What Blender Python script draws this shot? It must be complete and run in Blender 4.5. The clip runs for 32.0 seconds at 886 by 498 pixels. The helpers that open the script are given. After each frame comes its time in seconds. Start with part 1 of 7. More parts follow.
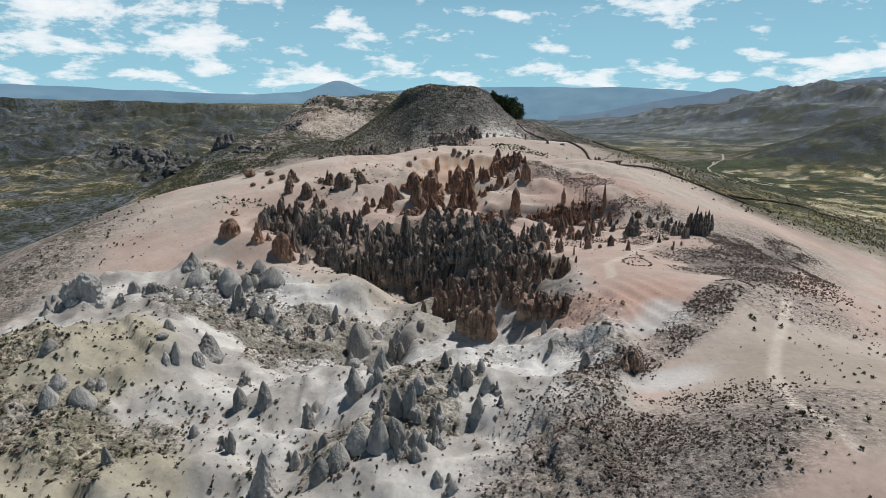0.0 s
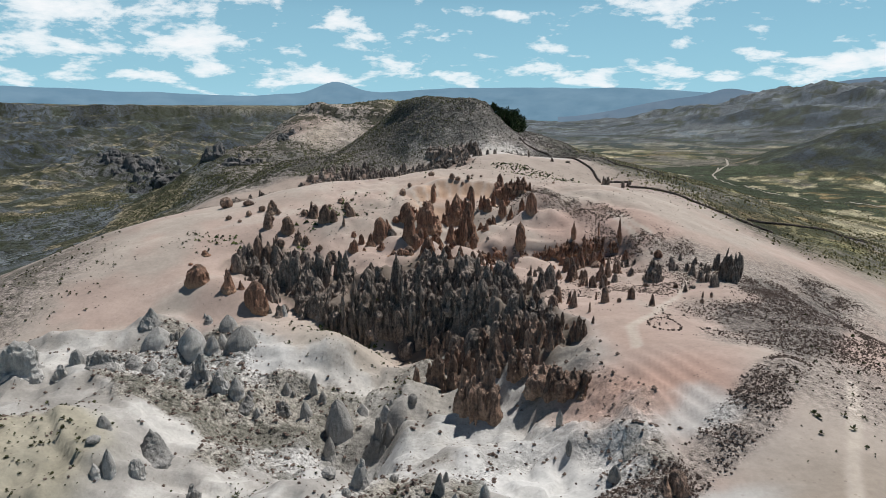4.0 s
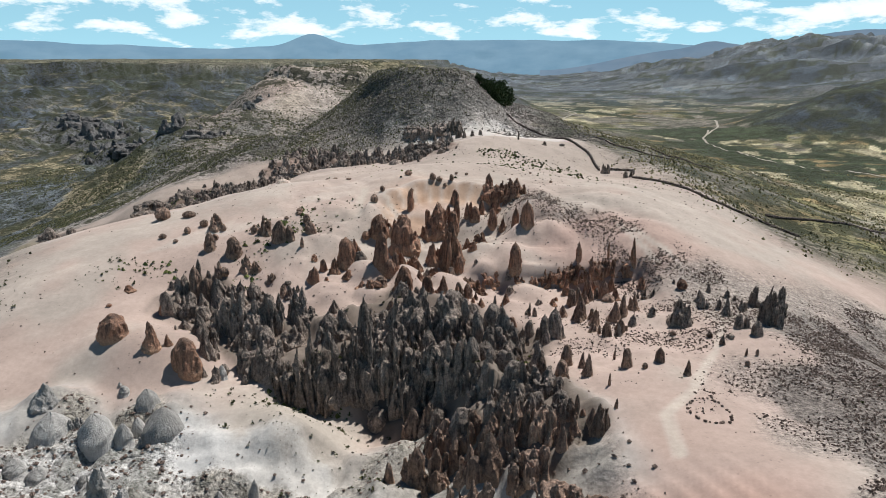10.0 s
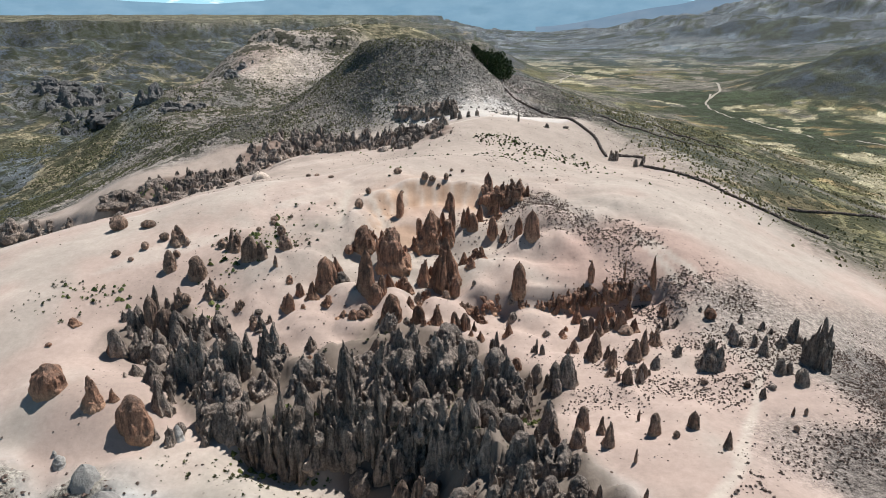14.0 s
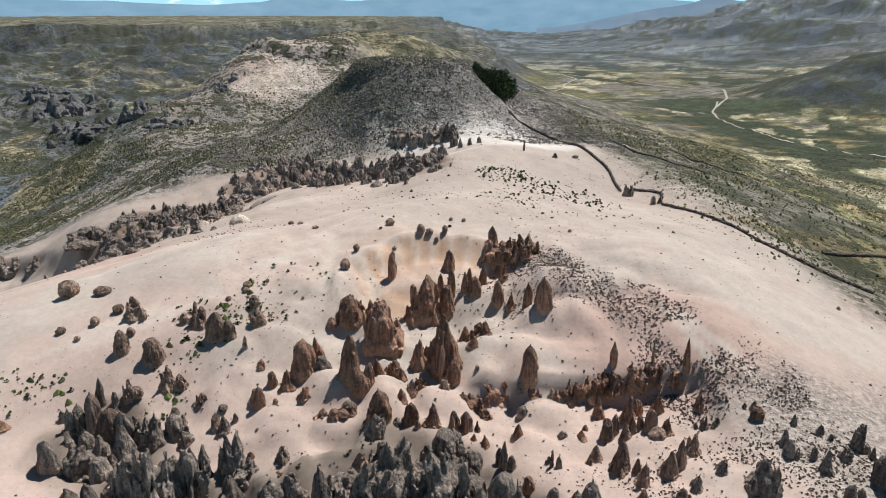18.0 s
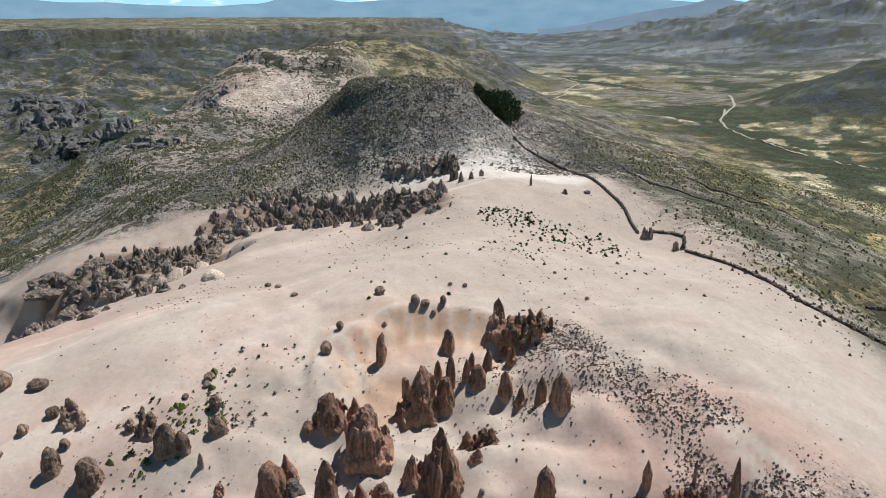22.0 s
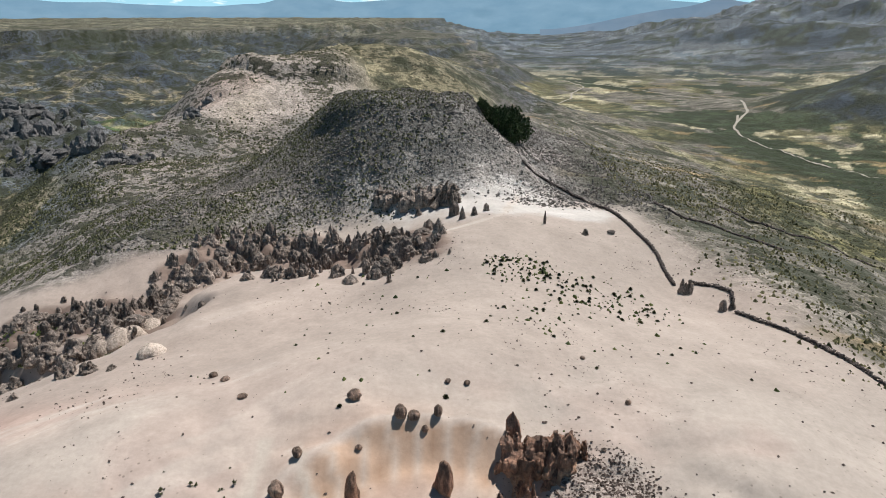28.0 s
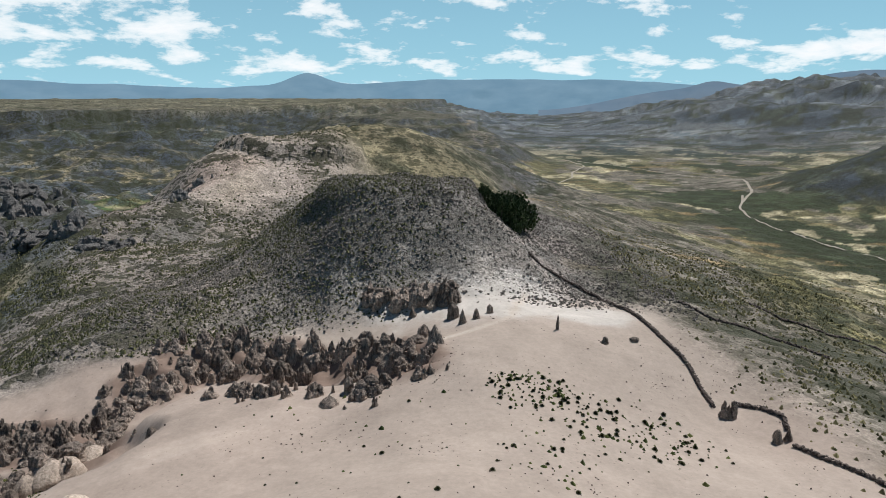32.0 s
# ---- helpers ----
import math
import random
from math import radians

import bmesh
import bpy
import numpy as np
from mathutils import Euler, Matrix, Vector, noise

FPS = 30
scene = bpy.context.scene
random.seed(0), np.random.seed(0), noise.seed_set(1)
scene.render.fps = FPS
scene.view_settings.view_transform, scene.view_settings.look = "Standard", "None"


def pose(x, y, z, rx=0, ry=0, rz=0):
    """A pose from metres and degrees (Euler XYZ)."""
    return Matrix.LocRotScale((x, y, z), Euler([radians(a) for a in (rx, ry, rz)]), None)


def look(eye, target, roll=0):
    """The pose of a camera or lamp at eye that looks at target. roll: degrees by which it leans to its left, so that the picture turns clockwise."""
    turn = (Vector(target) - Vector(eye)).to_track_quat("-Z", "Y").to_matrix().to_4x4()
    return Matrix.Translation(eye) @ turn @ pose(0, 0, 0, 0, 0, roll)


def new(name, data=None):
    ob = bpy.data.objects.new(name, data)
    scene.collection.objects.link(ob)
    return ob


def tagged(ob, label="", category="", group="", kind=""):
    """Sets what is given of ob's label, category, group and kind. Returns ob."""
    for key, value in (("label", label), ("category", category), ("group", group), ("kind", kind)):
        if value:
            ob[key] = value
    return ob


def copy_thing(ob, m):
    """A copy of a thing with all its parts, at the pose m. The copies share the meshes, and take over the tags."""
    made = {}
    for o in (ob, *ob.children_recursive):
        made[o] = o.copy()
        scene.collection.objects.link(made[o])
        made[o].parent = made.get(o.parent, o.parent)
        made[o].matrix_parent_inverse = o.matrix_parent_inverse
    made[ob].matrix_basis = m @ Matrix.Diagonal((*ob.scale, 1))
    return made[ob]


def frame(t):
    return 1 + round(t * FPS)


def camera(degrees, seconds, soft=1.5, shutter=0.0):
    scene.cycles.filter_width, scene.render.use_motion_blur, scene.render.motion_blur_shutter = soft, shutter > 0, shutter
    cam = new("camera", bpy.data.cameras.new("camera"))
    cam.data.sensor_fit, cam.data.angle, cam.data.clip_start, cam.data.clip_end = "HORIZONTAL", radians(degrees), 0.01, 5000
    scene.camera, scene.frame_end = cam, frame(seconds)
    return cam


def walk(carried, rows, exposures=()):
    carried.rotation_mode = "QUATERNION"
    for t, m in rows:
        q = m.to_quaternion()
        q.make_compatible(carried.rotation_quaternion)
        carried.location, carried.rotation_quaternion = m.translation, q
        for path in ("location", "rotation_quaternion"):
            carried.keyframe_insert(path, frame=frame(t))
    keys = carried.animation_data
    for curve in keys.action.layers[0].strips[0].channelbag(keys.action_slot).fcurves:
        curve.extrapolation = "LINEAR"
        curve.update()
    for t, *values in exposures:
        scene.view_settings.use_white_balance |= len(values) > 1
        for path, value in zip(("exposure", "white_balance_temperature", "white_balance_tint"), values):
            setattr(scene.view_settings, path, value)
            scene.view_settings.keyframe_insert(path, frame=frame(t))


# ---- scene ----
cam = camera(66.3, 32.0, soft=0.8)
# seconds, x, y, z, yaw to the left, pitch up, roll
PATH = [
    (0, 0.00, -0.00, 60.00, 1.62, -11.94, 0.17),
    (1, 0.09, 5.25, 61.74, 1.70, -11.93, 0.16),
    (2, 0.07, 10.72, 63.34, 1.74, -11.94, 0.15),
    (3, -0.02, 16.47, 64.95, 1.68, -11.93, 0.11),
    (4, 0.01, 22.22, 66.56, 1.54, -11.94, 0.06),
    (5, 0.05, 27.99, 68.24, 1.29, -11.92, -0.01),
    (6, -0.07, 33.72, 69.64, 0.99, -11.83, -0.07),
    (7, -0.25, 39.39, 70.95, 0.70, -11.74, -0.10),
    (8, -0.28, 44.92, 72.33, 0.45, -11.72, -0.07),
    (8.5, -0.28, 47.65, 73.11, 0.33, -11.80, -0.04),
    (9, -0.29, 50.37, 73.91, 0.20, -12.15, 0.00),
    (9.5, -0.33, 53.12, 74.70, 0.06, -13.79, 0.02),
    (10, -0.38, 55.88, 75.48, -0.08, -15.78, 0.01),
    (10.5, -0.41, 58.65, 76.28, -0.22, -17.77, -0.02),
    (11, -0.40, 61.41, 77.09, -0.35, -19.34, -0.05),
    (11.5, -0.35, 64.13, 77.93, -0.45, -19.42, -0.07),
    (12, -0.31, 66.82, 78.75, -0.54, -19.26, -0.08),
    (13, -0.26, 72.10, 80.20, -0.58, -19.26, -0.03),
    (14, -0.23, 77.41, 81.65, -0.60, -19.26, 0.04),
    (15, -0.15, 82.83, 83.14, -0.62, -19.26, 0.09),
    (16, 0.00, 88.35, 84.66, -0.60, -19.26, 0.10),
    (17, 0.20, 93.99, 86.24, -0.58, -19.26, 0.08),
    (18, 0.47, 99.76, 87.85, -0.55, -19.26, 0.04),
    (19, 0.66, 105.57, 89.45, -0.53, -19.26, 0.02),
    (20, 0.83, 111.34, 91.07, -0.52, -19.26, -0.01),
    (21, 1.06, 117.04, 92.69, -0.49, -19.26, -0.04),
    (22, 1.25, 122.85, 94.10, -0.46, -19.26, -0.07),
    (23, 1.43, 128.52, 94.99, -0.43, -19.26, -0.07),
    (24, 1.61, 134.00, 95.25, -0.40, -19.26, -0.06),
    (25, 1.80, 139.53, 95.38, -0.38, -19.26, -0.06),
    (26, 1.98, 145.15, 95.53, -0.36, -19.26, -0.05),
    (27, 2.11, 150.89, 95.79, -0.38, -19.26, -0.03),
    (28, 2.36, 156.67, 95.84, -0.35, -19.26, -0.00),
    (28.5, 2.49, 159.59, 95.83, -0.34, -19.25, 0.01),
    (29, 2.60, 162.52, 95.84, -0.33, -18.41, 0.01),
    (29.5, 2.71, 165.44, 95.85, -0.33, -17.08, 0.01),
    (30, 2.83, 168.36, 95.85, -0.33, -15.66, 0.02),
    (30.5, 2.97, 171.28, 95.83, -0.32, -14.21, 0.02),
    (31, 3.10, 174.20, 95.80, -0.31, -13.04, 0.03),
    (31.5, 3.19, 177.10, 95.80, -0.30, -12.93, 0.04),
    (32, 3.26, 180.00, 95.81, -0.29, -12.92, 0.06),
]

def eye_pose(x, y, z, yaw, pitch, roll):
    return Matrix.Translation((x, y, z)) @ Euler((radians(90 + pitch), 0, radians(yaw))).to_matrix().to_4x4() @ pose(0, 0, 0, 0, 0, roll)


walk(cam, [(row[0], eye_pose(*row[1:])) for row in PATH], exposures=[(0, 0.0), (9, 0.06), (11, 0.46), (20, 0.45), (26, 0.34), (28, 0.34), (31, 0.08), (32, 0.06)])

# ---------- light ----------
SUN_AZ, SUN_EL = 43.0, 61.0  # degrees to the right of +y, and up
sun = new("sun", bpy.data.lights.new("sun", "SUN"))
sun.data.energy, sun.data.angle, sun.data.color = 5.0, radians(0.55), (1.0, 0.968, 0.935)
sun.matrix_world = look((0, 0, 0), [-math.sin(radians(SUN_AZ)) * math.cos(radians(SUN_EL)), -math.cos(radians(SUN_AZ)) * math.cos(radians(SUN_EL)), -math.sin(radians(SUN_EL))])


def node(tree, kind, **inputs):
    n = tree.nodes.new(kind)
    for key, value in inputs.items():
        n.inputs[key.replace("_", " ")].default_value = value
    return n


def math_node(tree, op, a, b=None, clamp=False):
    n = tree.nodes.new("ShaderNodeMath")
    n.operation, n.use_clamp = op, clamp
    for slot, value in ((0, a), (1, b)):
        if value is None:
            continue
        if isinstance(value, (int, float)):
            n.inputs[slot].default_value = value
        else:
            tree.links.new(value, n.inputs[slot])
    return n.outputs[0]


def ramp(tree, source, stops, mode="LINEAR"):
    n = tree.nodes.new("ShaderNodeValToRGB")
    n.color_ramp.interpolation = mode
    e = n.color_ramp.elements
    while len(e) < len(stops):
        e.new(0.5)
    for item, (at, color) in zip(e, stops):
        item.position = at
        item.color = (*color, 1) if isinstance(color, (tuple, list)) else (color, color, color, 1)
    tree.links.new(source, n.inputs[0])
    return n.outputs[0]


def mix(tree, factor, a, b, kind="MIX"):
    n = tree.nodes.new("ShaderNodeMix")
    n.data_type, n.blend_type = "RGBA", kind
    for slot, value in ((0, factor), (6, a), (7, b)):
        if isinstance(value, (int, float)):
            n.inputs[slot].default_value = value
        elif isinstance(value, tuple):
            n.inputs[slot].default_value = (*value, 1)
        else:
            tree.links.new(value, n.inputs[slot])
    return n.outputs[2]


def noise_tex(tree, scale, detail=4.0, rough=0.55, vector=None, distort=0.0):
    n = node(tree, "ShaderNodeTexNoise", Scale=scale, Detail=detail, Roughness=rough, Distortion=distort)
    if vector is not None:
        tree.links.new(vector, n.inputs["Vector"])
    return n.outputs["Fac"]


def make_sky():
    """Clear highland sky with heaped cumulus, thicker towards the horizon."""
    world = bpy.data.worlds.new("sky")
    scene.world = world
    world.use_nodes = True
    t = world.node_tree
    t.nodes.clear()
    sky = t.nodes.new("ShaderNodeTexSky")
    sky.sky_type, sky.sun_disc = "NISHITA", False
    sky.sun_elevation, sky.sun_rotation, sky.altitude = radians(SUN_EL), radians(SUN_AZ), 3500
    sky.air_density, sky.dust_density = 1.0, 1.0
    part = t.nodes.new("ShaderNodeSeparateXYZ")
    t.links.new(t.nodes.new("ShaderNodeTexCoord").outputs["Generated"], part.inputs[0])
    around = math_node(t, "ARCTAN2", part.outputs["X"], part.outputs["Y"])
    up = math_node(t, "MAXIMUM", math_node(t, "ARCSINE", part.outputs["Z"]), 0.0)
    sheet = t.nodes.new("ShaderNodeCombineXYZ")
    t.links.new(math_node(t, "MULTIPLY", around, 12.0), sheet.inputs[0])
    t.links.new(math_node(t, "MULTIPLY", math_node(t, "POWER", up, 0.8), 24.0), sheet.inputs[1])
    shape = noise_tex(t, 1.0, 10.0, 0.60, sheet.outputs[0], 0.15)
    cover_more = None
    # banks of cloud: bearing and height in radians, their reach, and how thick
    for az, el, wide, tall, much in ((0.36, 0.150, 0.13, 0.022, 0.20), (-0.46, 0.120, 0.20, 0.026, 0.13), (-0.50, 0.075, 0.26, 0.018, 0.15), (0.0, 0.042, 0.8, 0.016, 0.11), (0.06, 0.125, 0.045, 0.008, 0.17), (-0.27, 0.150, 0.055, 0.010, 0.20), (-0.17, 0.115, 0.035, 0.016, 0.16), (0.55, 0.06, 0.14, 0.016, 0.12), (-0.06, 0.092, 0.03, 0.006, 0.12)):
        a = math_node(t, "POWER", math_node(t, "ABSOLUTE", math_node(t, "DIVIDE", math_node(t, "SUBTRACT", around, az), wide)), 2.0)
        b = math_node(t, "POWER", math_node(t, "ABSOLUTE", math_node(t, "DIVIDE", math_node(t, "SUBTRACT", up, el), tall)), 2.0)
        bank = math_node(t, "MULTIPLY", math_node(t, "EXPONENT", math_node(t, "MULTIPLY", math_node(t, "ADD", a, b), -1.0)), much)
        cover_more = bank if cover_more is None else math_node(t, "ADD", cover_more, bank)
    thick = math_node(t, "ADD", shape, cover_more)
    cover = math_node(t, "MULTIPLY", ramp(t, thick, [(0.565, 0.0), (0.64, 0.62), (0.76, 1.0)]), ramp(t, up, [(0.35, 1.0), (0.6, 0.12)]))
    shade = ramp(t, thick, [(0.62, (1.0, 1.0, 1.0)), (0.84, (0.80, 0.84, 0.88))])
    haze = ramp(t, up, [(0.0, 0.94), (0.045, 0.76), (0.13, 0.62), (0.25, 0.0)])
    clear = node(t, "ShaderNodeBackground", Strength=0.05)
    t.links.new(mix(t, 1.0, sky.outputs[0], (0.62, 1.05, 1.12), "MULTIPLY"), clear.inputs["Color"])
    pale = node(t, "ShaderNodeBackground", Color=(0.42, 0.77, 0.95, 1), Strength=0.84)
    cloud = node(t, "ShaderNodeBackground", Strength=1.05)
    t.links.new(shade, cloud.inputs["Color"])
    first, second = t.nodes.new("ShaderNodeMixShader"), t.nodes.new("ShaderNodeMixShader")
    t.links.new(haze, first.inputs[0]), t.links.new(clear.outputs[0], first.inputs[1]), t.links.new(pale.outputs[0], first.inputs[2])
    t.links.new(cover, second.inputs[0]), t.links.new(first.outputs[0], second.inputs[1]), t.links.new(cloud.outputs[0], second.inputs[2])
    t.links.new(second.outputs[0], t.nodes.new("ShaderNodeOutputWorld").inputs[0])


make_sky()

# ---------- the lie of the land ----------
# TERRAIN BEGIN
# broad swells, hills, then small knolls and hollows: x, y, reach, height
SWELLS = [
    (20, 320, 190, 54.8), (-60, 720, 190, 44.5), (-10, 50, 110, 22.5), (-160, 500, 110, 9.2), (90, 500, 110, 13.6), (-10, 850, 110, 45.3),
    (-260, 600, 110, 1.7), (140, 800, 110, 4.3), (-260, 350, 110, -10.9), (-160, 850, 110, -8.3),
]
HILLS = [
    (-90, 210, 60, 16.5), (-150, 630, 60, 37.6), (-180, 720, 60, -11.2), (180, 270, 60, -5.9), (0, 0, 60, -15.5), (-210, 570, 60, -34.7),
    (150, 660, 60, 6.1), (30, 570, 60, 14.0), (-90, 720, 60, 20.2), (0, 480, 60, 19.3), (180, 360, 60, -7.2), (0, 720, 60, 18.9),
    (-90, 600, 60, 15.0), (90, 630, 60, 13.1), (-180, 510, 60, 23.2), (-120, 60, 60, 7.5), (180, 180, 60, -5.3), (120, 30, 60, 6.8),
    (-210, 450, 60, -5.7), (90, 720, 60, -22.9), (-30, 510, 60, 7.0), (-21, 407, 34, 27.3), (-21, 135, 34, -8.8), (47, 220, 34, 8.8),
]
HILLS_FAR = [
    (64, 135, 34, 8.4), (-89, 356, 34, 11.2), (-72, 135, 34, 3.8), (64, 67, 34, 12.9), (47, 424, 34, 7.1), (-38, 322, 34, -3.8),
    (-89, 254, 34, -2.5), (-55, 424, 34, 9.1), (149, 441, 34, 2.8), (-140, 441, 34, 7.5), (-123, 271, 34, -6.4), (-145, 538, 30, 10.0), (-178, 516, 26, 8.0),
]
KNOLLS = [
    (33, 60, 20, 7.0), (-33, 82, 20, -2.8), (-66, 104, 20, 5.6), (-11, 104, 20, 6.6), (0, 115, 20, -8.3), (44, 115, 20, 3.3),
    (110, 126, 20, 3.6), (22, 137, 20, 4.0), (22, 148, 20, 7.4), (44, 148, 20, -4.0), (-11, 159, 20, -8.3), (-44, 159, 20, 4.1),
    (66, 159, 20, 3.9), (-110, 170, 20, 3.0), (88, 170, 20, -2.0), (-22, 181, 20, 3.0), (33, 192, 20, -1.9), (-22, 203, 20, 2.0),
    (88, 203, 20, 2.7), (-44, 236, 20, 4.7), (-11, 247, 20, 7.0), (11, 258, 20, 4.0), (110, 269, 20, -5.0), (33, 269, 20, -1.3),
]
KNOLLS_FAR = [
    (88, 269, 20, 1.2), (55, 291, 20, -5.0), (-66, 302, 20, -4.0), (-110, 313, 20, 8.2), (11, 313, 20, 2.7), (-77, 335, 20, 2.3),
    (-22, 346, 20, -3.9), (88, 346, 20, -1.3), (33, 357, 20, -6.9), (-55, 357, 20, 2.9), (-22, 368, 20, 11.2), (11, 379, 20, 13.4),
    (-11, 379, 20, 7.2), (-110, 390, 20, 5.5), (22, 412, 20, 5.1),
]
# later wear: slumps, scours and drifts
CUTS_NEAR = [
    (-21, 115, 15, -5.5), (-57, 116, 25, 1.0), (-12, 119, 15, 3.2), (40, 122, 23, 1.7), (1, 126, 17, 3.6), (-84, 128, 34, -1.9),
    (12, 129, 13, -5.7), (-26, 134, 23, -1.0), (24, 145, 14, -5.2), (-52, 148, 14, -1.3), (1, 150, 17, 1.5), (37, 152, 13, 2.9),
    (-62, 154, 18, -4.0), (-12, 159, 16, 2.9), (29, 160, 13, -1.5),
]
CUTS_MID = [
    (-45, 163, 9, 3.3), (-52, 167, 9, 2.3), (-58, 168, 9, 1.9), (-32, 170, 10, -2.0), (42, 170, 17, 1.2), (-44, 180, 17, -5.3),
    (-21, 188, 13, -2.8), (-14, 188, 10, 2.2), (60, 189, 27, 2.2), (15, 199, 22, 1.0), (-14, 203, 19, -1.1), (70, 210, 34, -1.5),
    (-61, 216, 12, 0.5), (-35, 217, 22, 2.1), (-12, 220, 9, 4.7),
]
CUTS_FAR = [
    (3, 226, 13, 6.2), (30, 241, 28, 1.7), (5, 244, 11, -1.0), (-32, 289, 34, -3.2), (68, 296, 14, 1.2), (-52, 298, 30, 6.1),
    (-109, 301, 34, -5.7), (62, 306, 13, -2.5), (-65, 320, 34, -2.8), (30, 327, 34, -1.4), (28, 359, 30, 6.4), (-16, 384, 34, -1.2),
    (31, 398, 30, -1.9), (-115, 560, 40, 5.7), (-136, 600, 40, 2.4),
]
LAND = SWELLS + HILLS + HILLS_FAR + KNOLLS + KNOLLS_FAR + CUTS_NEAR + CUTS_MID + CUTS_FAR


def smooth(a, b, v):
    s = np.clip((v - a) / (b - a), 0, 1)
    return s * s * (3 - 2 * s)


def lattice(x, y, seed):
    n = (x.astype(np.int64) * 374761393 + y.astype(np.int64) * 668265263 + seed * 144665) & 0x7FFFFFFF
    n = ((n ^ (n >> 13)) * 1274126177) & 0x7FFFFFFF
    return ((n ^ (n >> 16)) & 0xFFFF) / 65535.0


def value_noise(x, y, seed=0):
    """Smooth noise, 0 to 1, one cell a unit."""
    x0, y0 = np.floor(x), np.floor(y)
    fx, fy = x - x0, y - y0
    fx, fy = fx * fx * (3 - 2 * fx), fy * fy * (3 - 2 * fy)
    a, b = lattice(x0, y0, seed), lattice(x0 + 1, y0, seed)
    c, d = lattice(x0, y0 + 1, seed), lattice(x0 + 1, y0 + 1, seed)
    return (a + (b - a) * fx) * (1 - fy) + (c + (d - c) * fx) * fy


def fbm(x, y, size, octaves=4, seed=0, gain=0.5):
    """Layered noise about 0, -1 to 1; size is the largest feature's in metres."""
    total, power, norm = 0.0, 1.0, 0.0
    for k in range(octaves):
        turn = 0.6 * k
        u, v = (x * np.cos(turn) - y * np.sin(turn)) / size, (x * np.sin(turn) + y * np.cos(turn)) / size
        total = total + power * (2 * value_noise(u + 17.3 * k, v - 9.1 * k, seed + k) - 1)
        norm, power, size = norm + power, power * gain, size / 2.03
    return total / norm


def ridged(x, y, size, octaves=4, seed=0):
    total, power, norm = 0.0, 1.0, 0.0
    for k in range(octaves):
        total = total + power * (1 - np.abs(2 * value_noise(x / size + 3.7 * k, y / size + 8.1 * k, seed + k) - 1))
        norm, power, size = norm + power, power * 0.5, size / 2.1
    return total / norm


def to_line(x, y, line):
    """Distance to a bent line, and how far along it (0 to 1)."""
    best, along = np.full(np.shape(x), 1e9), np.zeros(np.shape(x))
    for k, ((ax, ay), (bx, by)) in enumerate(zip(line, line[1:])):
        s = np.clip(((x - ax) * (bx - ax) + (y - ay) * (by - ay)) / ((bx - ax) ** 2 + (by - ay) ** 2), 0, 1)
        d = np.hypot(x - ax - s * (bx - ax), y - ay - s * (by - ay))
        along = np.where(d < best, (k + s) / (len(line) - 1), along)
        best = np.minimum(best, d)
    return best, along


CLIFF_LINE = [(-50, 176), (-38, 169), (-24, 165), (-10, 167), (2, 160), (10, 150)]
LEDGE_LINE = [(2, 196.5), (12, 197.6), (22, 197.4), (33, 197.6), (44, 198.2)]
CANYON = [(-27, 162), (-18, 160.5), (-9, 159.5), (-3, 156), (2, 145), (-4, 132), (-16, 124)]
GULLY = [(-70, 302), (-64, 309), (-49, 326), (-34, 324), (-22, 316), (-6, 312)]
BASIN = [(-150, 302), (-130, 294), (-112, 286), (-95, 281), (-80, 279), (-68, 284), (-60, 293)]
WASH = [(-16, 124), (-8, 112), (-14, 96), (-22, 80), (-30, 62), (-40, 40)]
RUBBLE_BAND = [(50, 121), (46, 117), (40, 109), (34, 104), (25, 96), (17, 92)]
LEFT_RIM = [(-2600, 150), (-1000, 620), (-790, 1000), (-640, 1500), (-400, 2100), (-150, 2900), (60, 4900)]


ROCK_BEDS = [
    ([(-50, 186), (-40, 177), (-30, 172.5), (-18, 171), (-4, 166), (6, 158), (12, 150), (15, 142)], 7.5),
    ([(-8, 182), (2, 177), (12, 170)], 7.0),
    ([(-63, 322), (-50, 334), (-36, 331), (-20, 323), (-7, 318), (-3, 311)], 8.0),
    ([(-100, 297), (-88, 305), (-76, 303), (-68, 302)], 8.0),
]


def rock_bed(x, y, some=None):
    """1 on the bare broken rock that the hoodoos grow from."""
    best = 0 * x
    for line, wide in ROCK_BEDS if some is None else some:
        d, _ = to_line(x, y, line)
        best = np.maximum(best, smooth(wide + 2.5, wide - 2.5, d + 4.0 * fbm(x, y, 9, 3, 111)))
    return best


def white_ground(x, y):
    """1 on the pale ash badlands, 0 off them."""
    w = fbm(x, y, 22, 3, 40)
    left = smooth(158, 148, y + 9 * w + np.clip(-x - 60, 0, 60) * 0.25 + 0.10 * np.clip(x + 30, 0, 60))
    right = smooth(34, 24, x + 6 * w + 0.30 * np.abs(y - 118))
    return left * right * smooth(-105, -88, x + 10 * w) * smooth(-10, 10, y)


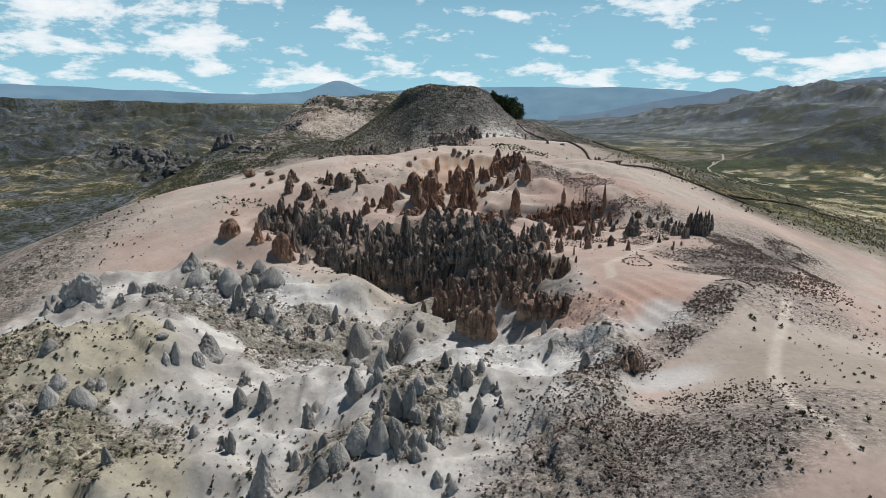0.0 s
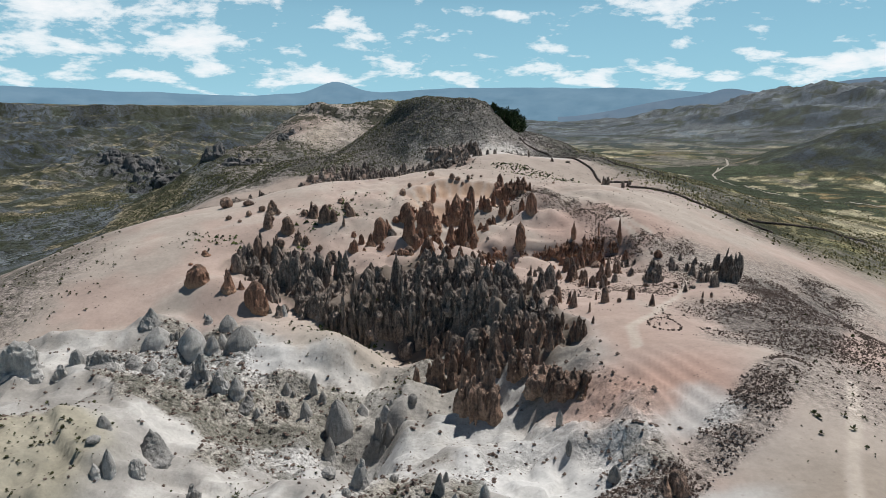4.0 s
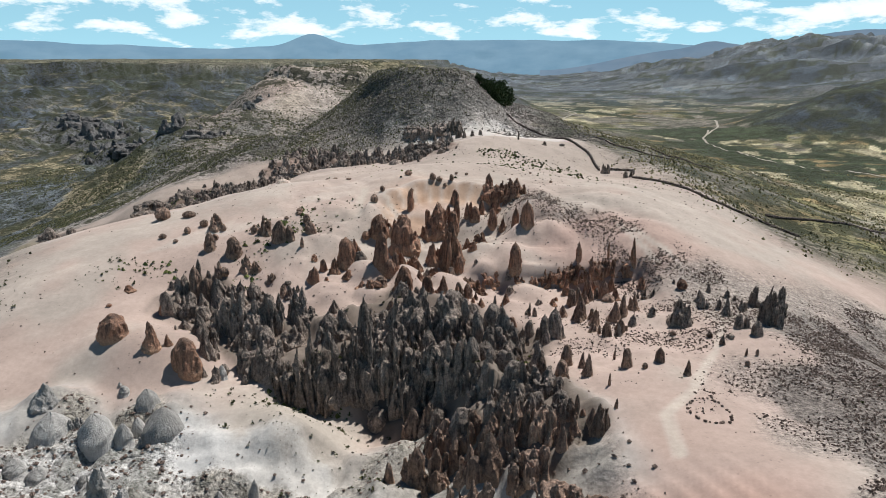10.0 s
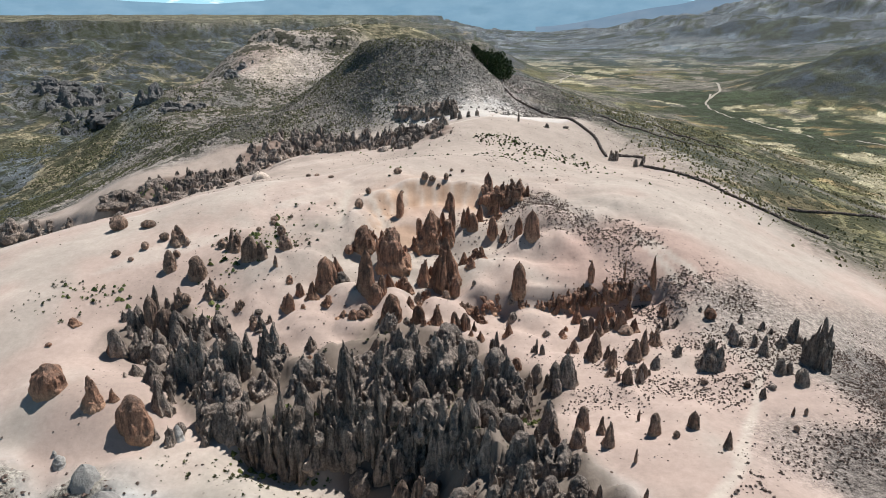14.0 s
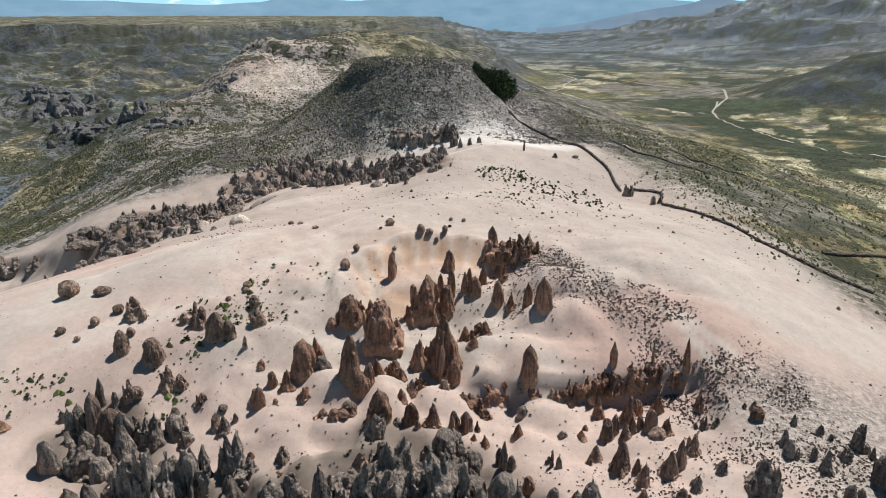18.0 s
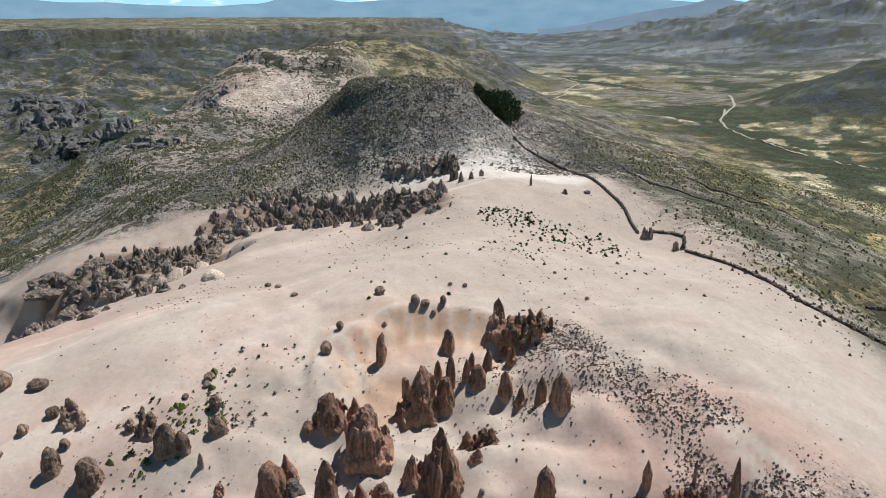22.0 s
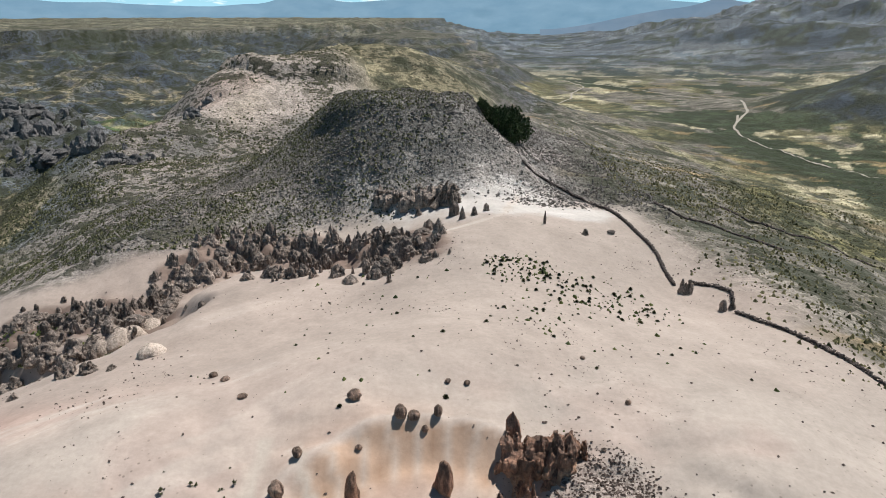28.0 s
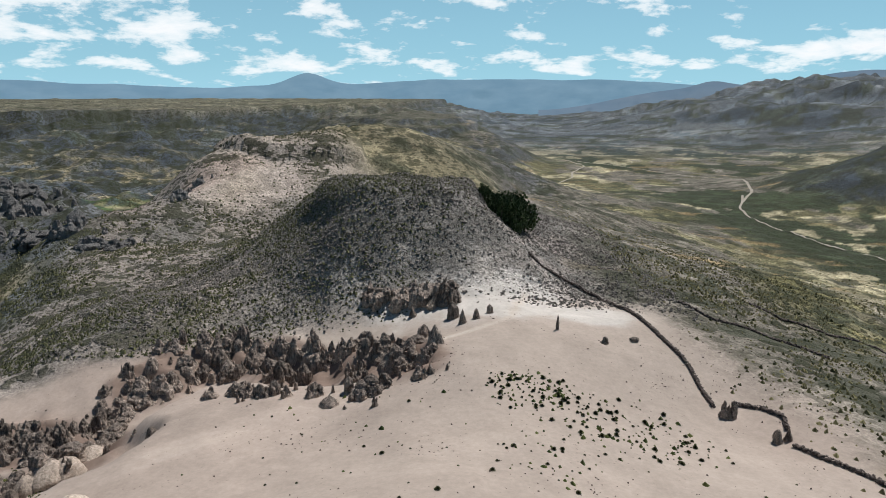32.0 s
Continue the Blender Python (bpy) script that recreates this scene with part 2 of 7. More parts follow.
def height(x, y):
    x, y = np.asarray(x, float), np.asarray(y, float)
    z = -12 - 0.012 * np.clip(y - 300, 0, 1500)
    for cx, cy, reach, high in LAND:
        z = z + high * np.exp(-((x - cx) ** 2 + (y - cy) ** 2) / reach**2)
    # far forms: the left tableland with its cliffs, the mesa ahead, rolling hills to the right
    d, _ = to_line(x, y, LEFT_RIM)
    side = np.interp(y, [p[1] for p in LEFT_RIM], [p[0] for p in LEFT_RIM])
    inland = np.where(x < side, d, -d) + 90 * fbm(x, y, 320, 4, 3) + 34 * fbm(x, y, 70, 3, 5)
    inland = inland + 55 * (ridged(x, y, 150, 3, 104) - 0.55)
    table = 34 * smooth(-460, -60, inland) + 7 * smooth(-290, -278, inland) + 9 * smooth(-165, -152, inland) + 14 * smooth(-66, -54, inland) + 25 * smooth(-10, 3, inland) + 3 * smooth(0, 900, inland)
    table = table + (30 * (ridged(x, y, 130, 4, 6) - 0.55) + 15 * (ridged(x, y, 48, 3, 106) - 0.55)) * smooth(-620, -380, inland) * smooth(10, -60, inland)
    z = z + table * smooth(300, 900, y + 0.2 * np.abs(x))
    m = np.hypot((x + 62) / 150, (y - 1520) / 300) + 0.22 * fbm(x, y, 120, 4, 8)
    z = z + 58 * smooth(1.9, 0.80, m) + 8 * smooth(0.98, 0.90, m) + 13 * smooth(0.80, 0.70, m) + 5 * smooth(0.7, 0.1, m) + 12 * (ridged(x, y, 70, 3, 9) - 0.5) * smooth(1.6, 1.2, m) * smooth(0.7, 0.9, m)
    out = smooth(430, 1500, x - 0.16 * (y - 900)) * smooth(500, 1500, y)
    z = z + out * (60 + 70 * fbm(x, y, 900, 5, 12) + 55 * smooth(1200, 3200, x) + 105 * (ridged(x, y, 330, 5, 15) - 0.45))
    far = smooth(1700, 2700, y) * smooth(120, 900, x - 0.1 * y)
    z = z + far * (56 + 50 * fbm(x, y, 700, 5, 22) + 120 * (ridged(x, y, 420, 5, 25) - 0.42))
    z = z + 62 * np.exp(-((x - 560) / 150) ** 2 - ((y - 930) / 130) ** 2) * (0.8 + 0.5 * ridged(x, y, 120, 3, 28))
    fair = smooth(480, 1000, np.hypot(x, y))
    z = z + fair * (5 * fbm(x, y, 180, 5, 30) + 10 * (ridged(x, y, 90, 4, 31) - 0.5) * smooth(60, -220, x))
    # butte behind the hill, with a cap of rock
    z = z + 15 * np.exp(-((x + 72) / 30) ** 2 - ((y - 655) / 34) ** 2) + 10 * np.exp(-((x + 58) / 46) ** 2 - ((y - 730) / 40) ** 2) - 5 * np.exp(-((x + 112) / 34) ** 2 - ((y - 615) / 22) ** 2)
    b = np.hypot((x + 98) / 52, (y - 664) / 46) + 0.20 * fbm(x, y, 26, 3, 33)
    z = z + 8 * smooth(1.02, 0.95, b)
    crags = np.maximum(np.exp(-((x + 345) / 62) ** 2 - ((y - 740) / 42) ** 2), np.maximum(np.exp(-((x + 272) / 42) ** 2 - ((y - 636) / 26) ** 2), np.exp(-((x + 402) / 52) ** 2 - ((y - 840) / 40) ** 2)))
    z = z + smooth(0.15, 0.5, crags) * 22 * (ridged(x, y, 34, 4, 107) - 0.5)
    # the hill's flat cap
    cap = np.hypot((x + 10) / 29, (y - 398) / 28) + 0.12 * fbm(x, y, 14, 3, 34)
    z = z + (69.5 - 0.05 * (y - 384) - z) * 0.85 * smooth(1.08, 0.72, cap) * (z > 40)
    near = smooth(1000, 500, np.hypot(x, y - 200))
    for cx, cy, reach, high in ((-34, 153, 10, 1.0), (-45, 160, 9, -4.0), (-24, 152, 9, 5.1), (-42, 147, 9, -1.3), (-12, 149, 9, -1.4), (0, 150, 8, 1.8), (-36, 166, 6, -1.3)):
        z = z + high * np.exp(-((x - cx) ** 2 + (y - cy) ** 2) / reach**2)
    # the canyon under the rock wall and the wash that drains it
    d, s = to_line(x, y, CANYON)
    z = z - 3.0 * smooth(6.5, 1.5, d + 1.5 * fbm(x, y, 8, 3, 44)) * near
    d, s = to_line(x, y, CLIFF_LINE)
    edge = np.interp(x, [p[0] for p in CLIFF_LINE], [p[1] for p in CLIFF_LINE])
    z = z + 4.5 * np.where(y > edge, np.exp(-d / 11), 0) * smooth(-38, -30, x) * smooth(14, 6, x)
    d, s = to_line(x, y, LEDGE_LINE)
    edge = np.interp(x, [p[0] for p in LEDGE_LINE], [p[1] for p in LEDGE_LINE])
    z = z - 4.6 * np.where(y < edge, np.exp(-d / 8), np.exp(-d / 0.7)) * smooth(3, 8, x) * smooth(46, 42, x)
    d, s = to_line(x, y, WASH)
    z = z - 2.5 * smooth(10, 1, d + 3 * fbm(x, y, 12, 3, 45))
    # lumps and runnels in the pale ash
    w = white_ground(x, y)
    z = z + w * (4.6 * (ridged(x, y, 17, 4, 50) - 0.55) + 1.5 * fbm(x, y, 8, 3, 52) + 2.2 * (ridged(x, y, 6.5, 3, 53) - 0.55))
    # undercut ledges in the ash
    for seed, rise in ((46, 1.1), (47, 0.9), (48, 1.3)):
        z = z + w * rise * smooth(-0.03, 0.03, fbm(x, y, 24, 3, seed))
    # fluted pink bowl, and the bank of rubble along its rim
    z = z + 0.22 * np.sin(2.2 * (x + 0.35 * y) + 3 * fbm(x, y, 9, 2, 68)) * np.exp(-((x - 28) / 10) ** 4 - ((y - 116) / 13) ** 4)
    d, s = to_line(x, y, RUBBLE_BAND)
    z = z + 1.2 * np.exp(-((d / 3.2) ** 2)) * (0.7 + 0.6 * fbm(x, y, 3, 2, 69))
    # mounds of sand swept up between the rocks
    rocky = np.exp(-((x - 4) / 46) ** 4 - ((y - 198) / 42) ** 4)
    z = z + rocky * (1.8 * fbm(x, y, 11, 3, 57) + 2.6 * (0.56 - ridged(x, y, 8.5, 2, 58)))
    z = z + np.exp(-((x + 14) / 26) ** 4 - ((y - 191) / 13) ** 4) * 2.6 * (0.56 - ridged(x, y, 7.5, 1, 59))
    # bare rock between the hoodoos
    z = z + rock_bed(x, y) * (4.2 * (ridged(x, y, 7, 4, 110) - 0.56) + 0.9 * fbm(x, y, 2.6, 2, 112))
    # broken ground on the hill and round the butte
    hilly = smooth(336, 352, y + 0.3 * np.clip(-x - 30, 0, 80)) * near
    z = z + hilly * (2.4 * (ridged(x, y, 17, 4, 65) - 0.55) + 1.0 * fbm(x, y, 6, 2, 67) + 3.0 * (ridged(x, y, 46, 3, 66) - 0.55) * smooth(420, 520, y))
    # the scooped hollow near the top of the dome
    h = np.hypot((x - 1) / 19, (y - 221) / 15) + 0.06 * fbm(x, y, 12, 3, 75)
    run = np.arctan2(x - 1, y - 206) * 22 + 1.2 * fbm(x, y, 9, 2, 79)
    z = z - 4.6 * np.clip((1.03 - h) / 0.34, 0, 1) ** 0.8 * smooth(200, 216, y) + 0.4 * np.abs(np.sin(run)) * smooth(1.06, 0.95, h) * smooth(0.45, 0.7, h) * smooth(212, 220, y)
    # gullies that hold the saddle's rocks, and shallow runnels down the dome
    d, s = to_line(x, y, GULLY)
    z = z - 3.0 * smooth(9, 3, d + 2.5 * fbm(x, y, 8, 3, 59)) * smooth(0, 0.12, s)
    d, s = to_line(x, y, BASIN)
    z = z - 5.0 * smooth(13, 7, d + 3 * fbm(x, y, 11, 3, 77)) + 1.4 * fbm(x, y, 7, 3, 78) * smooth(16, 10, d)
    dome = smooth(205, 235, y) * smooth(350, 320, y) * smooth(-110, -80, x) * smooth(80, 50, x)
    z = z + dome * 0.35 * fbm(x * 2.2 + y, y * 0.5, 16, 3, 63)
    # scree and rubble roughness
    z = z + near * (0.35 * fbm(x, y, 9, 4, 55) + 0.5 * fbm(x, y, 30, 2, 56)) * (1 - 0.5 * w)
    return z
# TERRAIN END


def ground_at(x, y):
    return float(height(np.array([x]), np.array([y]))[0])


# ---------- materials ----------
def material(name):
    m = bpy.data.materials.new(name)
    m.use_nodes = True
    t = m.node_tree
    return m, t, t.nodes["Principled BSDF"]


def bump(tree, bsdf, source, strength, distance):
    n = node(tree, "ShaderNodeBump", Strength=strength, Distance=distance)
    tree.links.new(source, n.inputs["Height"])
    tree.links.new(n.outputs[0], bsdf.inputs["Normal"])


def world_space(tree, sx=1.0, sy=1.0, sz=1.0):
    n = tree.nodes.new("ShaderNodeMapping")
    n.inputs["Scale"].default_value = (sx, sy, sz)
    tree.links.new(tree.nodes.new("ShaderNodeNewGeometry").outputs["Position"], n.inputs[0])
    return n.outputs[0]


def soil_material():
    """Soil whose colour is given by kind of ground, with grain, pebbles and stains."""
    m, t, b = material("soil")
    at = world_space(t)
    kind = t.nodes.new("ShaderNodeAttribute")
    kind.attribute_name = "soil"
    rough = t.nodes.new("ShaderNodeAttribute")
    rough.attribute_name = "stony"
    broad = ramp(t, noise_tex(t, 0.045, 5, 0.6, at), [(0.3, 0.88), (0.7, 1.10)])
    fine = ramp(t, noise_tex(t, 0.9, 3, 0.6, at), [(0.3, 0.95), (0.7, 1.05)])
    grown = t.nodes.new("ShaderNodeAttribute")
    grown.attribute_name = "scrub"
    cover = math_node(t, "ADD", math_node(t, "MAXIMUM", rough.outputs["Fac"], grown.outputs["Fac"]), 0.03, True)
    grain = mix(t, cover, (1.0, 1.0, 1.0), ramp(t, noise_tex(t, 1.3, 6, 0.75, at), [(0.38, 0.38), (0.62, 1.6)]))
    fine = mix(t, 1.0, fine, grain, "MULTIPLY")
    broad = mix(t, 1.0, broad, ramp(t, noise_tex(t, 0.16, 4, 0.6, at, 0.8), [(0.32, 0.94), (0.66, 1.06)]), "MULTIPLY")
    color = mix(t, 1.0, mix(t, 1.0, kind.outputs["Color"], broad, "MULTIPLY"), fine, "MULTIPLY")
    # pebbles and gravel where the ground is stony
    cells = node(t, "ShaderNodeTexVoronoi", Scale=1.6)
    t.links.new(at, cells.inputs["Vector"])
    stones = ramp(t, cells.outputs["Distance"], [(0.16, 1.0), (0.34, 0.0)])
    scrub = t.nodes.new("ShaderNodeAttribute")
    scrub.attribute_name = "scrub"
    dots = node(t, "ShaderNodeTexVoronoi", Scale=0.30)
    t.links.new(at, dots.inputs["Vector"])
    bushes = math_node(t, "MULTIPLY", ramp(t, dots.outputs["Distance"], [(0.30, 1.0), (0.42, 0.0)]), ramp(t, noise_tex(t, 0.04, 3, 0.55, at), [(0.40, 0.1), (0.56, 1.0)]))
    specks = math_node(t, "MAXIMUM", ramp(t, noise_tex(t, 0.24, 2, 0.5, at), [(0.55, 0.0), (0.60, 1.0)]), ramp(t, noise_tex(t, 0.06, 4, 0.6, world_space(t, 1.0, 1.0, 2.5)), [(0.54, 0.0), (0.58, 1.0)]))
    bushy = math_node(t, "MULTIPLY", math_node(t, "MAXIMUM", bushes, math_node(t, "MULTIPLY", specks, 0.9)), scrub.outputs["Fac"])
    color = mix(t, bushy, color, (0.028, 0.032, 0.017))
    grit = node(t, "ShaderNodeTexVoronoi", Scale=0.85)
    t.links.new(at, grit.inputs["Vector"])
    strew = math_node(t, "MULTIPLY", ramp(t, grit.outputs["Distance"], [(0.10, 1.0), (0.19, 0.0)]), ramp(t, noise_tex(t, 0.07, 3, 0.6, at), [(0.50, 0.0), (0.64, 0.6)]))
    color = mix(t, strew, color, (0.14, 0.11, 0.09))
    patchy = math_node(t, "MULTIPLY", math_node(t, "MULTIPLY", stones, rough.outputs["Fac"]), ramp(t, noise_tex(t, 0.22, 4, 0.6, at), [(0.40, 0.0), (0.62, 0.9)]))
    color = mix(t, patchy, color, (0.075, 0.06, 0.052))
    t.links.new(color, b.inputs["Base Color"])
    b.inputs["Roughness"].default_value = 0.95
    b.inputs["Specular IOR Level"].default_value = 0.1
    relief = math_node(t, "ADD", math_node(t, "MULTIPLY", noise_tex(t, 0.5, 6, 0.60, at), 1.3), math_node(t, "ADD", math_node(t, "MULTIPLY", patchy, 0.35), math_node(t, "MULTIPLY", bushy, 0.9)))
    strength = math_node(t, "ADD", math_node(t, "MULTIPLY", math_node(t, "MAXIMUM", rough.outputs["Fac"], scrub.outputs["Fac"]), 0.8), 0.04)
    bump(t, b, relief, 1.0, 1.0)
    t.links.new(strength, [n for n in t.nodes if n.bl_idname == "ShaderNodeBump"][0].inputs["Strength"])
    return m


def rock_material(name, tan, dark, top, foot, streak=1.0, grain=0.5):
    """Weathered tuff: streaked sides, darker crusted tops, each rock a little different."""
    m, t, b = material(name)
    at = world_space(t)
    tall = world_space(t, 1.6, 1.6, 0.22)
    chance = t.nodes.new("ShaderNodeObjectInfo").outputs["Random"]
    side = mix(t, ramp(t, noise_tex(t, 0.9, 6, 0.68, tall), [(0.42, 0.0), (0.60, 1.0)]), tan, dark)
    normal = t.nodes.new("ShaderNodeSeparateXYZ")
    t.links.new(t.nodes.new("ShaderNodeNewGeometry").outputs["Normal"], normal.inputs[0])
    crust = math_node(t, "MULTIPLY", ramp(t, normal.outputs["Z"], [(0.3, 0.0), (0.85, 0.75)]), ramp(t, noise_tex(t, 0.6, 6, 0.65, at), [(0.46, 0.0), (0.58, 1.0)]))
    color = mix(t, crust, side, top)
    # varnished heads, sand-washed feet
    local = t.nodes.new("ShaderNodeSeparateXYZ")
    t.links.new(t.nodes.new("ShaderNodeTexCoord").outputs["Object"], local.inputs[0])
    level = math_node(t, "ADD", local.outputs["Z"], math_node(t, "MULTIPLY", math_node(t, "SUBTRACT", noise_tex(t, 0.8, 5, 0.65, at), 0.5), 0.9))
    color = mix(t, math_node(t, "MULTIPLY", ramp(t, level, [(0.50, 0.0), (0.9, 0.7)]), 0.7), color, top)
    color = mix(t, ramp(t, level, [(0.0, 0.75), (0.22, 0.0)]), color, foot)
    speck = ramp(t, noise_tex(t, 2.2, 6, 0.75, at), [(0.32, 1 - grain), (0.68, 1 + grain)])
    color = mix(t, 1.0, mix(t, 1.0, color, speck, "MULTIPLY"), ramp(t, chance, [(0.0, 0.75), (1.0, 1.3)]), "MULTIPLY")
    t.links.new(color, b.inputs["Base Color"])
    b.inputs["Roughness"].default_value = 0.92
    b.inputs["Specular IOR Level"].default_value = 0.15
    bump(t, b, math_node(t, "ADD", noise_tex(t, 1.1, 7, 0.68, tall), math_node(t, "MULTIPLY", noise_tex(t, 3.4, 5, 0.65, at), 0.7)), 1.0 * streak, 0.6)
    return m


def leaf_material(name, low, high, rough=0.8):
    m, t, b = material(name)
    info = t.nodes.new("ShaderNodeNewGeometry")
    color = mix(t, info.outputs["Random Per Island"], low, high)
    color = mix(t, 1.0, color, ramp(t, noise_tex(t, 0.6, 3, 0.6, world_space(t)), [(0.3, 0.75), (0.7, 1.25)]), "MULTIPLY")
    t.links.new(color, b.inputs["Base Color"])
    b.inputs["Roughness"].default_value = rough
    b.inputs["Specular IOR Level"].default_value = 0.2
    return m


def plain_material(name, low, high, scale=1.0, rough=0.9):
    m, t, b = material(name)
    color = mix(t, ramp(t, noise_tex(t, scale, 6, 0.65, world_space(t)), [(0.3, 0.0), (0.7, 1.0)]), low, high)
    t.links.new(color, b.inputs["Base Color"])
    b.inputs["Roughness"].default_value = rough
    bump(t, b, noise_tex(t, scale * 3, 5, 0.65, world_space(t)), 0.5, 0.3)
    return m


def haze_glow_material(name, color, patch, glow):
    """Distant ranges: the blue haze of the air is put into a glowing colour."""
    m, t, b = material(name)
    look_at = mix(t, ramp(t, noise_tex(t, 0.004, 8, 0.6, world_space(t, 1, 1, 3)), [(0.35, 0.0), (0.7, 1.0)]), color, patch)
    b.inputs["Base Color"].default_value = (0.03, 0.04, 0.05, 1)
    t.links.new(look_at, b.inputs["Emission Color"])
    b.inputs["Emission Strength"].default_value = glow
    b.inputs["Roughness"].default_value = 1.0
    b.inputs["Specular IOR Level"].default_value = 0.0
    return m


SOIL = soil_material()
SLATE_ROCK = rock_material("slate_grey_tuff", (0.20, 0.19, 0.18), (0.10, 0.098, 0.096), (0.085, 0.085, 0.085), (0.16, 0.15, 0.14))
BROWN_ROCK = rock_material("brown_tuff", (0.37, 0.248, 0.182), (0.13, 0.092, 0.074), (0.135, 0.104, 0.086), (0.40, 0.285, 0.21), 0.9, 0.4)
DARK_ROCK = rock_material("dark_tuff", (0.34, 0.275, 0.23), (0.105, 0.088, 0.076), (0.15, 0.127, 0.11), (0.34, 0.27, 0.22))
RED_ROCK = rock_material("red_tuff", (0.37, 0.205, 0.135), (0.15, 0.088, 0.064), (0.125, 0.088, 0.070), (0.43, 0.27, 0.18), 0.8, 0.32)
GREY_ROCK = rock_material("grey_ash_rock", (0.36, 0.347, 0.325), (0.25, 0.24, 0.224), (0.22, 0.212, 0.198), (0.37, 0.357, 0.338), 0.6, 0.16)
RUBBLE_ROCK = rock_material("rubble_stone", (0.22, 0.16, 0.132), (0.115, 0.084, 0.072), (0.13, 0.10, 0.085), (0.15, 0.112, 0.092))
HEATH_LEAF = leaf_material("heath_leaf", (0.045, 0.048, 0.020), (0.25, 0.22, 0.11))
SCREE_ROCK = rock_material("scree_stone", (0.24, 0.215, 0.195), (0.13, 0.118, 0.108), (0.17, 0.155, 0.14), (0.19, 0.17, 0.155))
SHRUB_LEAF = leaf_material("shrub_leaf", (0.038, 0.043, 0.022), (0.11, 0.108, 0.05))
GREEN_LEAF = leaf_material("green_leaf", (0.035, 0.055, 0.016), (0.11, 0.12, 0.035))
PINE_LEAF = leaf_material("conifer_leaf", (0.022, 0.040, 0.016), (0.060, 0.085, 0.034))
BARK = plain_material("bark", (0.06, 0.045, 0.035), (0.12, 0.09, 0.07), 2.0)
WALL_STONE = plain_material("wall_stone", (0.045, 0.036, 0.032), (0.13, 0.10, 0.085), 1.2)


# ---------- ground ----------
def mesh_from(name, verts, faces, mat, smooth_shade=True):
    me = bpy.data.meshes.new(name)
    verts, faces = np.asarray(verts, np.float32), np.asarray(faces, np.int32)
    me.vertices.add(len(verts)), me.loops.add(faces.size), me.polygons.add(len(faces))
    me.vertices.foreach_set("co", verts.ravel())
    me.loops.foreach_set("vertex_index", faces.ravel())
    me.polygons.foreach_set("loop_start", np.arange(0, faces.size, faces.shape[1], dtype=np.int32))
    me.polygons.foreach_set("use_smooth", np.full(len(faces), smooth_shade))
    me.update(calc_edges=True)
    if mat:
        me.materials.append(mat)
    return me


def grid_faces(rows, cols):
    i = (np.arange(rows - 1)[:, None] * cols + np.arange(cols - 1)[None]).ravel()
    return np.stack([i, i + 1, i + cols + 1, i + cols], 1)


def tint(base, color, weight):
    return base * (1 - weight[:, None]) + np.array(color) * weight[:, None]


FOOTPATHS = ([(-16.7, 232), (-13.6, 225.5), (-11, 220)], [(-21, 233.5), (-21.2, 226), (-20.6, 218)], [(44.2, 210.4), (47.4, 204), (49.7, 202), (52.3, 194.7)], [(42, 212), (44.5, 204), (47, 198)], [(51, 172), (47, 164), (42, 156), (37, 147), (31, 141), (30, 132)], [(52, 106), (46.5, 96.5), (43.5, 90), (40, 76), (40, 64)], [(58, 118), (52, 106)], [(26, 352), (22, 340), (20, 330), (12, 322), (2, 318)])
WASHES = ([(34, 112), (24, 106), (8, 100), (-8, 104)], [(-16, 124), (-8, 112), (-14, 96), (-22, 80), (-30, 62)])


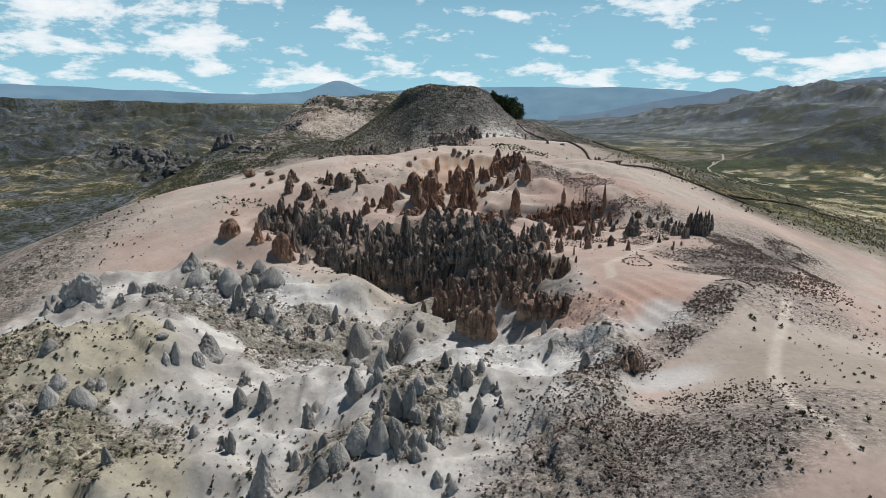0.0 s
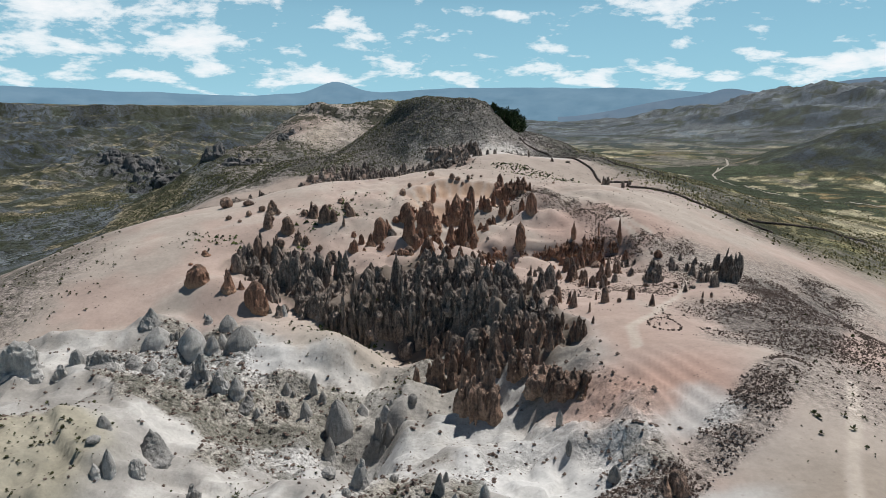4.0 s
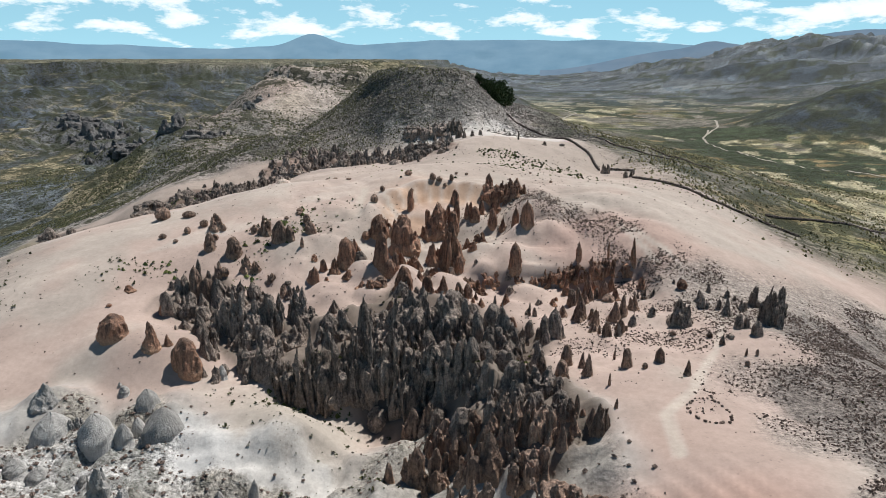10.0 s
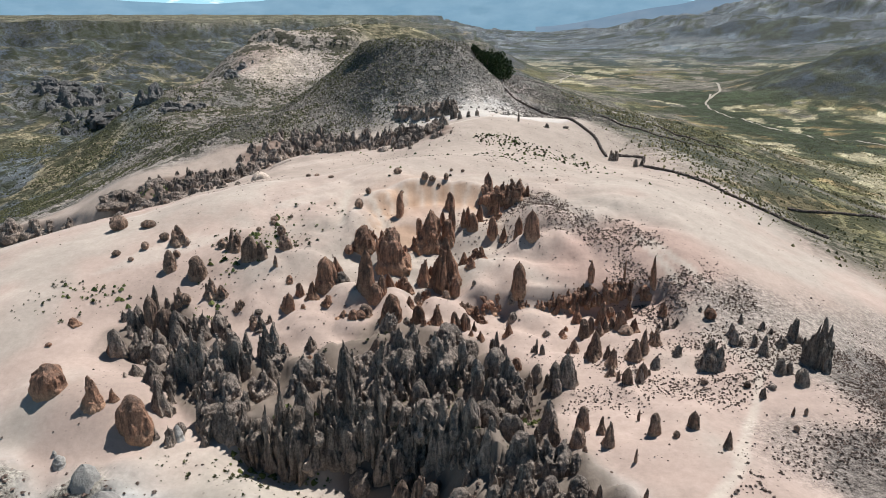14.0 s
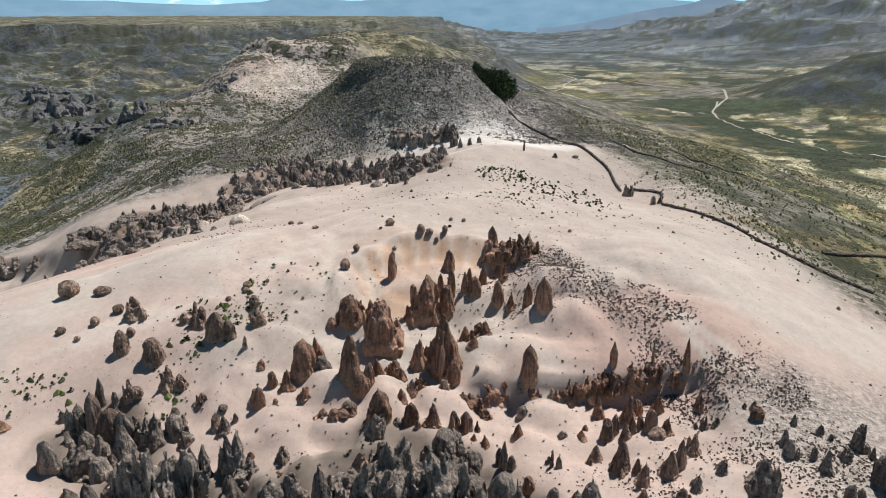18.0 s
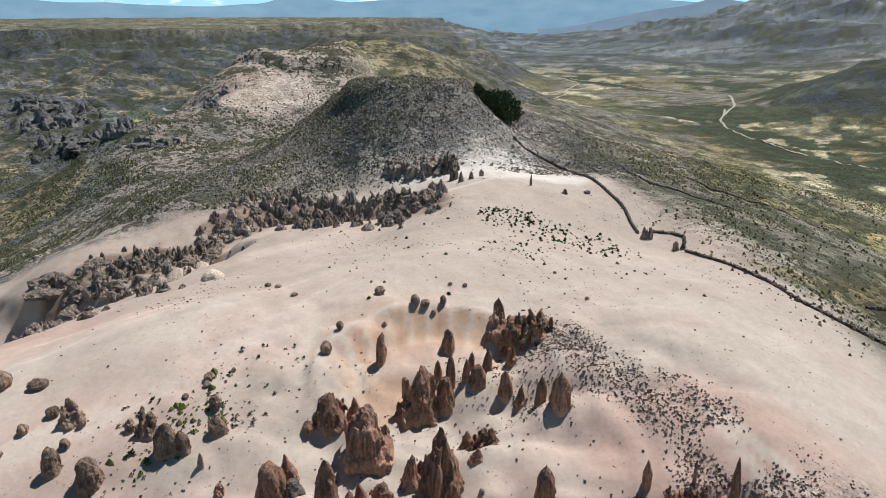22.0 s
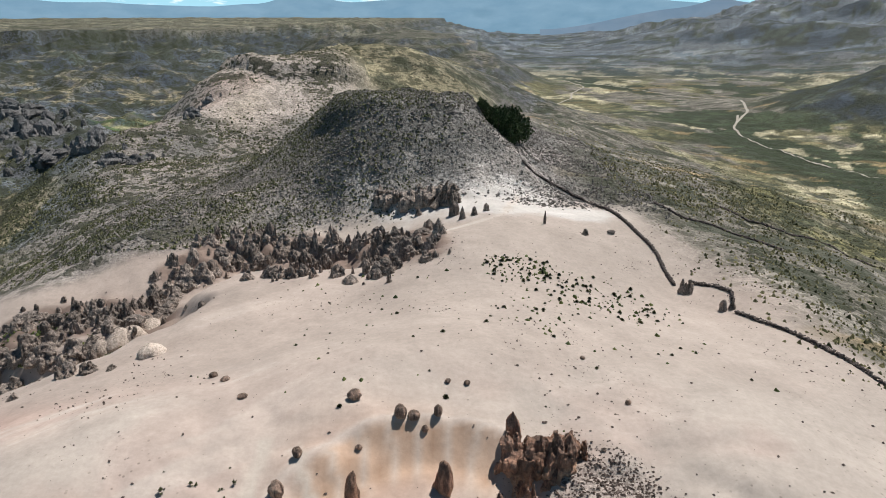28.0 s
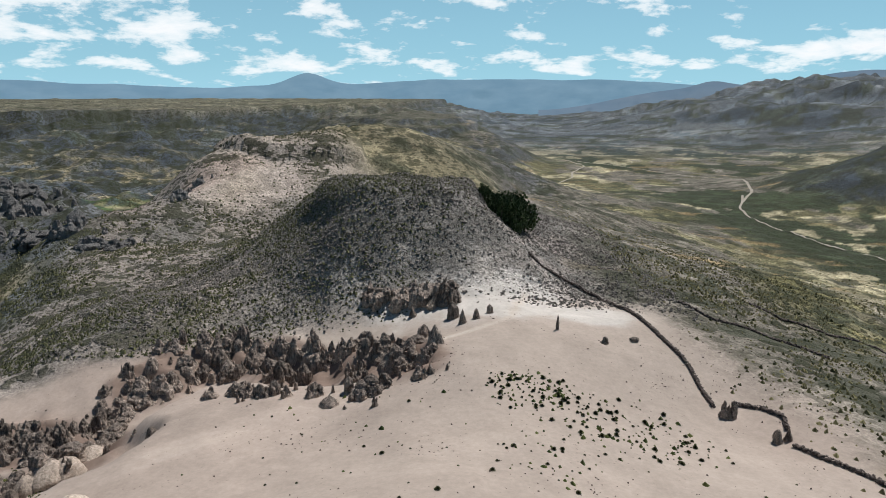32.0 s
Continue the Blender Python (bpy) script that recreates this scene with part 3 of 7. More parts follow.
def soil_kinds(x, y, z, slope):
    """Colour, stoniness and scrub of the ground, by kind of soil, with haze tints far off."""
    n1, n2, n3 = fbm(x, y, 26, 4, 60), fbm(x, y, 9, 4, 61), fbm(x, y, 70, 4, 62)
    away = np.hypot(x, y)
    c = np.tile(np.array((0.350, 0.301, 0.259)), (len(x), 1))
    stony, scrub = 0.05 + 0 * x, 0 * x
    # pinker bands on the dome
    c = tint(c, (0.362, 0.282, 0.240), smooth(-0.1, 0.4, n1 + 0.4 * n2 - 0.1 + 0.5 * np.exp(-((y - 170) / 34) ** 2)) * smooth(300, 190, y))
    c = tint(c, (0.378, 0.285, 0.242), 0.7 * smooth(5, -30, x + 14 * n1) * smooth(238, 255, y) * smooth(330, 305, y))
    c = tint(c, (0.42, 0.29, 0.225), np.exp(-((x + 6) / 13) ** 2 - ((y - 230) / 9) ** 2) * 0.85)
    c = tint(c, (0.37, 0.265, 0.22), smooth(0.1, 0.5, fbm(x, y, 40, 3, 64)) * smooth(-38, -70, x) * smooth(345, 325, y) * smooth(225, 245, y))
    c = tint(c, (0.37, 0.275, 0.23), np.exp(-((x - 25) / 13) ** 2 - ((y - 134) / 13) ** 2) * 0.9)
    c = tint(c, (0.375, 0.275, 0.228), np.exp(-((x + 70) / 30) ** 2 - ((y - 318) / 14) ** 2) * 0.8)
    c = tint(c, (0.34, 0.25, 0.21), np.exp(-((x - 70) / 14) ** 2 - ((y - 292) / 16) ** 2) * 0.8)
    h = np.hypot((x - 1) / 19, (y - 221) / 15) + 0.06 * fbm(x, y, 12, 3, 75)
    wall = smooth(1.04, 0.99, h) * smooth(0.45, 0.7, h) * smooth(214, 222, y) * smooth(18, 6, x) * smooth(-17, -12, x)
    c = tint(c, (0.42, 0.29, 0.205), 0.85 * wall)
    c = tint(c, (0.42, 0.285, 0.20), 0.8 * smooth(1.2, 0.8, np.hypot((x + 7) / 4.5, (y - 217.5) / 4) + 0.3 * n2))
    c = tint(c, (0.35, 0.245, 0.205), 0.75 * smooth(1.3, 0.7, np.hypot((x - 38) / 17, (y - 206) / 13) + 0.4 * n1))
    c = tint(c, (0.375, 0.275, 0.23), 0.5 * smooth(1.3, 0.7, np.hypot((x - 66) / 13, (y - 200) / 6) + 0.4 * n1))
    run = np.arctan2(x - 1, y - 206) * 22 + 1.2 * fbm(x, y, 9, 2, 79)
    c = tint(c, (0.47, 0.385, 0.32), wall * smooth(0.82, 0.98, np.abs(np.sin(run))) * 0.8)
    c = tint(c, (0.33, 0.215, 0.145), wall * smooth(0.22, 0.05, np.abs(np.sin(run))) * 0.8)
    c = tint(c, (0.44, 0.375, 0.325), 0.8 * smooth(0.08, 0.0, np.abs(h - 1.05)) * smooth(216, 222, y))
    c = tint(c, (0.325, 0.272, 0.232), 0.8 * smooth(240, 262, y + 8 * n1) * smooth(345, 325, y))
    wash = fbm((-0.8 * x - 0.6 * y) * 0.16, (0.8 * y - 0.6 * x) * 1.0, 7, 4, 114)
    c = c * (1 + 0.20 * np.clip(wash, -0.7, 0.7) * smooth(10, -30, x) * smooth(150, 170, y) * smooth(330, 290, y))[:, None]
    c = tint(c, (0.43, 0.37, 0.32), 0.7 * smooth(0.35, 0.5, wash) * smooth(-10, -35, x) * smooth(160, 175, y) * smooth(300, 260, y))
    # pale ash badlands
    w = white_ground(x, y)
    c = tint(c, (0.305, 0.288, 0.265), w)
    c = tint(c, (0.425, 0.408, 0.38), w * smooth(0.0, 0.2, -n2 - 0.3 * n3))
    c = tint(c, (0.25, 0.235, 0.212), w * smooth(0.05, 0.4, n2 + 0.3 * n1))
    swept = 1 - 0.9 * np.exp(-((x - 4) / 26) ** 4 - ((y - 126) / 22) ** 4)
    c = tint(c, (0.255, 0.235, 0.20), w * swept * smooth(0.08, 0.18, n1 + 0.3 * n2) * 0.85)
    for cx, cy, rx, ry in ((12, 107, 13, 8), (14, 99, 12, 6), (31, 93, 10, 3.5), (4, 128, 9, 8), (-52, 140, 15, 10), (-40, 147, 9, 6), (-20, 118, 12, 8)):
        c = tint(c, (0.43, 0.422, 0.405), 0.85 * smooth(1.3, 0.6, np.hypot((x - cx) / rx, (y - cy) / ry) + 0.5 * n2))
    bowl = np.exp(-((x - 29) / 14) ** 4 - ((y - 115) / 13) ** 4)
    c = tint(c, (0.355, 0.31, 0.28), bowl * smooth(-0.9, -0.2, n2))
    c = tint(c, (0.39, 0.262, 0.212), bowl * smooth(106, 118, y + 0.35 * (x - 29) + 5 * n2))
    c = c * (1 - 0.10 * bowl * smooth(0.3, 0.9, np.sin(2.2 * (x + 0.35 * y) + 3 * fbm(x, y, 9, 2, 68))))[:, None]
    c = tint(c, (0.34, 0.30, 0.255), np.exp(-((x + 24) / 11) ** 4 - ((y - 152) / 9) ** 4) * smooth(-0.5, 0.2, n2))
    c = tint(c, (0.27, 0.245, 0.18), w * 0.85 * np.maximum(smooth(1.25, 0.75, np.hypot((x + 62) / 16, (y - 100) / 13) + 0.5 * n2), smooth(1.25, 0.75, np.hypot((x + 50) / 16, (y - 76) / 9) + 0.5 * n2)))
    stony = np.where(w > 0.5, 0.12 + 0.8 * swept * smooth(0.08, 0.18, n1 + 0.3 * n2), stony)
    scrub = np.maximum(scrub, 0.5 * w * swept * smooth(0.1, 0.22, n1 + 0.25 * n2))
    bed = rock_bed(x, y, ROCK_BEDS[:2])
    c = tint(c, (0.15, 0.122, 0.10), bed * 0.95)
    c = tint(c, (0.18, 0.13, 0.105), rock_bed(x, y, ROCK_BEDS[2:]) * 0.9)
    # gravel and dark scree patches
    def patch(cx, cy, rx, ry, turn, soft=0.35):
        a = radians(turn)
        u, v = ((x - cx) * math.cos(a) + (y - cy) * math.sin(a)) / rx, (-(x - cx) * math.sin(a) + (y - cy) * math.cos(a)) / ry
        return smooth(1 + soft, 1 - soft, np.hypot(u, v) + 0.5 * n1 + 0.3 * n2)
    c = tint(c, (0.30, 0.255, 0.212), patch(52, 78, 24, 20, 0))
    gravel = patch(25, 70, 21, 13, 8)
    for cx, cy, rx, ry, turn in ((76, 168, 18, 34, -27), (58, 190, 10, 9, 0), (52, 152, 10, 12, 30), (23, 226, 6, 5, -40), (26, 80, 12, 4, 12), (53, 138, 12, 9, 20), (60, 118, 12, 12, 0)):
        gravel = np.maximum(gravel, 0.68 * patch(cx, cy, rx, ry, turn))
    d, _ = to_line(x, y, RUBBLE_BAND)
    gravel = np.maximum(gravel, 0.8 * smooth(4.5, 2.0, d + 2 * n2))
    gravel = np.maximum(gravel, 0.85 * smooth(-88, -106, x + 10 * n1 + 0.05 * (y - 150)) * smooth(225, 185, y))
    c = tint(c, (0.235, 0.202, 0.178), gravel)
    scree = np.maximum(np.maximum(patch(69, 155, 12, 31, -27, 0.15), patch(56, 148, 8, 12, -20, 0.15)), 0.65 * patch(25, 70, 19, 11, 8))
    c = tint(c, (0.145, 0.128, 0.115), 0.85 * scree)
    gravel = np.maximum(gravel, scree)
    stony = np.maximum(stony, gravel)
    scrub = np.maximum(scrub, 0.55 * smooth(-88, -112, x + 10 * n1) * smooth(235, 190, y))
    # the hill and its flanks: grey scree
    hill = smooth(339, 349, y + 6 * n1 + 0.30 * np.clip(-x - 30, 0, 80) - 10 * smooth(0, 30, x))
    c = tint(c, (0.155, 0.145, 0.132), hill * smooth(640, 520, y))
    c = tint(c, (0.245, 0.215, 0.188), hill * smooth(-28, -60, x + 14 * n1) * smooth(600, 500, y) * smooth(-0.45, 0.1, n1 + 0.5 * n2))
    c = tint(c, (0.27, 0.24, 0.215), hill * smooth(10, 34, x + 8 * n2) * smooth(430, 400, y) * smooth(-0.25, 0.1, n2))
    c = tint(c, (0.34, 0.315, 0.285), hill * smooth(0.12, 0.4, n2) * smooth(392, 352, y) * smooth(-50, -10, x) * 0.85)
    c = tint(c, (0.40, 0.365, 0.325), np.exp(-((x - 18) / 24) ** 2 - ((y - 349) / 11) ** 2) * smooth(-0.4, 0.2, n2))
    stony, scrub = np.maximum(stony, hill * 0.9), np.maximum(scrub, hill * smooth(-40, -90, x + 20 * n3) * 0.9)
    scrub = np.maximum(scrub, 0.7 * hill * np.exp(-((x + 8) / 34) ** 2 - ((y - 395) / 28) ** 2))
    for cx, cy, rx, ry in ((14, 340, 19, 13), (27, 353, 11, 9), (42, 337, 11, 8), (-6, 344, 10, 5)):
        c = tint(c, (0.46, 0.43, 0.395), 0.85 * smooth(1.2, 0.6, np.hypot((x - cx) / rx, (y - cy) / ry) + 0.6 * n2))
    # pale slope below the butte
    butte = np.exp(-((x + 108) / 42) ** 2 - ((y - 572) / 44) ** 2)
    pale = smooth(0.3, 0.6, butte + 0.3 * n1)
    c = tint(c, (0.36, 0.31, 0.27), pale)
    scrub = scrub * (1 - 0.6 * pale)
    spur, _ = to_line(x, y, [(-128, 600), (-150, 565), (-170, 530), (-192, 500)])
    c = tint(c, (0.37, 0.295, 0.25), smooth(26, 12, spur + 10 * n1) * 0.85)
    c = tint(c, (0.16, 0.125, 0.11), smooth(26, 12, spur + 10 * n1) * smooth(0.1, 0.25, n2 + 0.4 * n1))
    c = tint(c, (0.42, 0.355, 0.29), np.exp(-((x + 112) / 12) ** 2 - ((y - 566) / 26) ** 2))
    back = smooth(560, 640, y + 0.5 * x + 30 * n3) * (1 - pale)
    c = tint(c, (0.20, 0.175, 0.11), back * smooth(1400, 1000, y))
    c = tint(c, (0.105, 0.10, 0.078), smooth(850, 1100, y))
    scrub = np.maximum(scrub, back * 0.8)
    # right-hand valley: heath on the near slope, then dry grass fields with dark patches
    east = smooth(60, 84, x + 8 * n1 - 0.9 * np.clip(300 - y, -60, 60) * 0.4) * smooth(222, 262, y + 0.15 * x)
    east = np.maximum(east, smooth(125, 165, x) * smooth(60, 260, y))
    east = np.maximum(east, smooth(30, 60, x - 0.05 * (y - 400) + 10 * n1) * smooth(380, 420, y))
    v1, v2, v3 = fbm(x * 1.2, y * 0.62, 80, 5, 70), fbm(x * 1.2, y * 0.62, 170, 5, 71), fbm(x * 1.1, y * 0.75, 36, 4, 72)
    c = tint(c, (0.15, 0.135, 0.112), east)
    c = tint(c, (0.125, 0.115, 0.055), east * smooth(0.0, 0.3, v3 + 0.3 * v2) * smooth(90, 140, x))
    field = east * smooth(150, 240, x + 0.1 * (y - 400))
    c = tint(c, (0.34, 0.305, 0.20), field * smooth(-0.05, 0.0, v2 + 0.35 * v3))
    c = tint(c, (0.13, 0.12, 0.066), field * smooth(0.04, 0.12, v3))
    dark = smooth(0.07, 0.09, v1 + 0.35 * v3) * smooth(180, 260, x)
    c = tint(c, (0.036, 0.046, 0.026), east * dark)
    knoll = np.exp(-((x - 560) / 190) ** 2 - ((y - 930) / 170) ** 2)
    c = tint(c, (0.070, 0.075, 0.050), smooth(0.25, 0.5, knoll + 0.2 * v2) * 0.9)
    c = tint(c, (0.035, 0.042, 0.028), smooth(0.25, 0.5, knoll + 0.2 * v2) * smooth(0.02, 0.08, fbm(x, y, 60, 4, 79)))
    c = tint(c, (0.24, 0.175, 0.09), east * smooth(0.46, 0.56, fbm(x, y * 2.4, 48, 3, 77)) * 0.7)
    stony = np.maximum(stony, east * 0.3)
    scrub = np.maximum(scrub * (1 - 0.5 * east), east * (0.65 + 0.3 * smooth(0, 0.3, v3)) * (1 - 0.35 * field))
    # the left valley and tableland: dark scrub with straw-coloured benches
    west = smooth(-140, -190, x + 30 * n3 + 0.10 * (y - 400)) * smooth(-50, 200, y)
    # the scrub tone carries some blue for the hazy air
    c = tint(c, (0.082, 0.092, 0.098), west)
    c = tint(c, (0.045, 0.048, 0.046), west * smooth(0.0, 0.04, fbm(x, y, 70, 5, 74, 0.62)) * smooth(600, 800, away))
    c = tint(c, (0.20, 0.172, 0.112), west * smooth(0.10, 0.18, v2 + 0.7 * v3) * smooth(30, 10, z))
    meadow = smooth(1.1, 0.9, np.maximum(np.abs((x + 300) / 40), np.abs((y - 825) / 46)) + 0.15 * n1)
    c = tint(c, (0.19, 0.185, 0.10), meadow)
    c = tint(c, (0.06, 0.095, 0.035), meadow * smooth(-0.2, 0.1, np.sin(y * 0.16 + 0.5 * n1)))
    scrub = scrub * (1 - meadow)
    scrub = np.maximum(scrub, west * (0.7 - 0.5 * smooth(0.06, 0.14, v2 + 0.7 * v3)))
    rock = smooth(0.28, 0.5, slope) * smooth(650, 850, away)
    # dark cliff bands and steep rock, their grey blued to stand for haze
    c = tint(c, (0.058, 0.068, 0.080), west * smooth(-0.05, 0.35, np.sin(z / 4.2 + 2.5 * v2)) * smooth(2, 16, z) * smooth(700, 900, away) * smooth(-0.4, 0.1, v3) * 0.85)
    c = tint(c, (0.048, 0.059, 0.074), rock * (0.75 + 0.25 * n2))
    c = tint(c, (0.20, 0.178, 0.118), west * smooth(0.22, 0.12, slope) * smooth(-0.1, 0.15, v3) * smooth(700, 900, away) * 0.8)
    crag = np.maximum(np.exp(-((x + 345) / 62) ** 2 - ((y - 740) / 42) ** 2), np.maximum(np.exp(-((x + 272) / 42) ** 2 - ((y - 636) / 26) ** 2), np.exp(-((x + 402) / 52) ** 2 - ((y - 840) / 40) ** 2)))
    c = tint(c, (0.10, 0.103, 0.108), smooth(0.12, 0.3, crag + 0.2 * n1) * (0.6 + 0.4 * smooth(-0.1, 0.2, n2)))
    # far hills to the right: bare, distance haze painted in as blue-grey
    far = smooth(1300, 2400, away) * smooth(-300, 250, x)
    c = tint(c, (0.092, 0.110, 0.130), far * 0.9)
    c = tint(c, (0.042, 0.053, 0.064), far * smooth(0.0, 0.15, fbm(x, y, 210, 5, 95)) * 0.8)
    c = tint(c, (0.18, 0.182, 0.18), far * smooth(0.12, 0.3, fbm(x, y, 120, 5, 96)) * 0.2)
    c = tint(c, (0.17, 0.155, 0.11), smooth(1300, 2000, away) * smooth(100, -300, x) * smooth(42, 56, z) * 0.8)
    scrub = scrub * (1 - 0.35 * far)
    # mottled cover: small dark bushes and pale tussocks, coarser far away
    cover = np.clip(np.maximum(np.maximum(east, west), np.maximum(back, far)), 0, 1) * smooth(240, 330, away)
    near_by = smooth(1500, 1100, away)
    m1 = fbm(x, y, 13, 2, 97) * near_by + fbm(x, y, 48, 3, 197) * (1 - near_by)
    m2 = fbm(x, y, 16, 2, 98) * near_by + fbm(x, y, 60, 3, 198) * (1 - near_by)
    c = tint(c, (0.040, 0.046, 0.030), cover * smooth(0.16, 0.26, m1) * 0.75)
    c = c * (1 + 0.55 * cover * smooth(0.16, 0.28, m2))[:, None]
    # trodden paths and washed-out runnels
    for line in FOOTPATHS:
        d, _ = to_line(x, y, line)
        c = tint(c, (0.43, 0.375, 0.32), smooth(1.3, 0.4, d + 0.5 * n2) * 0.8)
    for line in WASHES:
        d, _ = to_line(x, y, line)
        c = tint(c, (0.47, 0.46, 0.44), smooth(4.5, 1.0, d + 4 * n2) * 0.7)
    return np.clip(c, 0.01, 0.9), stony, scrub


def lay_ground():
    ys = np.concatenate([np.array([-4800, -2500, -1200, -600, -300, -160, -90, -80, -70]), np.arange(-60, 57, 2.0), np.arange(57, 425, 0.8), 425 + 1.1 * np.cumsum(np.linspace(1, 4.5, 190)), []])
    step, y = 6.0, ys[-1]
    more = []
    while y < 4850:
        y += step
        step *= 1.022
        more.append(y)
    ys = np.concatenate([ys, more])
    u = np.concatenate([-1 - np.array([30, 14, 7, 3.5, 1.8, 0.9, 0.4, 0.15]), np.linspace(-1, 1, 500), 1 + np.array([0.15, 0.4, 0.9, 1.8, 3.5, 7, 14, 30])])
    wide = 62 + 0.80 * np.clip(ys, 0, 5000)
    x = np.clip(u[None] * wide[:, None], -4900, 4900)
    y = np.repeat(ys[:, None], len(u), 1)
    z = height(x.ravel(), y.ravel()).reshape(x.shape)
    gy, gx = np.gradient(z, axis=0) / np.maximum(np.gradient(y, axis=0), 0.1), np.gradient(z, axis=1) / np.maximum(np.gradient(x, axis=1), 0.1)
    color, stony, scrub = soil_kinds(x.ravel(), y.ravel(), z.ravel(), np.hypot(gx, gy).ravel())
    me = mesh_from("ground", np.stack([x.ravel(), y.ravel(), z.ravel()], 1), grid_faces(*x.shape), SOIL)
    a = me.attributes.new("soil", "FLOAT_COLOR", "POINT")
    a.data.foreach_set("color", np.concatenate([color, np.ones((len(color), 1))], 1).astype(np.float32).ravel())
    a = me.attributes.new("stony", "FLOAT", "POINT")
    a.data.foreach_set("value", stony.astype(np.float32))
    a = me.attributes.new("scrub", "FLOAT", "POINT")
    a.data.foreach_set("value", scrub.astype(np.float32))
    return tagged(new("ground", me), "pink sand dome with pale ash badlands, grey scree and valley grass", "ground", kind="structure")


ground = lay_ground()


# ---------- far ranges ----------
def mountain_range(name, radius, az0, az1, low, high, seed, color, patch, glow, label, peaks=()):
    """A range along part of a circle round the place; heights in metres at its crest."""
    n = 260
    az = np.radians(np.linspace(az0, az1, n))
    deg = np.degrees(az)
    crest = low + (high - low) * (0.5 + 0.5 * fbm(deg * 10, 0 * deg + seed, 95, 5, seed))
    for at, reach, more in peaks:
        crest = crest + more * np.exp(-((deg - at) / reach) ** 2)
    crest = crest * smooth(az0, az0 + 12, deg) * smooth(az1, az1 - 3, deg)
    rows = []
    for k in range(9):
        s = k / 8
        r = radius + 330 * s + 60 * fbm(deg * 10, 0 * deg + 100 * s, 12, 3, seed + 3) * s * (1 - s) * 4
        h = -60 + (crest + 60) * s**0.8
        h = h + 0.10 * crest * fbm(deg * 10, 0 * deg + 60 * s, 9, 3, seed + 5) * (s * (1 - s) * 4)
        rows.append(np.stack([r * np.sin(az), 90 + r * np.cos(az), h], 1))
    me = mesh_from(name, np.concatenate(rows), grid_faces(9, n), haze_glow_material(name, color, patch, glow))
    return tagged(new(name, me), label, "mountains", kind="structure")


# both ranges glow faintly in haze blue instead of showing their own rock
mountain_range("backdrop_blue_range", 4350, -60, 55, 105, 165, 5, (0.135, 0.25, 0.35), (0.18, 0.30, 0.40), 0.95, "far mountain range on the horizon, tinted blue for haze", ((-10.5, 1.9, 75), (0, 6, 50), (12, 9, 45), (-34, 10, 40)))
mountain_range("backdrop_hazy_range", 3950, 8, 60, 100, 150, 9, (0.13, 0.20, 0.28), (0.17, 0.23, 0.30), 0.85, "bare mountain with a long shoulder, tinted dusky blue for haze", ((31, 6, 75), (21, 1.6, 40), (42, 9, 70)))


# ---------- rocks ----------
def fan_faces(levels, segs):
    """Triangles of a lofted column with a closed tip."""
    faces = []
    for i in range(levels - 1):
        for j in range(segs):
            a, b = i * segs + j, i * segs + (j + 1) % segs
            faces += [(a, b, b + segs), (a, b + segs, a + segs)]
    tip, top = levels * segs, (levels - 1) * segs
    faces += [(top + j, top + (j + 1) % segs, tip) for j in range(segs)]
    return faces


PROFILES = {
    "e": lambda s: np.clip(1 - s**1.35, 0.003, 1) ** 0.66 * (1 - 0.10 * np.exp(-((s - 0.12) / 0.08) ** 2)) + 0.05 * np.exp(-((s - 0.9) / 0.08) ** 2) * (1 - s),
    "d": lambda s: np.clip(1 - s**1.5, 0.004, 1) ** 0.72,
    "o": lambda s: np.sqrt(np.clip(1 - (2 * s - 1) ** 2, 0.02, 1)),
}


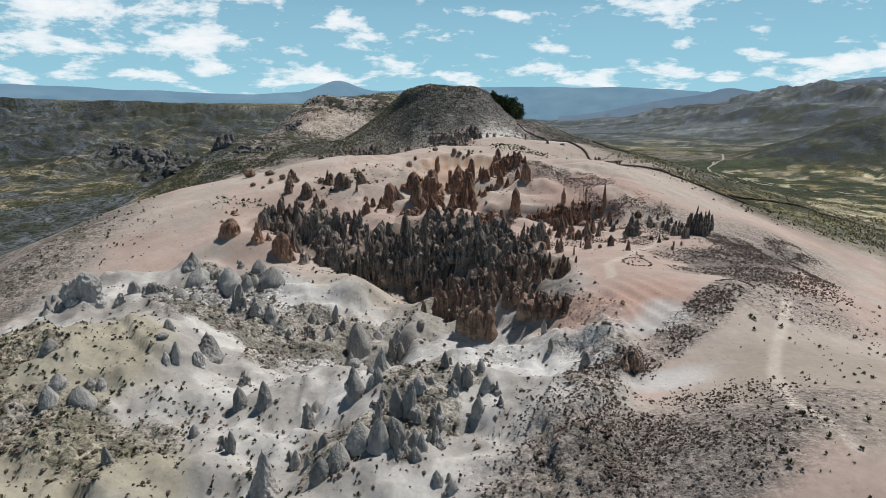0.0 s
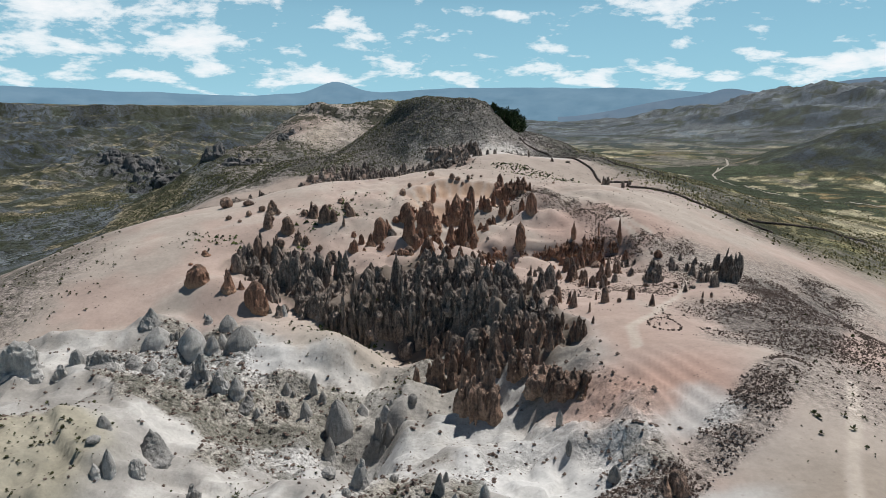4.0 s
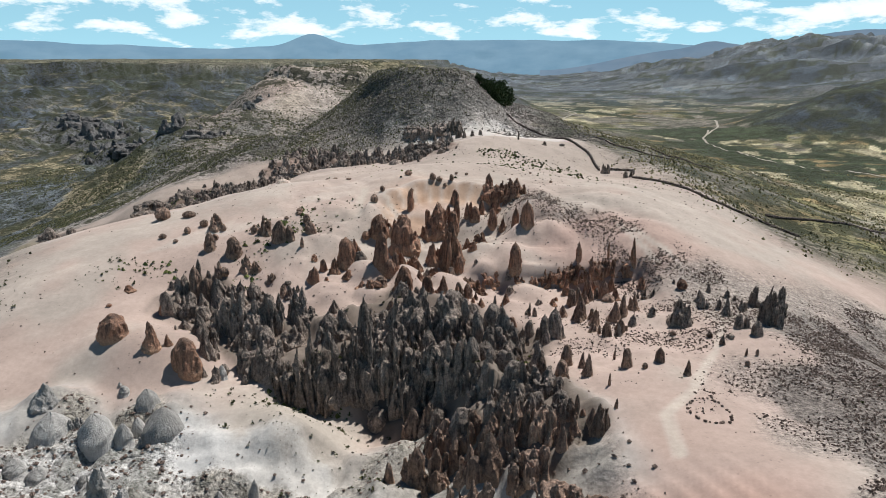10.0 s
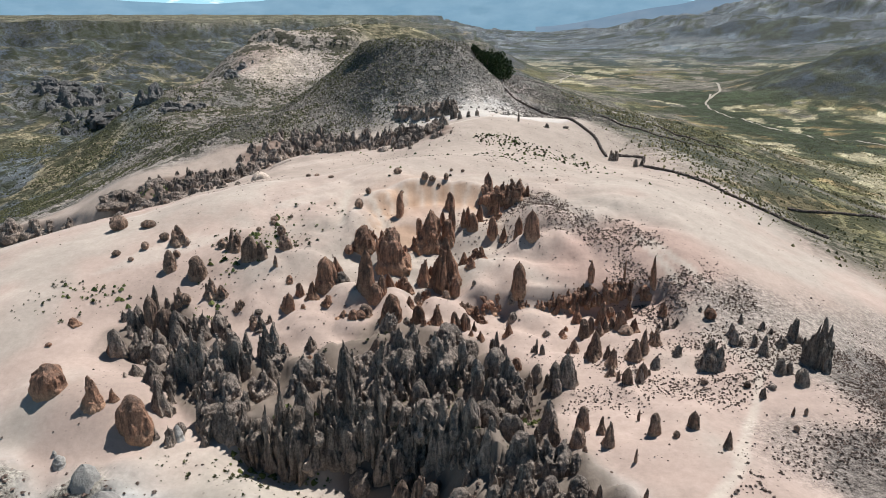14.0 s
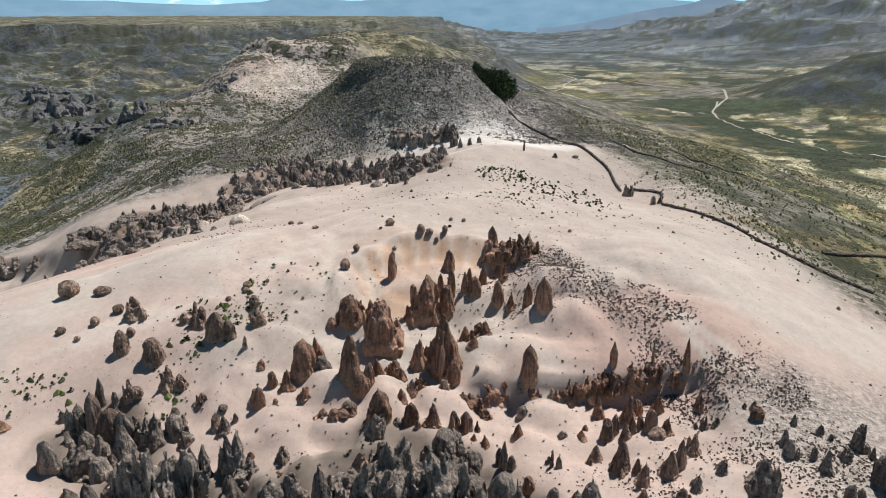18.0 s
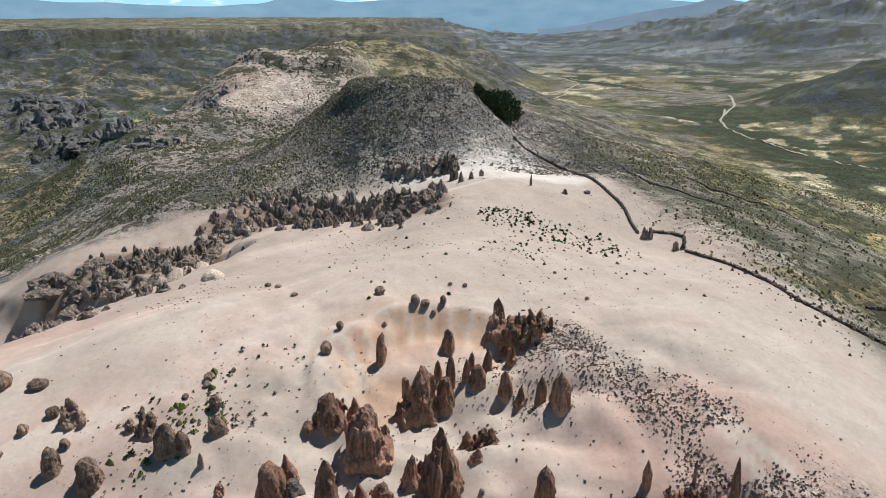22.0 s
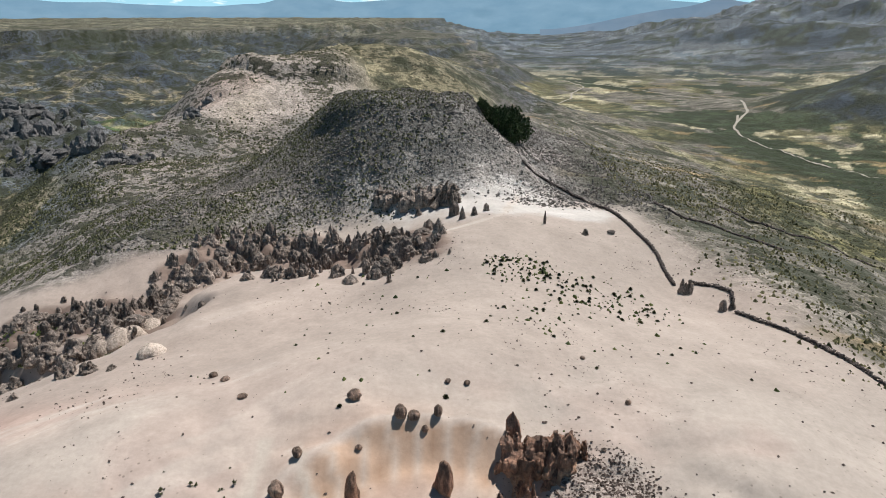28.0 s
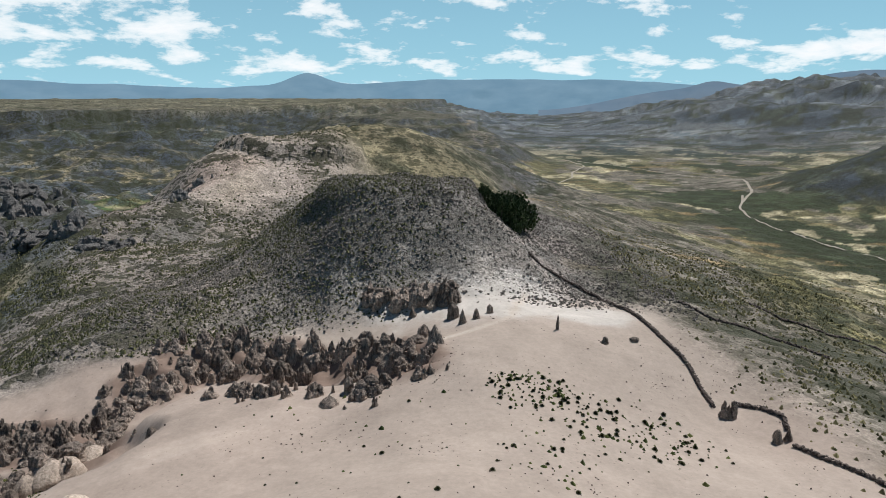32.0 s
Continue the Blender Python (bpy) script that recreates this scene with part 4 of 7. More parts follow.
def column(kind, seed, segs, levels, radius=0.5, tall=1.0, cx=0.0, cy=0.0, sink=0.3, flute=0.16, lean=0.08, squash=1.0, crag=0.0):
    """One weathered column: vertices and triangles, its foot sunk below the ground."""
    rng = np.random.default_rng(seed)
    s = np.linspace(0, 1, levels) ** (0.85 if kind != "o" else 1)
    r = PROFILES[kind](s) * radius
    z = s * tall
    if kind != "o":
        s, r, z = np.r_[-sink, s], np.r_[r[0] * 1.12, r], np.r_[-sink, z]
    else:
        z = z - 0.12 * tall
    a = np.linspace(0, 2 * np.pi, segs, endpoint=False)
    A, S = np.meshgrid(a, s)
    u, v = np.cos(A), np.sin(A)
    o = rng.uniform(0, 60)
    wave = flute * 2.2 * fbm(2.3 * u + o + 0.5 * S, 2.3 * v + o, 1.0, 3, seed) + 0.10 * fbm(1.2 * u + o + 40, 1.2 * v + 4.5 * S, 1.0, 3, seed + 9)
    wave = wave + 0.16 * fbm(0.9 * u + 70 + o, 0.9 * v + 1.5 * S, 1.0, 2, seed + 21)
    # sharp upright clefts and broken ledges
    wave = wave - crag * 1.3 * np.clip(ridged(2.1 * u + o + 0.8 * S, 2.1 * v - o, 1.0, 3, seed + 31) - 0.62, 0, 1) * 2.0 + crag * 0.9 * fbm(3 * u + o, 3 * v + 9 * S, 1.0, 3, seed + 41)
    R = r[:, None] * np.clip(1 + wave, 0.25, 1.8)
    tilt, push = rng.uniform(0, 6.28), lean * rng.uniform(0.2, 1.0) * tall
    x = cx + R * u + push * np.cos(tilt) * np.abs(S) ** 1.4
    y = cy + R * v * squash + push * np.sin(tilt) * np.abs(S) ** 1.4
    Z = z[:, None] + (0.05 + 0.16 * crag) * tall * fbm(2 * u + o, 2 * v + 3 * S + 9, 1.0, 2, seed + 5) * np.clip(S, 0, 1)
    verts = np.concatenate([np.stack([x, y, Z], -1).reshape(-1, 3), [[x[-1].mean(), y[-1].mean(), Z[-1].mean() + 0.012 * tall]]])
    return verts, np.array(fan_faces(len(s), segs))


def noise3(p, seed=0):
    """Smooth noise in space, 0 to 1, one cell a unit."""
    c = np.floor(p)
    f = p - c
    f = f * f * (3 - 2 * f)
    low = 0.0
    for dz in (0, 1):
        z = c[..., 2] + dz
        plane = 0.0
        for dx in (0, 1):
            for dy in (0, 1):
                w = (f[..., 0] if dx else 1 - f[..., 0]) * (f[..., 1] if dy else 1 - f[..., 1])
                plane = plane + w * lattice(c[..., 0] + dx + 37 * z, c[..., 1] + dy - 71 * z, seed)
        low = low + plane * (f[..., 2] if dz else 1 - f[..., 2])
    return low


def craggy(p, size, octaves, seed):
    """Broken-rock relief about 0: facets that meet in sharp ridges."""
    total, power, norm = 0.0, 1.0, 0.0
    for k in range(octaves):
        n = noise3(p / size + 11.3 * k + seed % 17, seed + k)
        total = total + power * (0.42 - 1.35 * np.abs(2 * n - 1))
        norm, power, size = norm + power, power * 0.66, size / 1.9
    return total / norm


PILLARS = {
    "cone": lambda s: np.clip(1 - s, 0.0, 1) ** 0.8 + 0.22 * np.exp(-s * 5.5),
    "drop": lambda s: (0.78 + 0.50 * s - 0.15 * s * s) * np.clip(1 - s**1.8, 0, 1) ** 0.8,
    "dome": lambda s: np.clip(1 - s**2.4, 0, 1) ** 0.6 * (1 + 0.10 * np.exp(-s * 6)),
    "block": lambda s: (0.84 + 0.16 * np.sin(3.0 * s)) * np.clip(1 - s**5.0, 0, 1) ** 0.6,
}


def skin(field, low, step):
    """A closed surface round where a field on a grid is above 0: vertices and quads."""
    inside = field > 0
    nx, ny, nz = field.shape
    total, count = np.zeros((nx - 1, ny - 1, nz - 1, 3)), np.zeros((nx - 1, ny - 1, nz - 1))
    quads = []
    edges = []
    for axis in range(3):
        cut = [slice(None)] * 3
        first, second = list(cut), list(cut)
        first[axis], second[axis] = slice(0, -1), slice(1, None)
        a, b = field[tuple(first)], field[tuple(second)]
        cross = (a > 0) != (b > 0)
        share = np.where(cross, a / np.where(cross, a - b, 1.0), 0.0)
        at = np.stack(np.meshgrid(*[np.arange(n) for n in a.shape], indexing="ij"), -1).astype(float)
        at[..., axis] += share
        edges.append(cross)
        o1, o2 = [k for k in range(3) if k != axis]
        for d1 in (0, 1):
            for d2 in (0, 1):
                src, dst = [slice(None)] * 3, [slice(None)] * 3
                src[o1] = slice(1 - d1, a.shape[o1] - d1)
                src[o2] = slice(1 - d2, a.shape[o2] - d2)
                part_cross, part_at = cross[tuple(src)], at[tuple(src)]
                total += part_at * part_cross[..., None]
                count += part_cross
    used = count > 0
    index = np.full(used.shape, -1)
    index[used] = np.arange(used.sum())
    verts = total[used] / count[used][:, None] * step + low
    for axis, cross in enumerate(edges):
        o1, o2 = (axis + 1) % 3, (axis + 2) % 3
        keep = np.argwhere(cross)
        ok = (keep[:, o1] > 0) & (keep[:, o2] > 0) & (keep[:, o1] < field.shape[o1] - 1) & (keep[:, o2] < field.shape[o2] - 1)
        keep = keep[ok]
        corner = []
        for d1, d2 in ((1, 1), (0, 1), (0, 0), (1, 0)):
            c = keep.copy()
            c[:, o1] -= d1
            c[:, o2] -= d2
            corner.append(index[c[:, 0], c[:, 1], c[:, 2]])
        q = np.stack(corner, 1)
        flip = ~inside[keep[:, 0], keep[:, 1], keep[:, 2]]
        q[flip] = q[flip][:, ::-1]
        quads.append(q)
    quads = np.concatenate(quads)
    # keep the largest piece alone
    label = np.arange(len(verts))
    for _ in range(400):
        low_of = label[quads].min(1)
        fresh = label.copy()
        for k in range(4):
            np.minimum.at(fresh, quads[:, k], low_of)
        if (fresh == label).all():
            break
        label = fresh
    names, counts = np.unique(label, return_counts=True)
    quads = quads[label[quads[:, 0]] == names[counts.argmax()]]
    left, back = np.unique(quads, return_inverse=True)
    return verts[left], back.reshape(quads.shape)


def crag(pillars, seed, cells=30, rough=1.0, fluted=1.0):
    """A rock of several pillars grown together, with broken and cleft sides: (form, x, y, radius, height, squash) each."""
    rng = np.random.default_rng(seed + 500)
    step = 1.44 / cells
    low = np.array((-0.72, -0.72, -0.32))
    shape = (cells + 1, cells + 1, int(1.6 / step))
    p = np.stack(np.meshgrid(*[np.arange(n) for n in shape], indexing="ij"), -1) * step + low
    o = rng.uniform(0, 40, 3)
    bend = 0.07 * (2 * np.stack([noise3(p * 2.6 + o, seed), noise3(p * 2.6 - o, seed + 1)], -1) - 1)
    x, y, z = p[..., 0] + bend[..., 0], p[..., 1] + bend[..., 1], p[..., 2]
    field = np.full(x.shape, -1.0)
    for form, cx, cy, radius, tall, squash in pillars:
        turn, lean, way = rng.uniform(0, 3.14), rng.uniform(0, 0.14), rng.uniform(0, 6.28)
        s = np.clip(z / tall, 0, 1.3)
        dx, dy = x - cx - lean * s * tall * math.cos(way), y - cy - lean * s * tall * math.sin(way)
        u, v = dx * math.cos(turn) + dy * math.sin(turn), (-dx * math.sin(turn) + dy * math.cos(turn)) / squash
        body = PILLARS[form](np.minimum(s, 1)) * radius - np.hypot(u, v)
        field = np.maximum(field, np.where(s > 1, np.minimum(body, (tall - z) * 0.6), body))
    q = p + o
    field = field + rough * 0.25 * craggy(q * (1, 1, 0.55), 0.36, 4, seed + 3)
    field = field + fluted * 0.11 * craggy(q * (1, 1, 0.25), 0.20, 3, seed + 8)
    edge = np.minimum(np.minimum(0.70 - np.abs(p[..., 0]), 0.70 - np.abs(p[..., 1])), np.minimum(z - low[2] - 0.5 * step, low[2] + (shape[2] - 1.5) * step - z))
    return skin(np.minimum(field, edge), low, step)


def rock_shape(kind, seed):
    """A rock one metre tall and wide, to be scaled."""
    rng = np.random.default_rng(seed * 7 + 3)
    r, one = rng.uniform, rng.choice
    if kind == "c":
        parts = [(one(["cone", "cone", "dome"]), r(-0.04, 0.04), r(-0.04, 0.06), r(0.40, 0.47), 1.0, r(0.75, 1.0))]
        parts += [("cone", r(-0.26, 0.26), r(-0.28, 0.1), r(0.16, 0.26), r(0.3, 0.6), 0.9) for k in range(int(rng.integers(0, 3)))]
        return crag(parts, seed, 30, 0.8, 0.8)
    if kind == "s":
        return crag([("drop", 0, 0, r(0.37, 0.43), 1.0, r(0.8, 1.0))], seed, 28, 0.6, 0.6)
    if kind == "b":
        parts = [("dome", 0, 0, r(0.41, 0.47), 1.0, r(0.8, 1.0))]
        parts += [("dome", r(-0.28, 0.28), r(-0.28, 0.2), r(0.18, 0.28), r(0.4, 0.8), 0.9) for k in range(int(rng.integers(0, 3)))]
        return crag(parts, seed, 30, 0.75, 0.6)
    if kind == "k":
        parts = [(one(["cone", "dome", "drop"]), r(-0.1, 0.1), r(-0.05, 0.15), r(0.27, 0.34), 1.0, r(0.6, 1.0)), ("dome", 0, 0, 0.42, 0.38, 1.0)]
        for k in range(int(rng.integers(5, 8))):
            a, d = r(0, 6.28), r(0.18, 0.36)
            parts.append((one(["cone", "dome", "drop", "block"]), d * math.cos(a), d * math.sin(a), r(0.12, 0.22), r(0.45, 0.95) * (1 - 0.5 * d), r(0.55, 1.0)))
        return crag(parts, seed, 42, 1.0, 1.1)
    if kind == "w":
        parts = [("block", 0, 0.10, 0.46, r(0.55, 0.72), 0.8)]
        parts += [(one(["block", "block", "dome", "cone"]), -0.36 + 0.18 * i + r(-0.05, 0.05), r(-0.10, 0.14), r(0.13, 0.20), r(0.68, 1.0), r(0.7, 1.0)) for i in range(5)]
        parts += [(one(["cone", "dome"]), r(-0.4, 0.4), r(-0.30, -0.14), r(0.10, 0.18), r(0.2, 0.55), 1.0) for i in range(4)]
        return crag(parts, seed, 44, 1.05, 1.35)
    segs, levels = {"d": (24, 12), "o": (18, 12), "e": (24, 14)}[kind]
    return column(kind, seed, segs, levels, flute={"d": 0.07, "o": 0.10, "e": 0.08}[kind], lean={"d": 0.06, "o": 0.02}.get(kind, 0.15), crag={"o": 0.18, "d": 0.08}.get(kind, 0.10))


TAN_ROCK = rock_material("tan_tuff", (0.40, 0.335, 0.28), (0.335, 0.27, 0.22), (0.36, 0.30, 0.25), (0.385, 0.325, 0.272), 0.5)
ROCK_COLORS = {"grey": (GREY_ROCK, "pale grey ash"), "brown": (BROWN_ROCK, "brown tuff"), "dark": (DARK_ROCK, "dark weathered tuff"), "red": (RED_ROCK, "reddish-brown tuff"), "slate": (SLATE_ROCK, "slate-grey tuff"), "tan": (TAN_ROCK, "smooth tan tuff")}
ROCK_KINDS = {"c": ("hoodoo_cone", "pointed {} cone standing on the bare slope", "hoodoo"), "s": ("hoodoo_spire", "slender {} spire with a narrow tip", "hoodoo"), "b": ("rounded_hoodoo", "round-topped {} pillar on sandy ground", "hoodoo"),
              "e": ("ash_bell", "bell-shaped {} cone with a blunt tip", "hoodoo"),
              "d": ("ash_dome", "low smooth {} dome rising from the slope", "rock dome"), "k": ("jagged_hoodoo", "jagged {} rock with several sharp points", "hoodoo"), "w": ("rock_wall_column", "tall fluted {} cliff column with broken tops", "rock column"), "o": ("boulder", "loose rounded {} boulder lying on the sand", "boulder")}
SHAPES = {kind: [rock_shape(kind, 11 * k + 5 + 100 * i) for k in range(7)] for i, kind in enumerate("csbdkwoe")}
ROCK_MESHES = {}


def rock_mesh(kind, variant, color):
    key = (kind, variant, color)
    if key not in ROCK_MESHES:
        ROCK_MESHES[key] = mesh_from(ROCK_KINDS[kind][0], *SHAPES[kind][variant], ROCK_COLORS[color][0], kind in "de")
    return ROCK_MESHES[key]


def stand_rock(kind, x, y, tall, wide, color, group, rng, turn=None):
    if color == "grey" and kind in "cb" and rng.uniform() < 0.75:
        kind = "e"
    wide = max(wide, tall * {"c": 0.58, "k": 0.6, "b": 0.5, "e": 0.62}.get(kind, 0.0))
    if kind == "w":
        wide = wide * 1.1
    name, words, category = ROCK_KINDS[kind]
    ob = new(name, rock_mesh(kind, int(rng.integers(0, 7)), color))
    turn = (rng.uniform(-35, 35) if kind == "w" else rng.uniform(0, 360)) if turn is None else turn
    foot = float((height(x + 0.32 * wide * np.array((0, 0, 1, -1)), y + 0.32 * wide * np.array((0, -1, 0, 0))) + 0.12 * tall * np.array((0, 1, 1, 1))).min())
    ob.matrix_world = Matrix.Translation((x, y, foot - 0.03 * tall)) @ Matrix.Rotation(radians(turn), 4, "Z") @ Matrix.Diagonal((wide, wide * rng.uniform(0.85, 1.15) * (1.25 if kind == "w" else 1.0), tall, 1))
    return tagged(ob, words.format(ROCK_COLORS[color][1]), category, group)


# rocks of each group: kind, then x, y, height and width of each
ASH_WEST = [
    ("c", -63.1, 151.9, 3.5, 4.5), ("c", -48.5, 146.4, 3.3, 2.8), ("c", -53.0, 157.7, 1.5, 1.9), ("c", -39.2, 132.3, 3.2, 2.9), ("c", -37.1, 130.7, 2.3, 2.9),
    ("c", -50.8, 138.8, 1.1, 1.5), ("c", -87.9, 136.2, 3.2, 2.9), ("c", -85.0, 135.9, 2.5, 2.6), ("c", -86.5, 133.7, 3.2, 3.2), ("c", -79.8, 127.9, 2.4, 2.9),
    ("c", -43.3, 108.2, 3.9, 5.4), ("c", -45.3, 100.8, 3.1, 1.8), ("c", -46.4, 99.7, 1.6, 1.5), ("c", -49.0, 107.5, 1.9, 1.9), ("c", -31.8, 90.7, 3.0, 2.3),
    ("c", -28.2, 90.1, 3.4, 2.4), ("d", -59.2, 146.9, 3.6, 5.2), ("d", -52.0, 146.3, 4.6, 5.8), ("d", -47.3, 149.6, 2.8, 2.8), ("d", -43.4, 149.0, 4.3, 6.0),
]
ASH_WEST_MORE = [
    ("d", -47.5, 153.6, 2.5, 3.4), ("d", -53.4, 87.6, 2.8, 4.3), ("d", -57.4, 86.6, 2.8, 2.6), ("d", -62.7, 96.3, 1.9, 2.8), ("k", -45.7, 133.2, 5.9, 3.5),
    ("k", -41.8, 131.9, 3.5, 3.5), ("k", -63.9, 134.1, 3.4, 5.6), ("k", -69.9, 132.3, 2.7, 3.6), ("k", -76.7, 131.0, 6.2, 8.7), ("k", -34.7, 101.2, 2.2, 2.6),
    ("b", -60.4, 139.5, 2.3, 3.7), ("b", -57.2, 138.6, 2.0, 3.2), ("b", -67.8, 133.9, 3.0, 2.7), ("b", -53.9, 91.3, 1.5, 1.6), ("b", -52.8, 91.8, 1.7, 1.8),
    ("b", -57.4, 89.0, 2.2, 3.0), ("b", -42.7, 102.7, 2.7, 2.4), ("b", -36.2, 84.4, 1.7, 1.6), ("o", -48.2, 103.2, 1.0, 1.7),
]
ASH_MID = [
    ("c", -20.9, 86.1, 3.7, 1.8), ("c", -38.9, 164.0, 2.3, 1.9), ("c", -20.5, 130.6, 6.7, 5.0), ("c", -12.6, 100.2, 3.8, 3.3), ("c", -12.2, 130.0, 3.7, 2.0),
    ("c", -13.1, 128.1, 2.2, 2.0), ("c", -13.1, 133.4, 2.3, 1.8), ("c", -24.9, 136.7, 1.8, 1.4), ("c", -26.9, 131.6, 3.1, 2.5), ("c", -34.4, 128.3, 1.5, 1.3),
    ("c", -32.0, 138.9, 2.2, 1.9), ("c", -15.7, 92.1, 2.7, 2.3), ("c", -14.6, 88.5, 3.4, 3.0), ("c", -21.2, 87.0, 2.9, 1.7), ("c", -10.6, 85.1, 2.1, 1.4),
    ("c", -8.2, 81.8, 3.6, 1.8), ("c", -10.4, 79.3, 2.6, 1.3), ("c", -5.6, 87.5, 1.8, 1.9), ("c", -2.3, 92.7, 2.5, 1.5), ("c", -0.5, 89.5, 2.7, 1.6),
]
ASH_MID_MORE = [
    ("c", 0.9, 89.2, 3.1, 1.8), ("c", 3.5, 88.0, 2.3, 1.9), ("c", 2.3, 83.5, 2.5, 1.8), ("c", 5.3, 84.0, 1.5, 1.1), ("c", -1.7, 98.8, 1.5, 1.0),
    ("k", -14.0, 130.3, 5.3, 2.9), ("k", -31.5, 133.5, 2.6, 2.8), ("k", -6.3, 81.5, 5.1, 2.7), ("k", -1.1, 87.1, 2.4, 1.9), ("k", 4.9, 87.4, 1.8, 1.6),
    ("k", -2.9, 82.0, 2.6, 2.4), ("d", -17.6, 136.4, 1.9, 2.1), ("d", -11.6, 89.6, 2.3, 2.1), ("d", -20.7, 90.4, 1.4, 1.7), ("d", 2.9, 92.5, 1.7, 1.5),
    ("s", -27.0, 138.9, 4.0, 2.3), ("s", 14.6, 114.6, 3.0, 1.5), ("s", 14.8, 106.9, 2.4, 1.2), ("o", -8.4, 134.3, 2.0, 1.9), ("o", -17.1, 103.2, 1.5, 2.1),
]
ASH_MID_REST = [
    ("o", -8.5, 101.7, 1.2, 1.0), ("o", -13.5, 95.5, 1.2, 1.1), ("b", 19.3, 99.5, 1.9, 1.7),
]
ASH_FRONT = [
    ("k", -7.8, 75.0, 4.3, 3.6), ("k", -3.1, 78.4, 2.7, 2.7), ("c", -9.8, 73.8, 3.6, 2.8), ("c", -5.5, 75.9, 2.7, 2.5), ("c", -16.1, 70.1, 3.2, 2.4),
    ("c", -23.4, 72.9, 5.1, 3.4), ("c", -4.7, 75.4, 2.2, 1.7), ("c", -20.8, 85.2, 2.1, 1.5), ("c", -43.7, 75.5, 2.0, 1.3), ("c", -18.7, 75.7, 1.5, 0.9),
    ("c", -17.1, 77.5, 1.8, 1.3), ("c", -0.9, 70.2, 1.4, 1.4), ("d", -11.9, 74.7, 2.8, 3.2), ("d", -14.2, 72.4, 3.1, 3.5), ("d", -5.3, 73.7, 1.7, 1.8),
    ("b", -2.5, 70.9, 1.4, 1.4), ("b", -20.5, 77.0, 2.2, 1.2), ("s", -29.5, 79.5, 3.1, 1.6), ("s", -30.0, 79.4, 2.1, 1.0),
]
COLUMN = [
    ("w", 2.6, 128.7, 8.6, 5.4), ("w", 13.8, 129.2, 4.5, 4.7), ("w", 18.3, 125.4, 4.1, 4.1), ("w", 15.6, 126.2, 4.5, 3.1), ("w", 11.8, 136.0, 4.3, 3.3),
    ("c", 5.6, 127.2, 5.9, 3.5), ("c", 25.6, 95.2, 2.9, 2.9), ("c", 4.1, 137.6, 4.3, 2.6), ("c", 23.8, 94.3, 1.9, 1.8), ("k", 9.5, 134.9, 3.8, 3.3),
]
WEST_CONES = [
    ("c", -56.2, 188.8, 2.1, 1.9), ("c", -54.2, 187.0, 4.9, 2.9), ("c", -53.3, 187.8, 4.1, 2.9), ("c", -51.5, 189.2, 3.8, 2.4), ("c", -48.6, 189.9, 3.6, 2.2),
    ("c", -47.9, 183.9, 4.4, 4.1), ("c", -53.8, 187.2, 2.1, 2.1), ("c", -45.6, 173.4, 4.0, 3.8), ("c", -48.9, 174.9, 1.9, 2.6), ("c", -41.3, 186.3, 5.2, 3.2),
    ("c", -42.6, 168.2, 5.2, 3.6), ("c", -39.6, 162.9, 3.2, 2.3), ("c", -31.9, 188.2, 2.8, 2.2), ("s", -51.6, 191.7, 4.9, 2.1), ("b", -39.2, 188.3, 3.5, 3.4),
    ("o", -38.7, 165.0, 2.2, 1.8), ("o", -32.9, 191.6, 1.1, 1.6), ("k", -41.7, 177.4, 8.7, 3.9), ("k", -37.1, 187.1, 2.5, 2.5), ("k", -26.0, 179.9, 2.7, 3.2),
]
WEST_CONES_MORE = [
    ("w", -39.3, 176.0, 9.6, 4.3), ("w", -35.8, 176.0, 9.7, 5.3), ("w", -32.7, 178.1, 6.3, 3.8), ("w", -28.8, 180.9, 6.4, 3.7),
]
WEST_RED = [
    ("c", -63.7, 186.0, 1.3, 2.3), ("c", -54.5, 179.8, 2.4, 2.2), ("c", -51.0, 165.1, 5.1, 3.5), ("c", -48.6, 166.4, 2.0, 1.4), ("c", -44.2, 163.2, 6.3, 5.6),
    ("b", -59.0, 168.6, 4.4, 6.2), ("o", -65.2, 180.0, 0.7, 1.1),
]
MAIN_WALL = [
    ("w", -34.5, 168.0, 6.0, 4.5), ("w", -31.0, 167.0, 7.2, 4.4), ("w", -27.6, 166.0, 8.8, 4.3), ("w", -24.1, 165.1, 9.7, 4.3), ("w", -21.0, 164.0, 14.1, 5.1),
    ("w", -18.0, 165.9, 8.9, 3.9), ("w", -15.5, 166.2, 10.4, 3.8), ("w", -14.6, 166.3, 9.5, 5.3), ("w", -10.8, 166.9, 11.7, 5.3), ("w", -6.3, 163.1, 10.8, 5.1),
    ("w", -3.3, 163.1, 9.0, 3.2), ("w", -6.2, 175.0, 9.8, 7.5), ("w", 1.5, 174.3, 8.1, 5.7), ("w", -1.7, 175.7, 6.1, 4.1), ("w", -12.0, 172.0, 6.0, 4.0),
    ("w", -8.4, 169.5, 8.0, 3.9), ("c", -14.2, 171.9, 9.1, 3.0),
]
